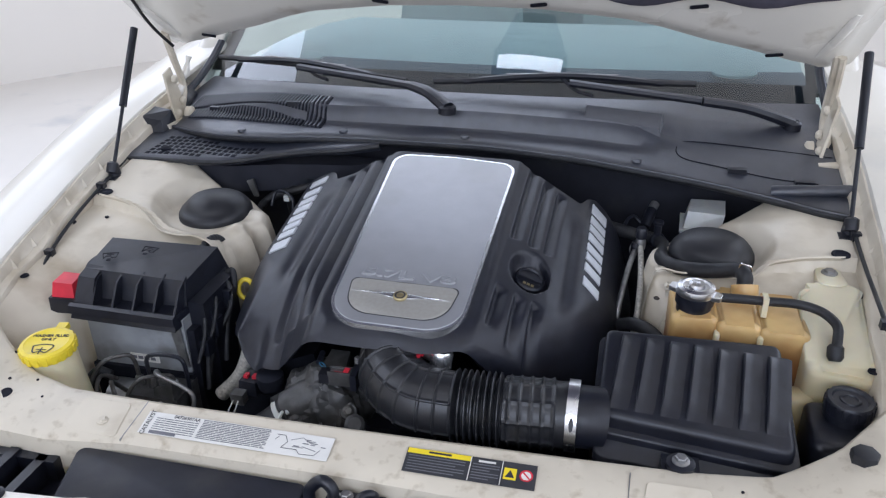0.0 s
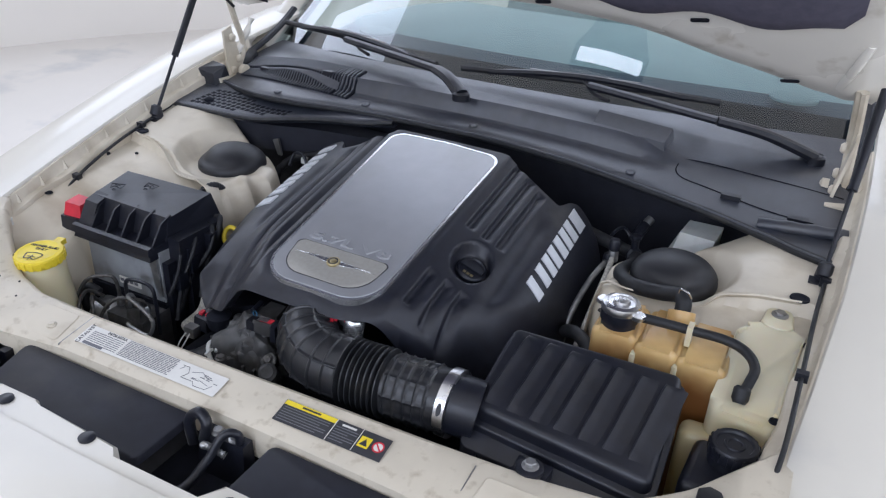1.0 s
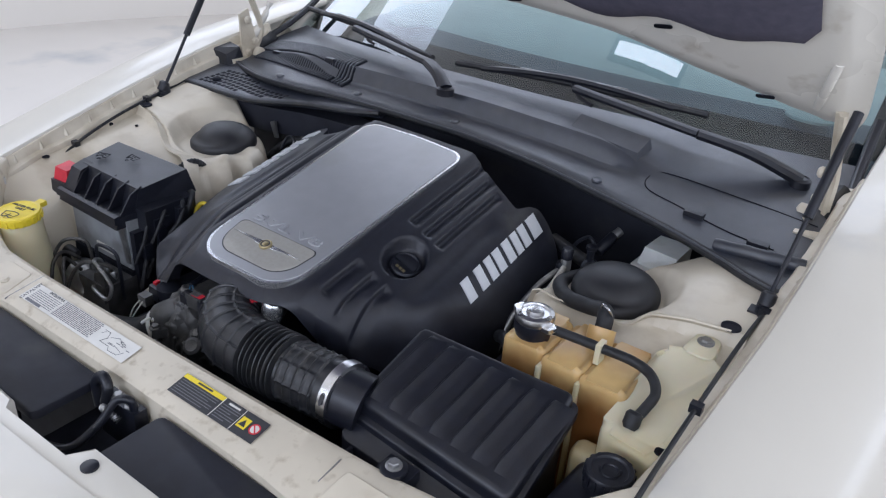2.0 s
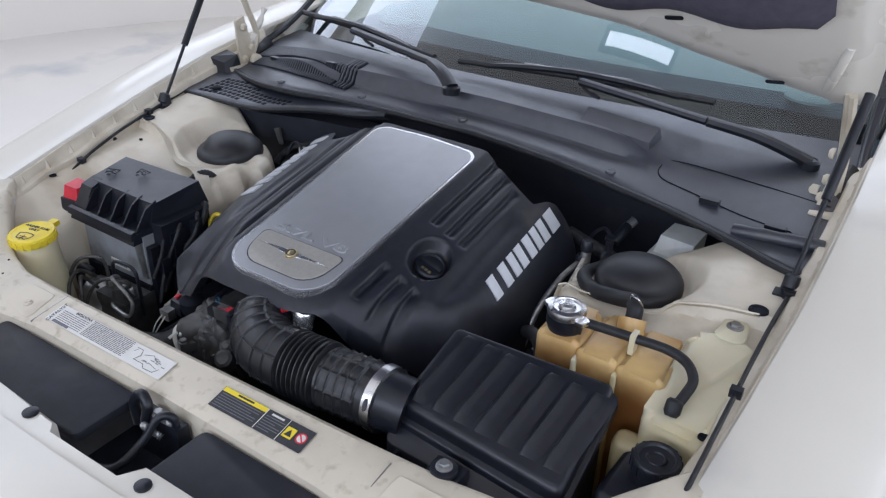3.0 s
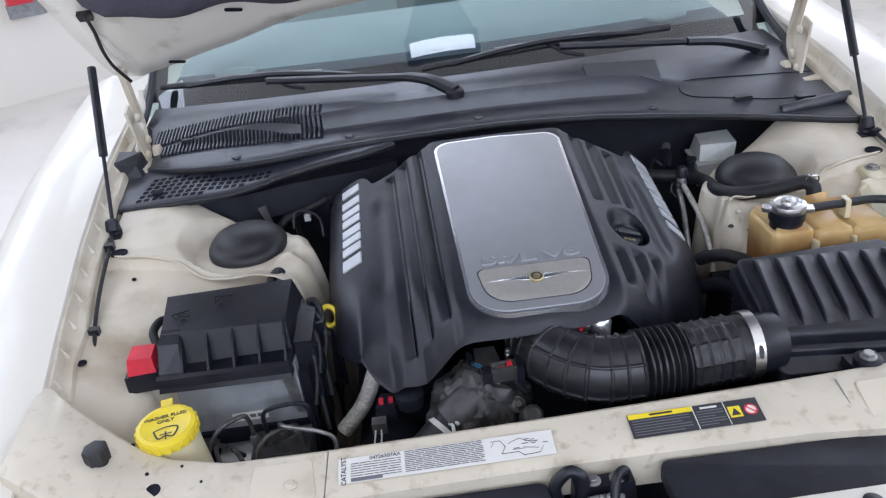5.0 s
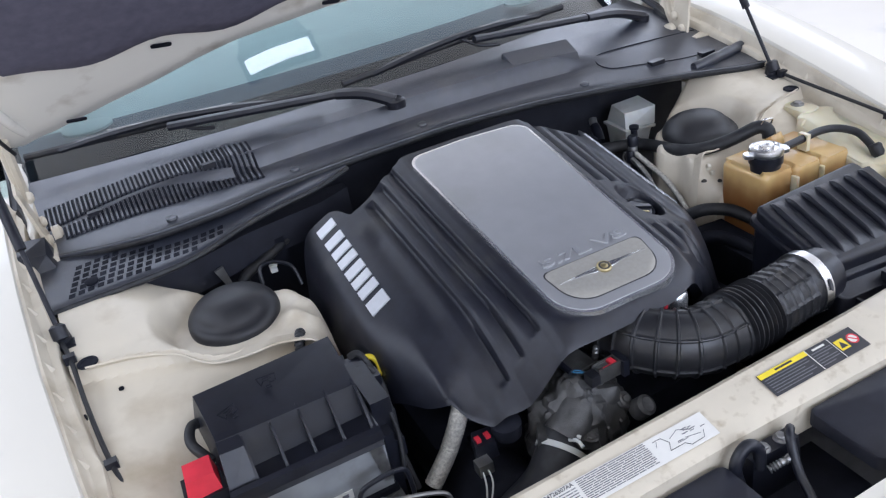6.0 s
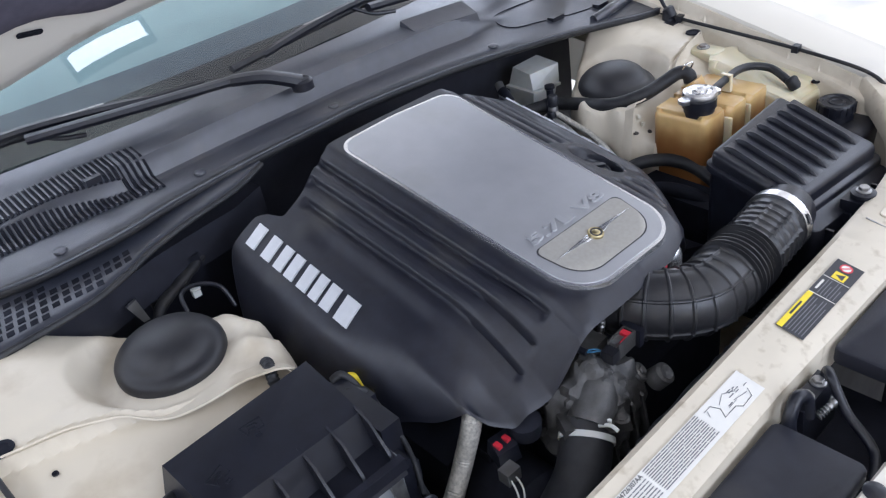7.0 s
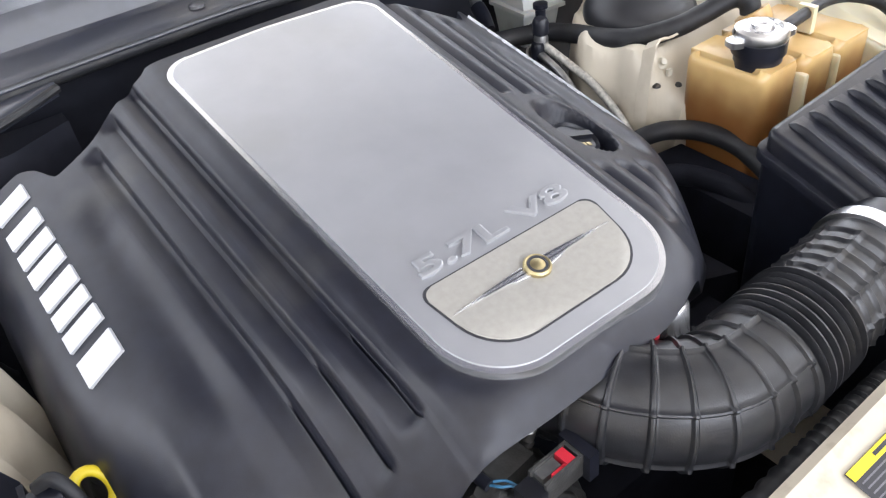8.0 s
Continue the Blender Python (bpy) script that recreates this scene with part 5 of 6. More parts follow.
fuse = thing("fuse_box", (-0.47, 0.13, 0.85), "black fuse box with a sloped ribbed lid on the battery", "fuse box")
fuse_lid = part("lid", hexa([(-0.570, 0.088, 0.860), (-0.370, 0.090, 0.858), (-0.360, 0.226, 0.866), (-0.580, 0.208, 0.874)], [(-0.563, 0.104, 0.909), (-0.374, 0.106, 0.903), (-0.371, 0.216, 0.914), (-0.570, 0.198, 0.922)], 0.005, 3), M_BLACK, fuse, "black lid with moulded marks")
part("skirt", hexa([(-0.572, 0.052, 0.838), (-0.370, 0.046, 0.838), (-0.358, 0.215, 0.846), (-0.570, 0.203, 0.846)], [(-0.568, 0.058, 0.858), (-0.372, 0.054, 0.858), (-0.358, 0.215, 0.874), (-0.570, 0.203, 0.878)], 0.003), M_BLACK, fuse)
for x0 in (-0.533, -0.494, -0.455, -0.416, -0.377):
    part("lid_web", hexa([(x0 - 0.002, 0.058, 0.857), (x0 + 0.002, 0.058, 0.857), (x0 + 0.002, 0.112, 0.857), (x0 - 0.002, 0.112, 0.857)], [(x0 - 0.0015, 0.088, 0.897), (x0 + 0.0015, 0.088, 0.897), (x0 + 0.0015, 0.114, 0.908), (x0 - 0.0015, 0.114, 0.908)]), M_BLACK, fuse_lid)
part("lid_shoulder", hexa([(-0.570, 0.058, 0.850), (-0.534, 0.057, 0.850), (-0.534, 0.112, 0.850), (-0.570, 0.112, 0.850)], [(-0.565, 0.086, 0.903), (-0.534, 0.086, 0.901), (-0.534, 0.114, 0.910), (-0.563, 0.114, 0.912)], 0.005, 3), M_BLACK, fuse_lid)
part("lid_rim", hexa([(-0.572, 0.048, 0.850), (-0.368, 0.043, 0.850), (-0.368, 0.060, 0.850), (-0.572, 0.064, 0.850)], [(-0.570, 0.050, 0.864), (-0.370, 0.045, 0.864), (-0.370, 0.054, 0.866), (-0.570, 0.058, 0.866)], 0.003), M_BLACK, fuse_lid)
part("side_block", joined(block(-0.366, -0.338, 0.09, 0.205, 0.78, 0.872, 0.005), block(-0.362, -0.334, 0.105, 0.14, 0.70, 0.85, 0.004)), M_BLACK, fuse)
for px, py, rz in ((-0.475, 0.166, 0), (-0.535, 0.138, 25)):
    z = 0.915 + (py - 0.12) * 0.12
    ring = [(-0.013, 0.008), (0.013, 0.008), (0.010, -0.006), (0.002, -0.006), (0.002, -0.001), (-0.006, -0.001), (-0.010, -0.008), (-0.013, 0.008)]
    bm = joined(tube([(x, y, 0) for x, y in ring], 0.0009, 6, straight=True), tube([(-0.006, 0.004, 0), (0.004, 0.004, 0), (0.006, 0.001, 0)], 0.0008, 6, straight=True), tube([(-0.004, -0.011, 0), (0.002, -0.011, 0), (0.002, -0.015, 0), (-0.004, -0.015, 0), (-0.004, -0.011, 0)], 0.0008, 6, straight=True))
    bm.transform(Matrix.Translation((px, py, z + 0.0015)) @ pose(0, 0, 0, 7, 3, rz))
    part("lid_mark", bm, M_DEEP, fuse_lid, smooth=False)
jump = thing("jump_terminal", (-0.595, 0.10, 0.86), "red covered jump-start terminal beside the fuse box", "terminal")
part("cover", hexa([(-0.618, 0.072, 0.862), (-0.575, 0.075, 0.862), (-0.573, 0.112, 0.866), (-0.615, 0.110, 0.868)], [(-0.613, 0.077, 0.890), (-0.578, 0.080, 0.888), (-0.577, 0.109, 0.893), (-0.611, 0.107, 0.895)], 0.008, 4), M_RED, jump, "red plastic cover")
part("base", hexa([(-0.622, 0.066, 0.835), (-0.566, 0.070, 0.835), (-0.566, 0.120, 0.838), (-0.620, 0.116, 0.84)], [(-0.622, 0.068, 0.863), (-0.566, 0.072, 0.863), (-0.566, 0.120, 0.866), (-0.620, 0.114, 0.868)], 0.003), M_BLACK, jump)
part("cable", tube([(-0.575, 0.12, 0.87), (-0.592, 0.15, 0.885), (-0.585, 0.18, 0.89), (-0.565, 0.19, 0.88)], 0.007, 12), M_RUBBER, jump)

# ---- washer bottle ----
wash = thing("washer_bottle", (-0.532, -0.05, 0.60), "cream washer fluid bottle with a yellow flip cap", "washer bottle")
part("neck", lathe([(0.054, -0.22), (0.047, -0.12), (0.039, -0.03), (0.038, 0.0), (0.034, 0.004)], Matrix.Translation((-0.532, -0.050, 0.850)), 36), M_BOTTLE, wash, "cream translucent filler neck")
WM = Matrix.Translation((-0.532, -0.052, 0.851)) @ pose(0, 0, 0, 4, 0, 12)
flip = part("cap", lathe([(0.040, -0.006), (0.0415, -0.004), (0.0415, 0.007), (0.040, 0.011), (0.034, 0.0125), (0.032, 0.0115), (0, 0.0115)], WM, 40), M_YELLOW, wash, "yellow flip cap")
for k in range(20):
    bm = block(0.041, 0.0428, -0.0035, 0.0035, -0.005, 0.008, 0.001, 1)
    bm.transform(WM @ Matrix.Rotation(2 * math.pi * k / 20, 4, "Z"))
    part("cap_grip", bm, M_YELLOW, flip)
bm = block(-0.008, 0.008, 0.040, 0.060, -0.004, 0.006, 0.002)
bm.transform(WM)
part("cap_hinge", bm, M_YELLOW, flip)
part("writing", letters("WASHER FLUID", 0.0085, WM @ Matrix.Translation((0, 0.016, 0.0118)), 0.0003, 1.0), M_INK, flip, "black writing")
part("writing", letters("ONLY", 0.0085, WM @ Matrix.Translation((0, 0.007, 0.0118)), 0.0003, 1.0), M_INK, flip, "black writing")
sign = joined(tube([(-0.016, -0.010, 0), (0, -0.006, 0), (0.016, -0.010, 0), (0.010, -0.026, 0), (0, -0.023, 0), (-0.010, -0.026, 0), (-0.016, -0.010, 0)], 0.0012, 6, 5), tube([(0, -0.014, 0), (0, -0.03, 0)], 0.001, 6, 2), tube([(-0.008, -0.019, 0), (0.008, -0.019, 0)], 0.001, 6, 2))
sign.transform(WM @ Matrix.Translation((0, 0, 0.012)) @ Matrix.Diagonal((1, 1, 0.3, 1)))
part("washer_mark", sign, M_INK, flip)

# ---- stickers on the crossmember ----


def deck(x, y, lift=0.0):
    yr, yf = lerps(x, REAR), lerps(x, FRONT)
    z = 0.842 - 0.013 * (yr - 0.010 - y) / (yr - 0.018 - yf)
    return Matrix.Translation((x, y, z + lift)) @ Matrix.Rotation(radians(12), 4, "X")


def flat(m, x0, x1, y0, y1, lift=0.0):
    bm = block(x0, x1, y0, y1, lift, lift + 0.0003)
    bm.transform(m)
    return bm


cat = thing("emission_sticker", (-0.155, -0.168, 0.835), "white printed emission information sticker on the crossmember", "sticker")
CM = deck(-0.155, -0.1675, 0.0042)
paper = part("paper", flat(CM, -0.138, 0.138, -0.0185, 0.0185), M_PAPER, cat)
part("writing", letters("CATALYST", 0.0092, CM @ Matrix.Translation((-0.131, 0, 0.0007)) @ Matrix.Rotation(radians(90), 4, "Z"), 0.0001, 0.95), M_INK, paper, "black writing")
part("writing", letters("04726307AA", 0.0075, CM @ Matrix.Translation((-0.078, 0.0145, 0.0007)), 0.0001, 1.0), M_INK, paper, "black writing")
rnd = random.Random(3)
for col, (x0, x1, n) in enumerate(((-0.122, -0.058, 7), (-0.053, 0.048, 12))):
    for k in range(n):
        top = 0.009 if col == 0 else 0.0165
        y = top - k * (top + 0.016) / n
        x = x0
        while x < x1 - 0.004:
            e = min(x1, x + 0.006 + rnd.random() * 0.016)
            part("print_bar", flat(CM, x, e, y - 0.0006, y + 0.0005, 0.0005), M_GREYINK, paper, smooth=False)
            x = e + 0.0014
part("barcode", flat(CM, -0.122, -0.082, -0.0172, -0.0122, 0.0006), M_GREYINK, paper, smooth=False)
route = [(0.058, 0.012), (0.070, 0.012), (0.076, 0.002), (0.070, -0.008), (0.092, -0.008), (0.098, -0.014), (0.118, -0.013)]
def stroke(a, b, w):
    (ax, ay), (bx, by) = a, b
    n = math.hypot(bx - ax, by - ay)
    bm = block(-w, n + w, -w, w, 0.0005, 0.0008)
    bm.transform(CM @ Matrix.Translation((ax, ay, 0)) @ Matrix.Rotation(math.atan2(by - ay, bx - ax), 4, "Z"))
    return bm


for p, q in zip(route, route[1:]):
    part("diagram_line", stroke(p, q, 0.00032), M_INK, paper, smooth=False)
for p, q in (((0.062, 0.010), (0.058, 0.004)), ((0.080, 0.006), (0.095, 0.012)), ((0.095, 0.012), (0.110, 0.004)), ((0.098, -0.002), (0.118, -0.006)), ((0.118, -0.013), (0.124, -0.004)), ((0.085, -0.004), (0.100, -0.004))):
    part("diagram_line", stroke(p, q, 0.0003), M_GREYINK, paper, smooth=False)
for k in range(10):
    x, y = 0.085 + rnd.random() * 0.04, -0.004 + rnd.random() * 0.018
    part("diagram_bar", flat(CM, x, x + 0.004 + rnd.random() * 0.006, y, y + 0.001, 0.0005), M_GREYINK, paper, smooth=False)

warn = thing("warning_sticker", (0.168, -0.165, 0.835), "black and yellow warning sticker on the crossmember", "sticker")
WN = deck(0.168, -0.163, 0.0042)
part("backing", flat(WN, -0.085, 0.085, -0.0185, 0.0185), M_INK, warn, "black sticker ground")
part("yellow_band", flat(WN, -0.084, 0.0, 0.0105, 0.018, 0.0005), M_LABELY, warn, "yellow heading band")
part("heading_bar", flat(WN, -0.056, -0.026, 0.0130, 0.0158, 0.0009), M_INK, warn, smooth=False)
for x0, x1, n, top in ((-0.081, -0.006, 6, 0.007), (0.003, 0.038, 6, 0.008)):
    for k in range(n):
        y = top - k * 0.0042
        part("print_line", flat(WN, x0, x1 - 0.012 * (k % 3 == 2), y - 0.0006, y + 0.0006, 0.0005), M_GREYINK, warn, smooth=False)
part("heading_bar", flat(WN, 0.010, 0.032, 0.0115, 0.0145, 0.0005), M_PAPER, warn, smooth=False)
part("divider", flat(WN, -0.0005, 0.0008, -0.018, 0.018, 0.0006), M_PAPER, warn, smooth=False)
part("divider", flat(WN, 0.0405, 0.0415, -0.018, 0.018, 0.0006), M_PAPER, warn, smooth=False)
part("yellow_square", flat(WN, 0.044, 0.060, -0.008, 0.009, 0.0005), M_LABELY, warn)
bm = prism([(-0.006, -0.005), (0.006, -0.005), (0, 0.006)], 0.0009, 0.0012)
bm.transform(WN @ Matrix.Translation((0.052, 0, 0)))
part("triangle", bm, M_INK, warn, smooth=False)
bm = lathe([(0.0085, 0.0005), (0.0085, 0.0009), (0.0065, 0.0009), (0.0065, 0.0005)], WN @ Matrix.Translation((0.0725, 0.001, 0)), 30)
part("red_ring", bm, M_RED, warn, smooth=False)
bm = lathe([(0.0063, 0.0004), (0.0063, 0.0008)], WN @ Matrix.Translation((0.0725, 0.001, 0)), 24)
part("white_disc", bm, M_PAPER, warn, smooth=False)
bm = block(-0.0065, 0.0065, -0.001, 0.001, 0.0009, 0.0011)
bm.transform(WN @ Matrix.Translation((0.0725, 0.001, 0)) @ Matrix.Rotation(radians(-45), 4, "Z"))
part("red_bar", bm, M_RED, warn, smooth=False)

# ---- smaller things in the bay ----
for x, y in ((-0.606, -0.108), (0.640, -0.082)):
    b = thing("rubber_bumper", (x, y, 0.84), "black rubber bonnet bumper on the crossmember", "rubber bumper", "bonnet bumpers")
    six = [(0.017 * math.cos(math.pi * k / 3.5), 0.017 * math.sin(math.pi * k / 3.5)) for k in range(7)]
    part("head", prism(six, 0.010, 0.030, 0.004, 2, Matrix.Translation((x, y, 0.855))), M_RUBBER, b)
    part("stem", lathe([(0.011, 0), (0.011, 0.03)], Matrix.Translation((x, y, 0.838)), 16), M_RUBBER, b)

abs_unit = thing("brake_modulator", (-0.40, 0.03, 0.60), "metal brake modulator block with bent steel pipes", "brake modulator")
part("body", block(-0.45, -0.36, 0.00, 0.075, 0.60, 0.735, 0.006), M_ALU, abs_unit, "dirty cast aluminium block")
part("motor", lathe([(0.035, 0), (0.035, 0.05), (0.03, 0.058), (0, 0.058)], Matrix.Translation((-0.50, 0.03, 0.70)) @ pose(0, 0, 0, 0, 90, 0), 24), M_STEEL, abs_unit)
part("bracket", hexa([(-0.405, -0.002, 0.70), (-0.362, -0.006, 0.70), (-0.362, 0.05, 0.70), (-0.405, 0.05, 0.70)], [(-0.40, 0.004, 0.752), (-0.368, 0.006, 0.765), (-0.368, 0.012, 0.765), (-0.40, 0.01, 0.752)], 0.002), M_ALU, abs_unit)
for k in range(4):
    part("pipe_nut", lathe([(0.0075, 0), (0.0075, 0.016), (0.004, 0.02)], Matrix.Translation((-0.445 + k * 0.022, 0.03, 0.735)), 6), M_STEEL, abs_unit)
PIPES = [
    [(-0.445, 0.03, 0.75), (-0.446, 0.028, 0.785), (-0.455, 0.02, 0.80), (-0.49, 0.0, 0.79), (-0.51, -0.02, 0.74), (-0.50, -0.05, 0.68)],
    [(-0.423, 0.03, 0.75), (-0.423, 0.03, 0.79), (-0.40, 0.03, 0.802), (-0.36, 0.03, 0.80), (-0.352, 0.03, 0.77), (-0.352, 0.03, 0.70)],
    [(-0.401, 0.03, 0.75), (-0.40, 0.02, 0.775), (-0.385, 0.0, 0.785), (-0.34, -0.008, 0.775), (-0.318, -0.012, 0.76), (-0.325, -0.02, 0.735), (-0.37, -0.016, 0.735), (-0.385, -0.01, 0.735)],
    [(-0.379, 0.03, 0.75), (-0.38, 0.02, 0.77), (-0.42, 0.0, 0.77), (-0.44, -0.02, 0.74), (-0.45, -0.04, 0.68)],
    [(-0.46, 0.02, 0.72), (-0.47, -0.005, 0.76), (-0.46, -0.02, 0.765), (-0.445, -0.035, 0.72), (-0.44, -0.05, 0.66)],
    [(-0.49, 0.03, 0.74), (-0.495, 0.0, 0.765), (-0.485, -0.03, 0.75), (-0.47, -0.05, 0.69)],
]
for k, p in enumerate(PIPES):
    part("brake_pipe", tube(p, 0.0036, 8, 7), (M_GRIME, M_BLACK, M_STEEL, M_GRIME, M_GRIME, M_GRIME)[k], abs_unit)
part("black_loop", tube([(-0.535, 0.03, 0.66), (-0.545, 0.03, 0.72), (-0.525, 0.028, 0.75), (-0.50, 0.03, 0.745)], 0.009, 12), M_RUBBER, abs_unit)

sleeve = thing("heat_sleeve_pipe", (-0.28, 0.03, 0.68), "pipe in a pale silver heat sleeve", "pipe")
part("sleeve", tube([(-0.225, 0.105, 0.840), (-0.246, 0.072, 0.815), (-0.276, 0.070, 0.752), (-0.314, 0.061, 0.711)], 0.0130, 16, 30, lambda s, a, l: 1 + 0.035 * math.sin(s * 1400)), M_FOIL, sleeve)

conn = thing("coil_connector", (-0.25, 0.03, 0.75), "black plug with red lock tabs and loose wires", "connector")
part("plug", hexa([(-0.256, 0.022, 0.752), (-0.222, 0.018, 0.752), (-0.214, 0.05, 0.758), (-0.248, 0.054, 0.758)], [(-0.254, 0.025, 0.776), (-0.224, 0.021, 0.776), (-0.217, 0.047, 0.782), (-0.246, 0.051, 0.782)], 0.004), M_BLACK, conn)
for k in (0, 1):
    part("lock_tab", block(-0.248 + 0.015 * k, -0.241 + 0.015 * k, 0.030, 0.040, 0.777, 0.783, 0.001), M_RED, conn, "red lock tab")
part("socket", block(-0.262, -0.240, 0.004, 0.022, 0.742, 0.762, 0.003), M_STEEL, conn)
for k in range(2):
    part("wire", tube([(-0.257 + 0.008 * k, 0.006, 0.752), (-0.262 + 0.01 * k, -0.01, 0.735), (-0.275, -0.02 - 0.004 * k, 0.69)], 0.0013, 6), M_WHITE, conn)
part("round_plug", lathe([(0.02, 0), (0.022, 0.01), (0.022, 0.022), (0.012, 0.026), (0, 0.026)], Matrix.Translation((-0.20, 0.03, 0.77)), 20), M_DEEP, conn)

pump = thing("thermostat_housing", (-0.09, 0.0, 0.68), "grimy cast aluminium thermostat housing with bolts", "thermostat housing")
bm = bmesh.new()
bmesh.ops.create_icosphere(bm, subdivisions=5, radius=1.0)
for v in bm.verts:
    n = v.co.normalized()
    lump = 0.16 * noise.noise(n * 2.3) + 0.06 * noise.noise(n * 7) + 0.05 * (1 if noise.noise(n * 4.1 + Vector((3, 1, 2))) > 0.12 else 0)
    v.co = Vector((n.x * 0.075, n.y * 0.062, n.z * 0.085)) * (1 + lump)
bm.transform(Matrix.Translation((-0.095, 0.01, 0.75)))
part("casting", bm, M_ALU, pump, sharp=30)
for k, (px, py, pz, ax, az) in enumerate(((-0.088, -0.040, 0.742, 55, 10), (-0.045, -0.030, 0.790, 45, 25))):
    m = Matrix.Translation((px, py, pz)) @ pose(0, 0, 0, ax, 0, az)
    part("boss", lathe([(0.015, -0.015), (0.014, 0.004), (0.012, 0.006), (0, 0.006)], m, 18), M_ALU, pump)
    bm = bolt(0, 0, 0.005, 0.0065, 0.006)
    bm.transform(m)
    part("bolt", bm, M_GRIME, pump)
for k in range(4):
    part("rib", hexa([(-0.13 + 0.022 * k, -0.062, 0.70), (-0.126 + 0.022 * k, -0.062, 0.70), (-0.126 + 0.022 * k, -0.02, 0.70), (-0.13 + 0.022 * k, -0.02, 0.70)], [(-0.13 + 0.022 * k, -0.05, 0.775), (-0.126 + 0.022 * k, -0.05, 0.775), (-0.126 + 0.022 * k, -0.02, 0.79), (-0.13 + 0.022 * k, -0.02, 0.79)], 0.001, 1), M_ALU, pump)
part("neck", tube([(-0.100, -0.004, 0.800), (-0.120, -0.018, 0.790), (-0.142, -0.026, 0.775)], 0.030, 24, 5), M_ALU, pump)
part("flange", hexa([(-0.180, -0.018, 0.770), (-0.114, -0.072, 0.770), (-0.096, -0.042, 0.770), (-0.162, 0.018, 0.770)], [(-0.178, -0.018, 0.785), (-0.115, -0.069, 0.785), (-0.098, -0.043, 0.785), (-0.160, 0.015, 0.785)], 0.007), M_ALU, pump)
part("stud", tube([(-0.091, 0.018, 0.820), (-0.092, -0.002, 0.821), (-0.093, -0.0235, 0.820)], 0.0050, 12, 20, lambda s, a, l: 1 + 0.12 * math.sin(s * 2600)), M_STEEL, pump)
part("bolt", bolt(-0.119, -0.059, 0.785, 0.007, 0.006), M_GRIME, pump, "rusty bolt")
part("bolt", bolt(-0.058, 0.0, 0.828, 0.006, 0.008), M_GRIME, pump)
part("boss", lathe([(0.016, 0), (0.015, 0.022), (0.010, 0.025), (0, 0.022)], Matrix.Translation((-0.03, -0.045, 0.775)) @ pose(0, 0, 0, 40, 0, 20), 20), M_ALU, pump)
part("thermostat_cap", hexa([(-0.100, -0.006, 0.80), (-0.055, -0.003, 0.80), (-0.060, 0.045, 0.80), (-0.098, 0.045, 0.80)], [(-0.096, 0.003, 0.843), (-0.058, 0.007, 0.843), (-0.064, 0.045, 0.846), (-0.095, 0.045, 0.846)], 0.004, 2), M_ALU, pump)
part("spring_stud", tube([(-0.047, 0.028, 0.822), (-0.045, 0.024, 0.852)], 0.0055, 12, 14, lambda s, a, l: 0.8 + 0.2 * math.sin(s * 1800)), M_STEEL, pump)

lower = thing("radiator_hose", (-0.2, -0.05, 0.70), "thick black radiator hose with a bright spring clamp", "hose")
part("hose", tube([(-0.128, -0.012, 0.772), (-0.152, -0.028, 0.752), (-0.19, -0.046, 0.728), (-0.24, -0.058, 0.715), (-0.31, -0.078, 0.708), (-0.36, -0.11, 0.69)], 0.034, 28, 8), M_RUBBER, lower)
part("spring_clamp", lathe([(0.0345, -0.004), (0.0362, -0.004), (0.0362, 0.004), (0.0345, 0.004)], Matrix.Translation((-0.150, -0.0266, 0.7535)) @ look((0, 0, 0), (-0.035, -0.022, -0.024)), 30), M_WHITE, lower, "pale spring clamp")
for k in (-1, 1):
    part("clamp_tang", tube([(-0.145, -0.040 + 0.004 * k, 0.785), (-0.141, -0.050 + 0.008 * k, 0.792), (-0.137 + 0.004 * k, -0.062 + 0.008 * k, 0.790)], 0.0026, 8), M_WHITE, lower)

plug = thing("sensor_connector", (-0.05, -0.01, 0.83), "grey sensor plug with a red tab and blue wires", "connector")
RM = Matrix.Translation((-0.056, -0.0155, 0.843)) @ pose(0, 0, 0, 0, 0, 2)
for nm, bx, mt in (
    ("housing", (-0.020, 0.017, -0.0085, 0.0085, -0.012, 0.004), M_ALU),
    ("housing_wall", (-0.020, 0.017, 0.0066, 0.009, 0.003, 0.012), M_ALU),
    ("housing_wall", (-0.020, 0.017, -0.009, -0.0066, 0.003, 0.012), M_ALU),
    ("housing_wall", (0.0135, 0.0165, -0.0066, 0.0066, 0.003, 0.012), M_ALU),
    ("lock_tab", (0.0035, 0.0115, -0.0064, 0.0064, 0.003, 0.0115), M_RED),
    ("lock_tab", (-0.010, 0.0035, -0.0064, -0.0035, 0.003, 0.0105), M_RED),
    ("core", (-0.017, 0.001, -0.0025, 0.0062, 0.003, 0.0095), M_STEEL),
    ("boot", (-0.034, -0.019, -0.009, 0.009, -0.010, 0.006), M_BLACK),
    ("back_plate", (0.0165, 0.026, -0.015, 0.015, -0.014, 0.013), M_BLACK),
):
    bm = block(*bx, 0.0012, 1)
    bm.transform(RM)
    part(nm, bm, mt, plug)
for k in (-1, 1):
    part("wire", tube([(-0.084, -0.012 + 0.003 * k, 0.843), (-0.089, -0.002 + 0.003 * k, 0.846), (-0.096, 0.003 + 0.003 * k, 0.847), (-0.103, 0.012, 0.845)], 0.0011, 8), M_BLUE, plug, "blue wire")
part("sleeve", tube([(-0.101, 0.006, 0.846), (-0.104, 0.031, 0.848)], 0.0048, 10), M_BLACK, plug)

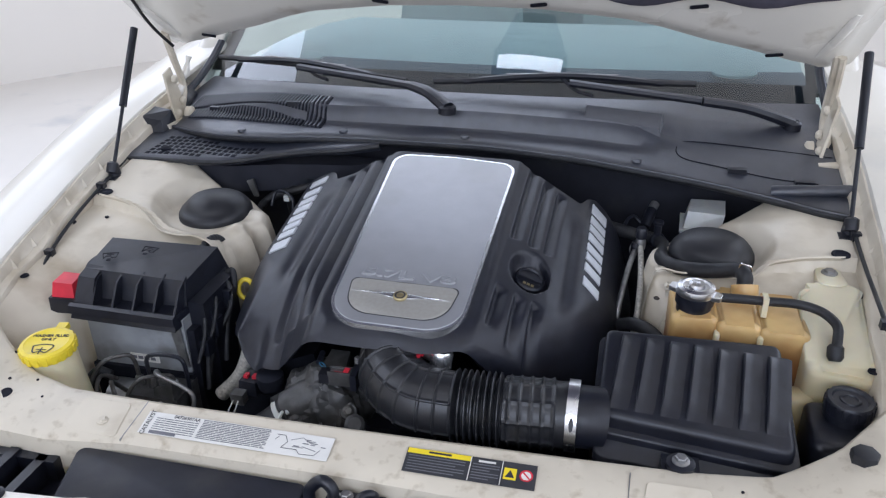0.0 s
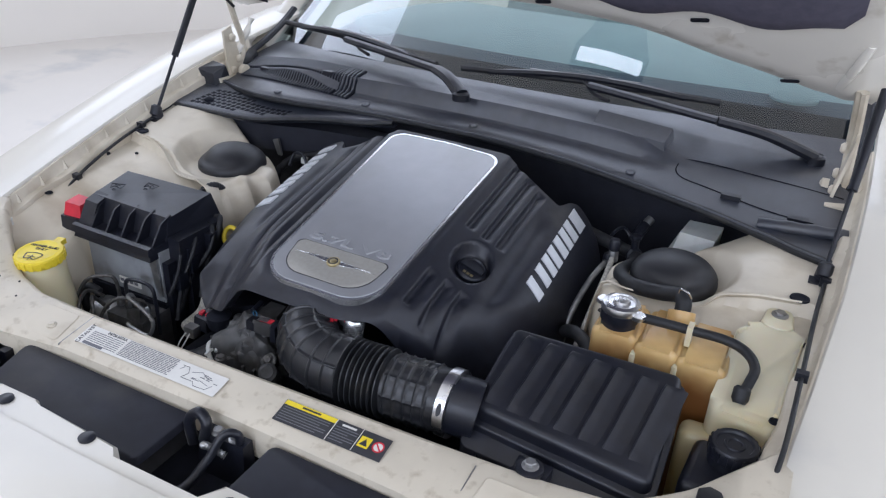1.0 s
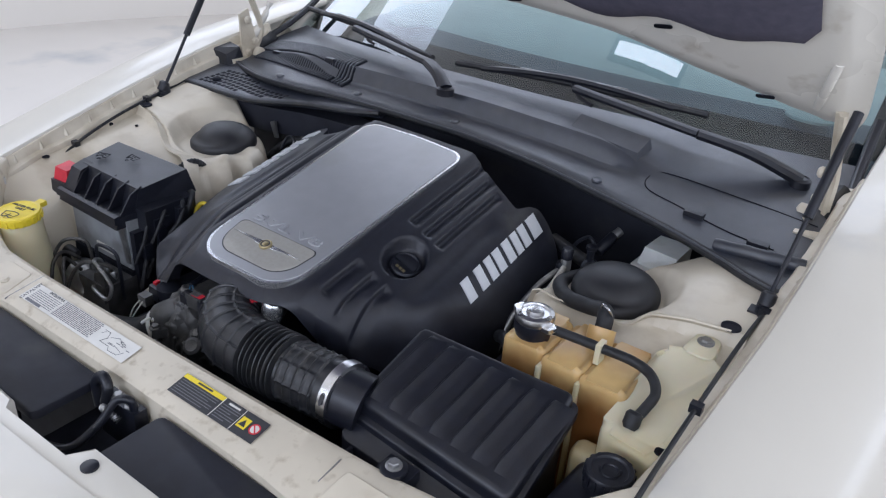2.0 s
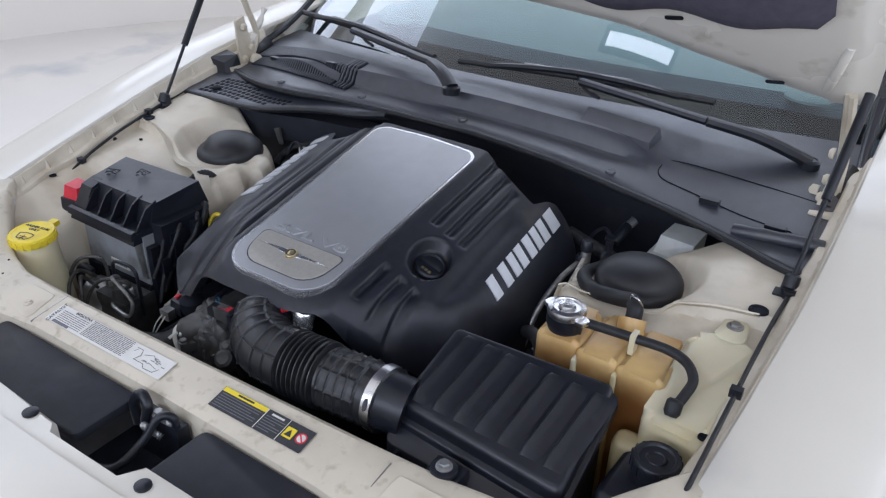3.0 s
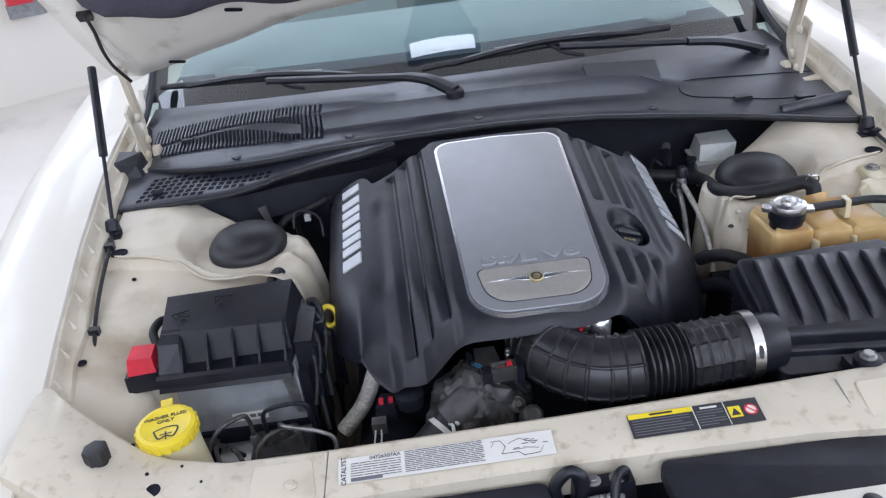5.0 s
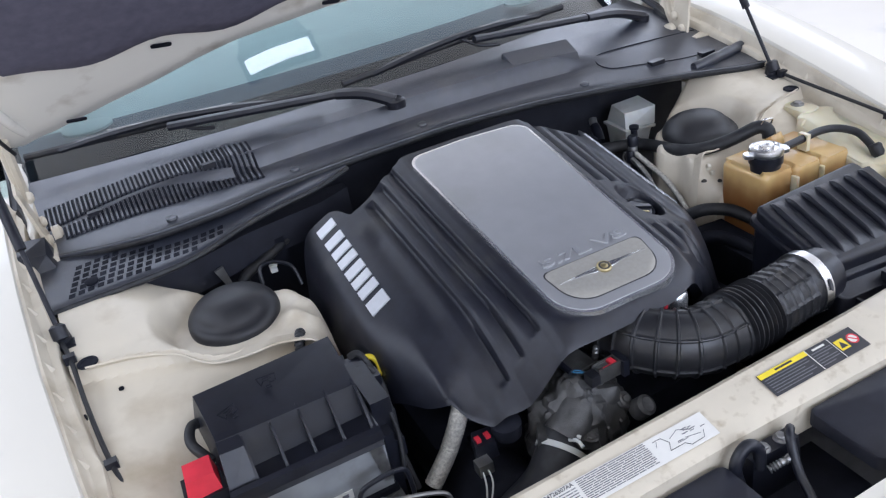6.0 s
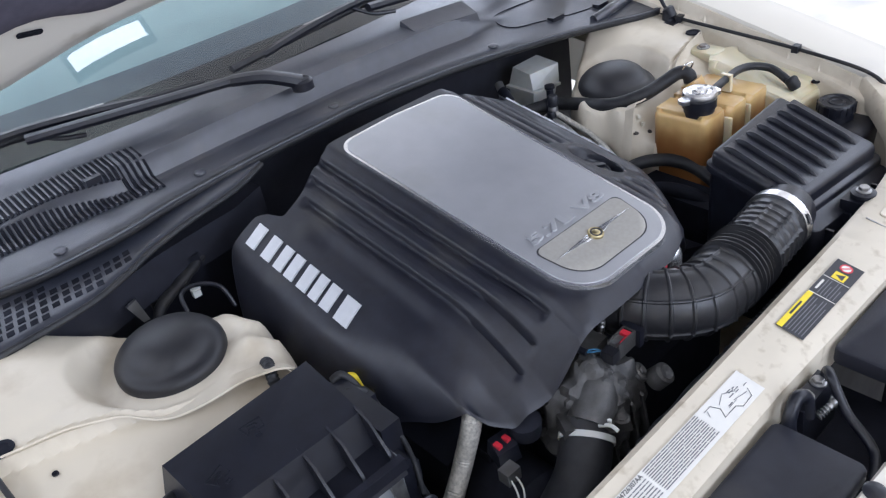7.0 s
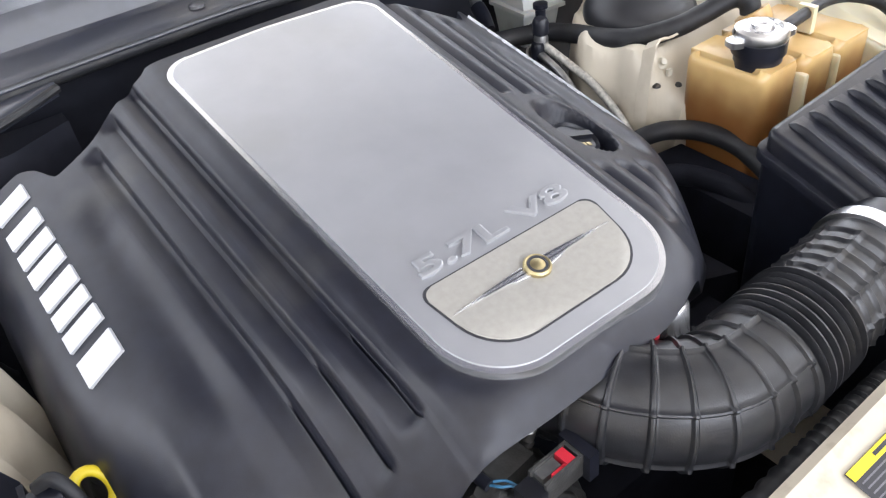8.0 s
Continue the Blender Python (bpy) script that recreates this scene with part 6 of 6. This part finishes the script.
throttle = thing("throttle_body", (0.07, 0.05, 0.80), "silver throttle body sensor with a red tab", "throttle body")
END = Matrix.Translation((0.086, 0.004, 0.835)) @ look((0, 0, 0), (-0.10, -0.20, -1.0))
part("tube_end", lathe([(0.0125, 0.0), (0.0130, 0.020), (0.0162, 0.024), (0.0168, 0.034), (0.0160, 0.036), (0.0160, 0.038), (0.0168, 0.040), (0.0168, 0.054), (0.0150, 0.057), (0, 0.057)], END, 28), M_EDGE, throttle, "bright metal tube end")
part("tube_arm", tube([END @ Vector((0, 0, 0.045)), (0.070, 0.022, 0.878), (0.055, 0.040, 0.874)], 0.011, 16), M_STEEL, throttle)
part("red_tab", joined(block(0.053, 0.066, 0.002, 0.012, 0.884, 0.8895, 0.0015), block(0.057, 0.062, -0.003, 0.016, 0.884, 0.889, 0.001)), M_RED, throttle, "small red tab")
part("bore", lathe([(0.052, 0), (0.052, 0.05), (0.04, 0.055)], Matrix.Translation((0.006, 0.12, 0.858)) @ pose(0, 0, 0, 90, 0, 0), 30), M_ALU, throttle)
part("nipple", lathe([(0.008, 0), (0.008, 0.012), (0.005, 0.015), (0, 0.015)], Matrix.Translation((-0.028, 0.03, 0.876)) @ pose(0, 0, 0, 70, 0, 0), 16), M_STEEL, throttle)

dip = thing("dipstick", (-0.31, 0.21, 0.72), "yellow ring-pull engine dipstick", "dipstick")
ring = [Vector((0.013 * math.cos(a), 0, 0.017 * math.sin(a))) for a in span(0, 2 * math.pi, 24)]
DM = Matrix.Translation((-0.322, 0.207, 0.838)) @ pose(0, 0, 0, -35, 0, 25)
bm = tube(ring, 0.0045, 10, straight=True)
bm.transform(DM)
part("ring", bm, M_YELLOW, dip, "yellow ring handle")
part("stick", tube([DM @ Vector((0, 0, -0.017)), DM @ Vector((0, 0.01, -0.05)), (-0.315, 0.20, 0.70)], 0.004, 10), M_BLACK, dip)

for k, run in enumerate((
    [(0.370, 0.452, 0.878), (0.373, 0.405, 0.862), (0.374, 0.357, 0.844), (0.372, 0.302, 0.806), (0.366, 0.26, 0.76)],
    [(0.362, 0.450, 0.868), (0.351, 0.390, 0.855), (0.340, 0.330, 0.814), (0.338, 0.290, 0.76)],
)):
    t = thing("coolant_pipe", run[-1], "grey metal pipe beside the engine cover", "pipe", "pipes beside the cover")
    part("pipe", tube(run, 0.0054, 12), M_FOIL if k == 0 else M_STEEL, t)
    part("ferrule", lathe([(0.0085, -0.010), (0.0095, -0.008), (0.0095, 0.008), (0.0075, 0.014), (0, 0.014)], Matrix.Translation(run[0]), 16), M_STEEL if k == 0 else M_BLACK, t)
    if k == 0:
        part("valve_cap", lathe([(0.0085, 0.012), (0.0105, 0.014), (0.0105, 0.030), (0.008, 0.034), (0, 0.034)], Matrix.Translation(run[0]), 18), M_BLACK, t, "black valve cap")
        part("hook", tube([(0.366, 0.447, 0.872), (0.357, 0.462, 0.874), (0.352, 0.458, 0.862), (0.358, 0.446, 0.852)], 0.0016, 8), M_STEEL, t)

heater = thing("heater_hose", (0.45, 0.33, 0.88), "black rubber heater hose round the strut cap", "hose")
part("hose", tube([(0.300, 0.535, 0.872), (0.350, 0.515, 0.870), (0.400, 0.487, 0.872), (0.412, 0.440, 0.880), (0.405, 0.370, 0.895), (0.420, 0.335, 0.900), (0.450, 0.305, 0.910), (0.490, 0.293, 0.918), (0.520, 0.277, 0.931), (0.529, 0.262, 0.928), (0.530, 0.257, 0.915)], 0.0125, 16, 8), M_RUBBER, heater)
part("spring_clip", tube([(0.519, 0.268, 0.938), (0.521, 0.262, 0.950), (0.533, 0.256, 0.950), (0.538, 0.262, 0.938), (0.532, 0.268, 0.932)], 0.0018, 8), M_CHROME, heater, "bright spring clip")

res = thing("brake_reservoir", (0.49, 0.58, 0.78), "pale grey translucent brake fluid reservoir under the cowl", "reservoir")
part("lower_body", hexa([(0.438, 0.575, 0.80), (0.502, 0.565, 0.80), (0.510, 0.640, 0.80), (0.445, 0.648, 0.80)], [(0.432, 0.568, 0.866), (0.512, 0.556, 0.866), (0.520, 0.645, 0.866), (0.438, 0.655, 0.866)], 0.016, 4), M_RES, res)
part("upper_body", hexa([(0.440, 0.575, 0.868), (0.528, 0.560, 0.868), (0.538, 0.650, 0.868), (0.448, 0.662, 0.868)], [(0.448, 0.588, 0.908), (0.536, 0.566, 0.914), (0.542, 0.640, 0.920), (0.458, 0.652, 0.914)], 0.014, 4), M_RES, res)
part("rim", hexa([(0.430, 0.564, 0.862), (0.522, 0.550, 0.862), (0.532, 0.652, 0.862), (0.436, 0.664, 0.862)], [(0.430, 0.564, 0.869), (0.522, 0.550, 0.869), (0.532, 0.652, 0.869), (0.436, 0.664, 0.869)], 0.0025), M_RES, res)
for ob in res.children:
    ob.data.transform(Matrix.Translation((0.485, 0.60, 0.86)) @ Matrix.Diagonal((0.78, 0.85, 0.82, 1)) @ Matrix.Translation((-0.48, -0.60, -0.868)))
part("tee", joined(lathe([(0.014, -0.012), (0.015, -0.01), (0.015, 0.01), (0.014, 0.012)], Matrix.Translation((0.400, 0.487, 0.872)) @ pose(0, 0, 0, 70, 0, 20), 18), lathe([(0.007, 0), (0.007, 0.028), (0.010, 0.030), (0.010, 0.036), (0, 0.038)], Matrix.Translation((0.400, 0.484, 0.878)), 14)), M_BLACK, heater, "black hose tee")
harness = thing("wiring_connector", (-0.36, 0.62, 0.80), "grey wiring connector with a bare pin on the engine loom", "connector")
part("body", tube([(-0.332, 0.62, 0.903), (-0.300, 0.62, 0.909), (-0.268, 0.62, 0.913)], 0.0105, 14, 8, lambda s, a, l: 1.0 if s < 0.02 or s > 0.026 else 0.85), M_STEEL, harness)
part("collar", lathe([(0.008, -0.006), (0.0125, -0.005), (0.0125, 0.005), (0.008, 0.006)], Matrix.Translation((-0.330, 0.62, 0.903)) @ pose(0, 0, 0, 0, 80, 0), 16), M_BLACK, harness)
part("pin", tube([(-0.332, 0.619, 0.903), (-0.362, 0.618, 0.893)], 0.004, 10), M_CHROME, harness, "bright bare pin")
part("red_seal", block(-0.284, -0.276, 0.606, 0.614, 0.895, 0.902, 0.002), M_RED, harness, "small red seal")
part("loom", tube([(-0.360, 0.618, 0.894), (-0.395, 0.616, 0.882), (-0.412, 0.612, 0.84), (-0.40, 0.615, 0.76), (-0.36, 0.62, 0.66)], 0.006, 10, 20, lambda s, a, l: 1 + 0.1 * math.sin(s * 1500)), M_RUBBER, harness)
part("tail", tube([(-0.270, 0.62, 0.913), (-0.25, 0.615, 0.90), (-0.235, 0.60, 0.85), (-0.24, 0.59, 0.76)], 0.005, 10), M_RUBBER, harness)
valve = thing("purge_valve", (0.40, 0.50, 0.88), "small black valve on a bracket behind the strut cap", "valve")
part("body", tube([(0.378, 0.57, 0.86), (0.386, 0.59, 0.874), (0.39, 0.606, 0.882)], 0.011, 14), M_BLACK, valve)
part("tip", tube([(0.39, 0.606, 0.882), (0.397, 0.62, 0.892)], 0.009, 12), M_STEEL, valve)
part("wire", tube([(0.378, 0.57, 0.86), (0.355, 0.575, 0.88), (0.34, 0.55, 0.87), (0.35, 0.52, 0.86)], 0.0035, 8), M_BLACK, valve)

for nm, pts, lab in (("release_cable", [(-0.728, 0.56, 0.975), (-0.722, 0.47, 0.957), (-0.707, 0.37, 0.944), (-0.700, 0.27, 0.922), (-0.689, 0.17, 0.892), (-0.668, 0.08, 0.855), (-0.655, 0.01, 0.835), (-0.650, -0.03, 0.80)], "black bonnet release cable along the wing"), ("release_cable", [(0.726, 0.66, 0.985), (0.722, 0.50, 0.962), (0.716, 0.40, 0.952), (0.711, 0.30, 0.944), (0.708, 0.15, 0.93), (0.705, 0.02, 0.91), (0.700, -0.03, 0.88)], "black cable along the wing flange")):
    cb = thing(nm, pts[0], lab, "cable", "wing cables")
    part("sheath", tube(pts, 0.0034, 10, 8), M_RUBBER, cb)
    for q in (pts[2], pts[4]):
        part("clip", block(q[0] - 0.008, q[0] + 0.008, q[1] - 0.006, q[1] + 0.006, q[2] - 0.006, q[2] + 0.007, 0.002), M_BLACK, cb)

earth = thing("earth_lead", (-0.37, 0.23, 0.88), "short black lead bolted to the strut tower", "cable")
part("lead", tube([(-0.412, 0.224, 0.885), (-0.410, 0.236, 0.902), (-0.402, 0.256, 0.908), (-0.398, 0.275, 0.896), (-0.398, 0.286, 0.872)], 0.0075, 12, 30, lambda s, a, l: 1 + 0.08 * math.sin(s * 1100)), M_RUBBER, earth)
part("eyelet", lathe([(0.009, 0), (0.009, 0.003), (0.005, 0.006), (0, 0.007)], Matrix.Translation((-0.398, 0.289, 0.864)) @ pose(0, 0, 0, 30, 0, 0), 14), M_STEEL, earth)

# wiring behind the engine
loom = thing("engine_loom", (-0.37, 0.52, 0.84), "black wiring loom and plugs behind the engine", "wiring")
part("loom_tube", tube([(-0.30, 0.60, 0.90), (-0.36, 0.57, 0.885), (-0.42, 0.55, 0.87), (-0.44, 0.52, 0.85), (-0.43, 0.49, 0.84)], 0.009, 12, 8, lambda s, a, l: 1 + 0.1 * math.sin(s * 900)), M_RUBBER, loom)
part("loop", tube([(-0.40, 0.50, 0.87), (-0.395, 0.515, 0.895), (-0.37, 0.51, 0.90), (-0.345, 0.49, 0.89), (-0.34, 0.47, 0.86)], 0.0035, 8), M_BLACK, loom)
part("coil_plug", joined(block(-0.375, -0.315, 0.585, 0.615, 0.905, 0.925, 0.004), block(-0.36, -0.33, 0.575, 0.60, 0.86, 0.908, 0.004)), M_BLACK, loom)
part("metal_bracket", tube([(-0.385, 0.60, 0.928), (-0.35, 0.605, 0.932), (-0.315, 0.61, 0.930)], 0.004, 8), M_STEEL, loom)
part("white_clip", joined(block(-0.378, -0.366, 0.515, 0.525, 0.876, 0.887, 0.002), lathe([(0.007, 0), (0.008, 0.003), (0.003, 0.005)], Matrix.Translation((-0.371, 0.52, 0.886)), 10)), M_WHITE, loom, "white plastic clip")
part("grey_tag", hexa([(-0.455, 0.53, 0.875), (-0.445, 0.53, 0.875), (-0.445, 0.536, 0.875), (-0.455, 0.536, 0.875)], [(-0.468, 0.53, 0.91), (-0.452, 0.53, 0.915), (-0.452, 0.536, 0.915), (-0.468, 0.536, 0.91)], 0.002), M_STEEL, loom)

shroud_loom = thing("corrugated_conduit", (0.15, -0.105, 0.78), "black corrugated wiring conduit behind the crossmember", "conduit")
part("conduit", tube([(-0.30, -0.115, 0.76), (-0.15, -0.108, 0.79), (0.05, -0.108, 0.80), (0.2, -0.106, 0.80), (0.30, -0.104, 0.79)], 0.0095, 12, 46, lambda s, a, l: 1 + 0.12 * math.sin(s * 1300)), M_RUBBER, shroud_loom)

# castings take the near-black colour in place of shade under the cover
engine = thing("engine_block", (0, 0.25, 0.45), "engine castings below the cover, coloured near-black for shade", "engine")
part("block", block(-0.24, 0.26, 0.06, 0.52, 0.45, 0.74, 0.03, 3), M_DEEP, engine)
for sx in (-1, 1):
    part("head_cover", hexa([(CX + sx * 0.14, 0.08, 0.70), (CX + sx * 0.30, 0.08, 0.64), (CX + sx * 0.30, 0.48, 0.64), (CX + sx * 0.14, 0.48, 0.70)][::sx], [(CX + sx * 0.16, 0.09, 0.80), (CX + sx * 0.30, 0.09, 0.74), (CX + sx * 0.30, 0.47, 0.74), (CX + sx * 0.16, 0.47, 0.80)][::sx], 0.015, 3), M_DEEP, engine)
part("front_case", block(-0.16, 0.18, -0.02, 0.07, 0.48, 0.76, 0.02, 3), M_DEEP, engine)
# added dark block that darkens the gap beside the coolant bottle
part("dark_filler", hexa([(0.35, 0.08, 0.55), (0.412, 0.10, 0.55), (0.412, 0.26, 0.55), (0.35, 0.28, 0.55)], [(0.36, 0.09, 0.775), (0.410, 0.11, 0.785), (0.410, 0.25, 0.79), (0.36, 0.27, 0.78)], 0.01), M_DEEP, engine)
alt = thing("alternator", (-0.26, 0.02, 0.60), "finned alternator under the hoses, coloured near-black for shade", "alternator")
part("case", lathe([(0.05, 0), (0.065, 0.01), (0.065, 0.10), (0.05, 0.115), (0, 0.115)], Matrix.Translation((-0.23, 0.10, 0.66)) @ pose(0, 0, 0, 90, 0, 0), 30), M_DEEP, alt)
part("pulley", lathe([(0.03, 0), (0.03, 0.02), (0.02, 0.022), (0, 0.022)], Matrix.Translation((-0.23, -0.015, 0.66)) @ pose(0, 0, 0, 90, 0, 0), 24), M_STEEL, alt)
fan = thing("fan_shroud", (0.0, -0.12, 0.5), "black plastic radiator fan shroud", "fan shroud")
part("shroud", block(-0.36, 0.40, -0.142, -0.112, 0.45, 0.775, 0.008), M_BLACK, fan)

# bonnet catch
catch = thing("bonnet_catch", (0.03, -0.22, 0.75), "black metal bonnet catch with its lever", "bonnet catch")
part("plate", hexa([(-0.01, -0.235, 0.74), (0.075, -0.235, 0.74), (0.075, -0.21, 0.74), (-0.01, -0.21, 0.74)], [(-0.005, -0.228, 0.812), (0.07, -0.228, 0.812), (0.07, -0.208, 0.812), (-0.005, -0.208, 0.812)], 0.004), M_BLACK, catch)
part("claw", tube([(-0.022, -0.225, 0.78), (-0.028, -0.222, 0.815), (-0.010, -0.220, 0.835), (0.006, -0.224, 0.825), (0.004, -0.23, 0.80)], 0.008, 10), M_BLACK, catch)
part("lever", tube([(0.055, -0.222, 0.79), (0.060, -0.222, 0.825), (0.045, -0.235, 0.83), (0.035, -0.26, 0.80), (0.02, -0.30, 0.775), (-0.03, -0.318, 0.77)], 0.006, 10), M_BLACK, catch)
part("striker_spring", tube([(0.01, -0.238, 0.80), (0.03, -0.245, 0.81), (0.05, -0.24, 0.80)], 0.006, 10, 14, lambda s, a, l: 0.75 + 0.25 * math.sin(s * 1500)), M_STEEL, catch)
part("bolt", bolt(0.02, -0.218, 0.812, 0.007, 0.007), M_STEEL, catch)
part("bolt", bolt(0.05, -0.218, 0.812, 0.007, 0.007), M_STEEL, catch)

# holes in the wing flanges
for sx in (-1, 1):
    for y, r in ((-0.03, 0.012), (0.06, 0.009), (0.15, 0.006), (0.27, 0.005)):
        x = sx * (fender_x(y) - 0.0325)
        bm = lathe([(r, 0), (r, 0.0012), (0, 0.0012)], Matrix.Translation((x, y, fender_z(y) - 0.048)) @ pose(0, 0, 0, 0, -74 * sx, 0), 16)
        part("flange_hole", bm, M_DEEP, car)

# black hose and clamps between the cover and the coolant bottle
byp = thing("bypass_hose", (0.39, 0.23, 0.80), "black rubber hose low beside the coolant bottle", "hose")
part("hose", tube([(0.345, 0.285, 0.80), (0.365, 0.262, 0.818), (0.385, 0.245, 0.822), (0.405, 0.215, 0.822), (0.418, 0.175, 0.812), (0.42, 0.13, 0.79)], 0.0115, 16, 8), M_RUBBER, byp)
part("clip", tube([(0.362, 0.205, 0.79), (0.372, 0.185, 0.792), (0.378, 0.165, 0.788)], 0.005, 10), M_STEEL, byp, "dull metal clip")
part("lower_hose", tube([(0.33, 0.24, 0.77), (0.36, 0.215, 0.785), (0.38, 0.16, 0.782), (0.385, 0.11, 0.76)], 0.013, 14, 8), M_DEEP, byp)
stud = thing("tower_stud", (0.455, 0.262, 0.86), "threaded stud with a pale nut on the strut tower", "stud")
sz = tower_z(0.455, 0.262, 1)
part("thread", lathe([(0.0035, -0.004), (0.0035, 0.016), (0.002, 0.018)], Matrix.Translation((0.455, 0.262, sz)), 10), M_STEEL, stud)
part("nut", bolt(0.455, 0.262, sz, 0.0065, 0.007), M_WHITE, stud)

# leads hanging beside the battery
leads = thing("battery_leads", (-0.345, 0.15, 0.72), "tangle of black leads and plugs beside the battery", "wiring")
for k, pts in enumerate(([(-0.352, 0.205, 0.872), (-0.338, 0.20, 0.875), (-0.330, 0.18, 0.85), (-0.335, 0.15, 0.80), (-0.33, 0.12, 0.74)], [(-0.350, 0.18, 0.868), (-0.332, 0.17, 0.862), (-0.326, 0.15, 0.83), (-0.338, 0.11, 0.79), (-0.345, 0.08, 0.73)], [(-0.352, 0.14, 0.862), (-0.338, 0.13, 0.858), (-0.334, 0.11, 0.83), (-0.34, 0.085, 0.78), (-0.335, 0.06, 0.72)], [(-0.355, 0.11, 0.85), (-0.342, 0.095, 0.846), (-0.34, 0.08, 0.81), (-0.348, 0.062, 0.77)])):
    part("lead", tube(pts, 0.0055 - 0.0006 * k, 10, 8), M_RUBBER, leads)
for px, py, pz in ((-0.333, 0.165, 0.845), (-0.337, 0.118, 0.815), (-0.342, 0.088, 0.79)):
    part("lead_plug", block(px - 0.008, px + 0.008, py - 0.011, py + 0.011, pz - 0.016, pz + 0.016, 0.003), M_BLACK, leads)
part("lead_clip", block(-0.345, -0.339, 0.098, 0.108, 0.822, 0.836, 0.001), M_STEEL, leads, "bright metal clip")
part("retainer", hexa([(-0.700, -0.005, 0.862), (-0.668, -0.015, 0.858), (-0.668, 0.0, 0.858), (-0.700, 0.01, 0.862)], [(-0.700, -0.005, 0.874), (-0.668, -0.015, 0.872), (-0.668, 0.0, 0.872), (-0.700, 0.01, 0.874)], 0.003), M_WHITE, car, "pale plastic retainer clip")

# a red and grey box far off on the booth wall
box = thing("wall_box", (-2.93, 5.47, 0.64), "small grey wall box with a red top", "wall box")
m = Matrix.Translation((-2.93, 5.47, 0.64)) @ pose(0, 0, 0, 0, 0, 34)
for nm, dims, mt in (("case", (-0.13, 0.13, -0.06, 0.02, 0.0, 0.10), M_BATT), ("lid", (-0.12, 0.06, -0.07, 0.02, 0.10, 0.19), M_RED)):
    bm = block(*dims, 0.02)
    bm.transform(m)
    part(nm, bm, mt, box, "red top" if nm == "lid" else "")
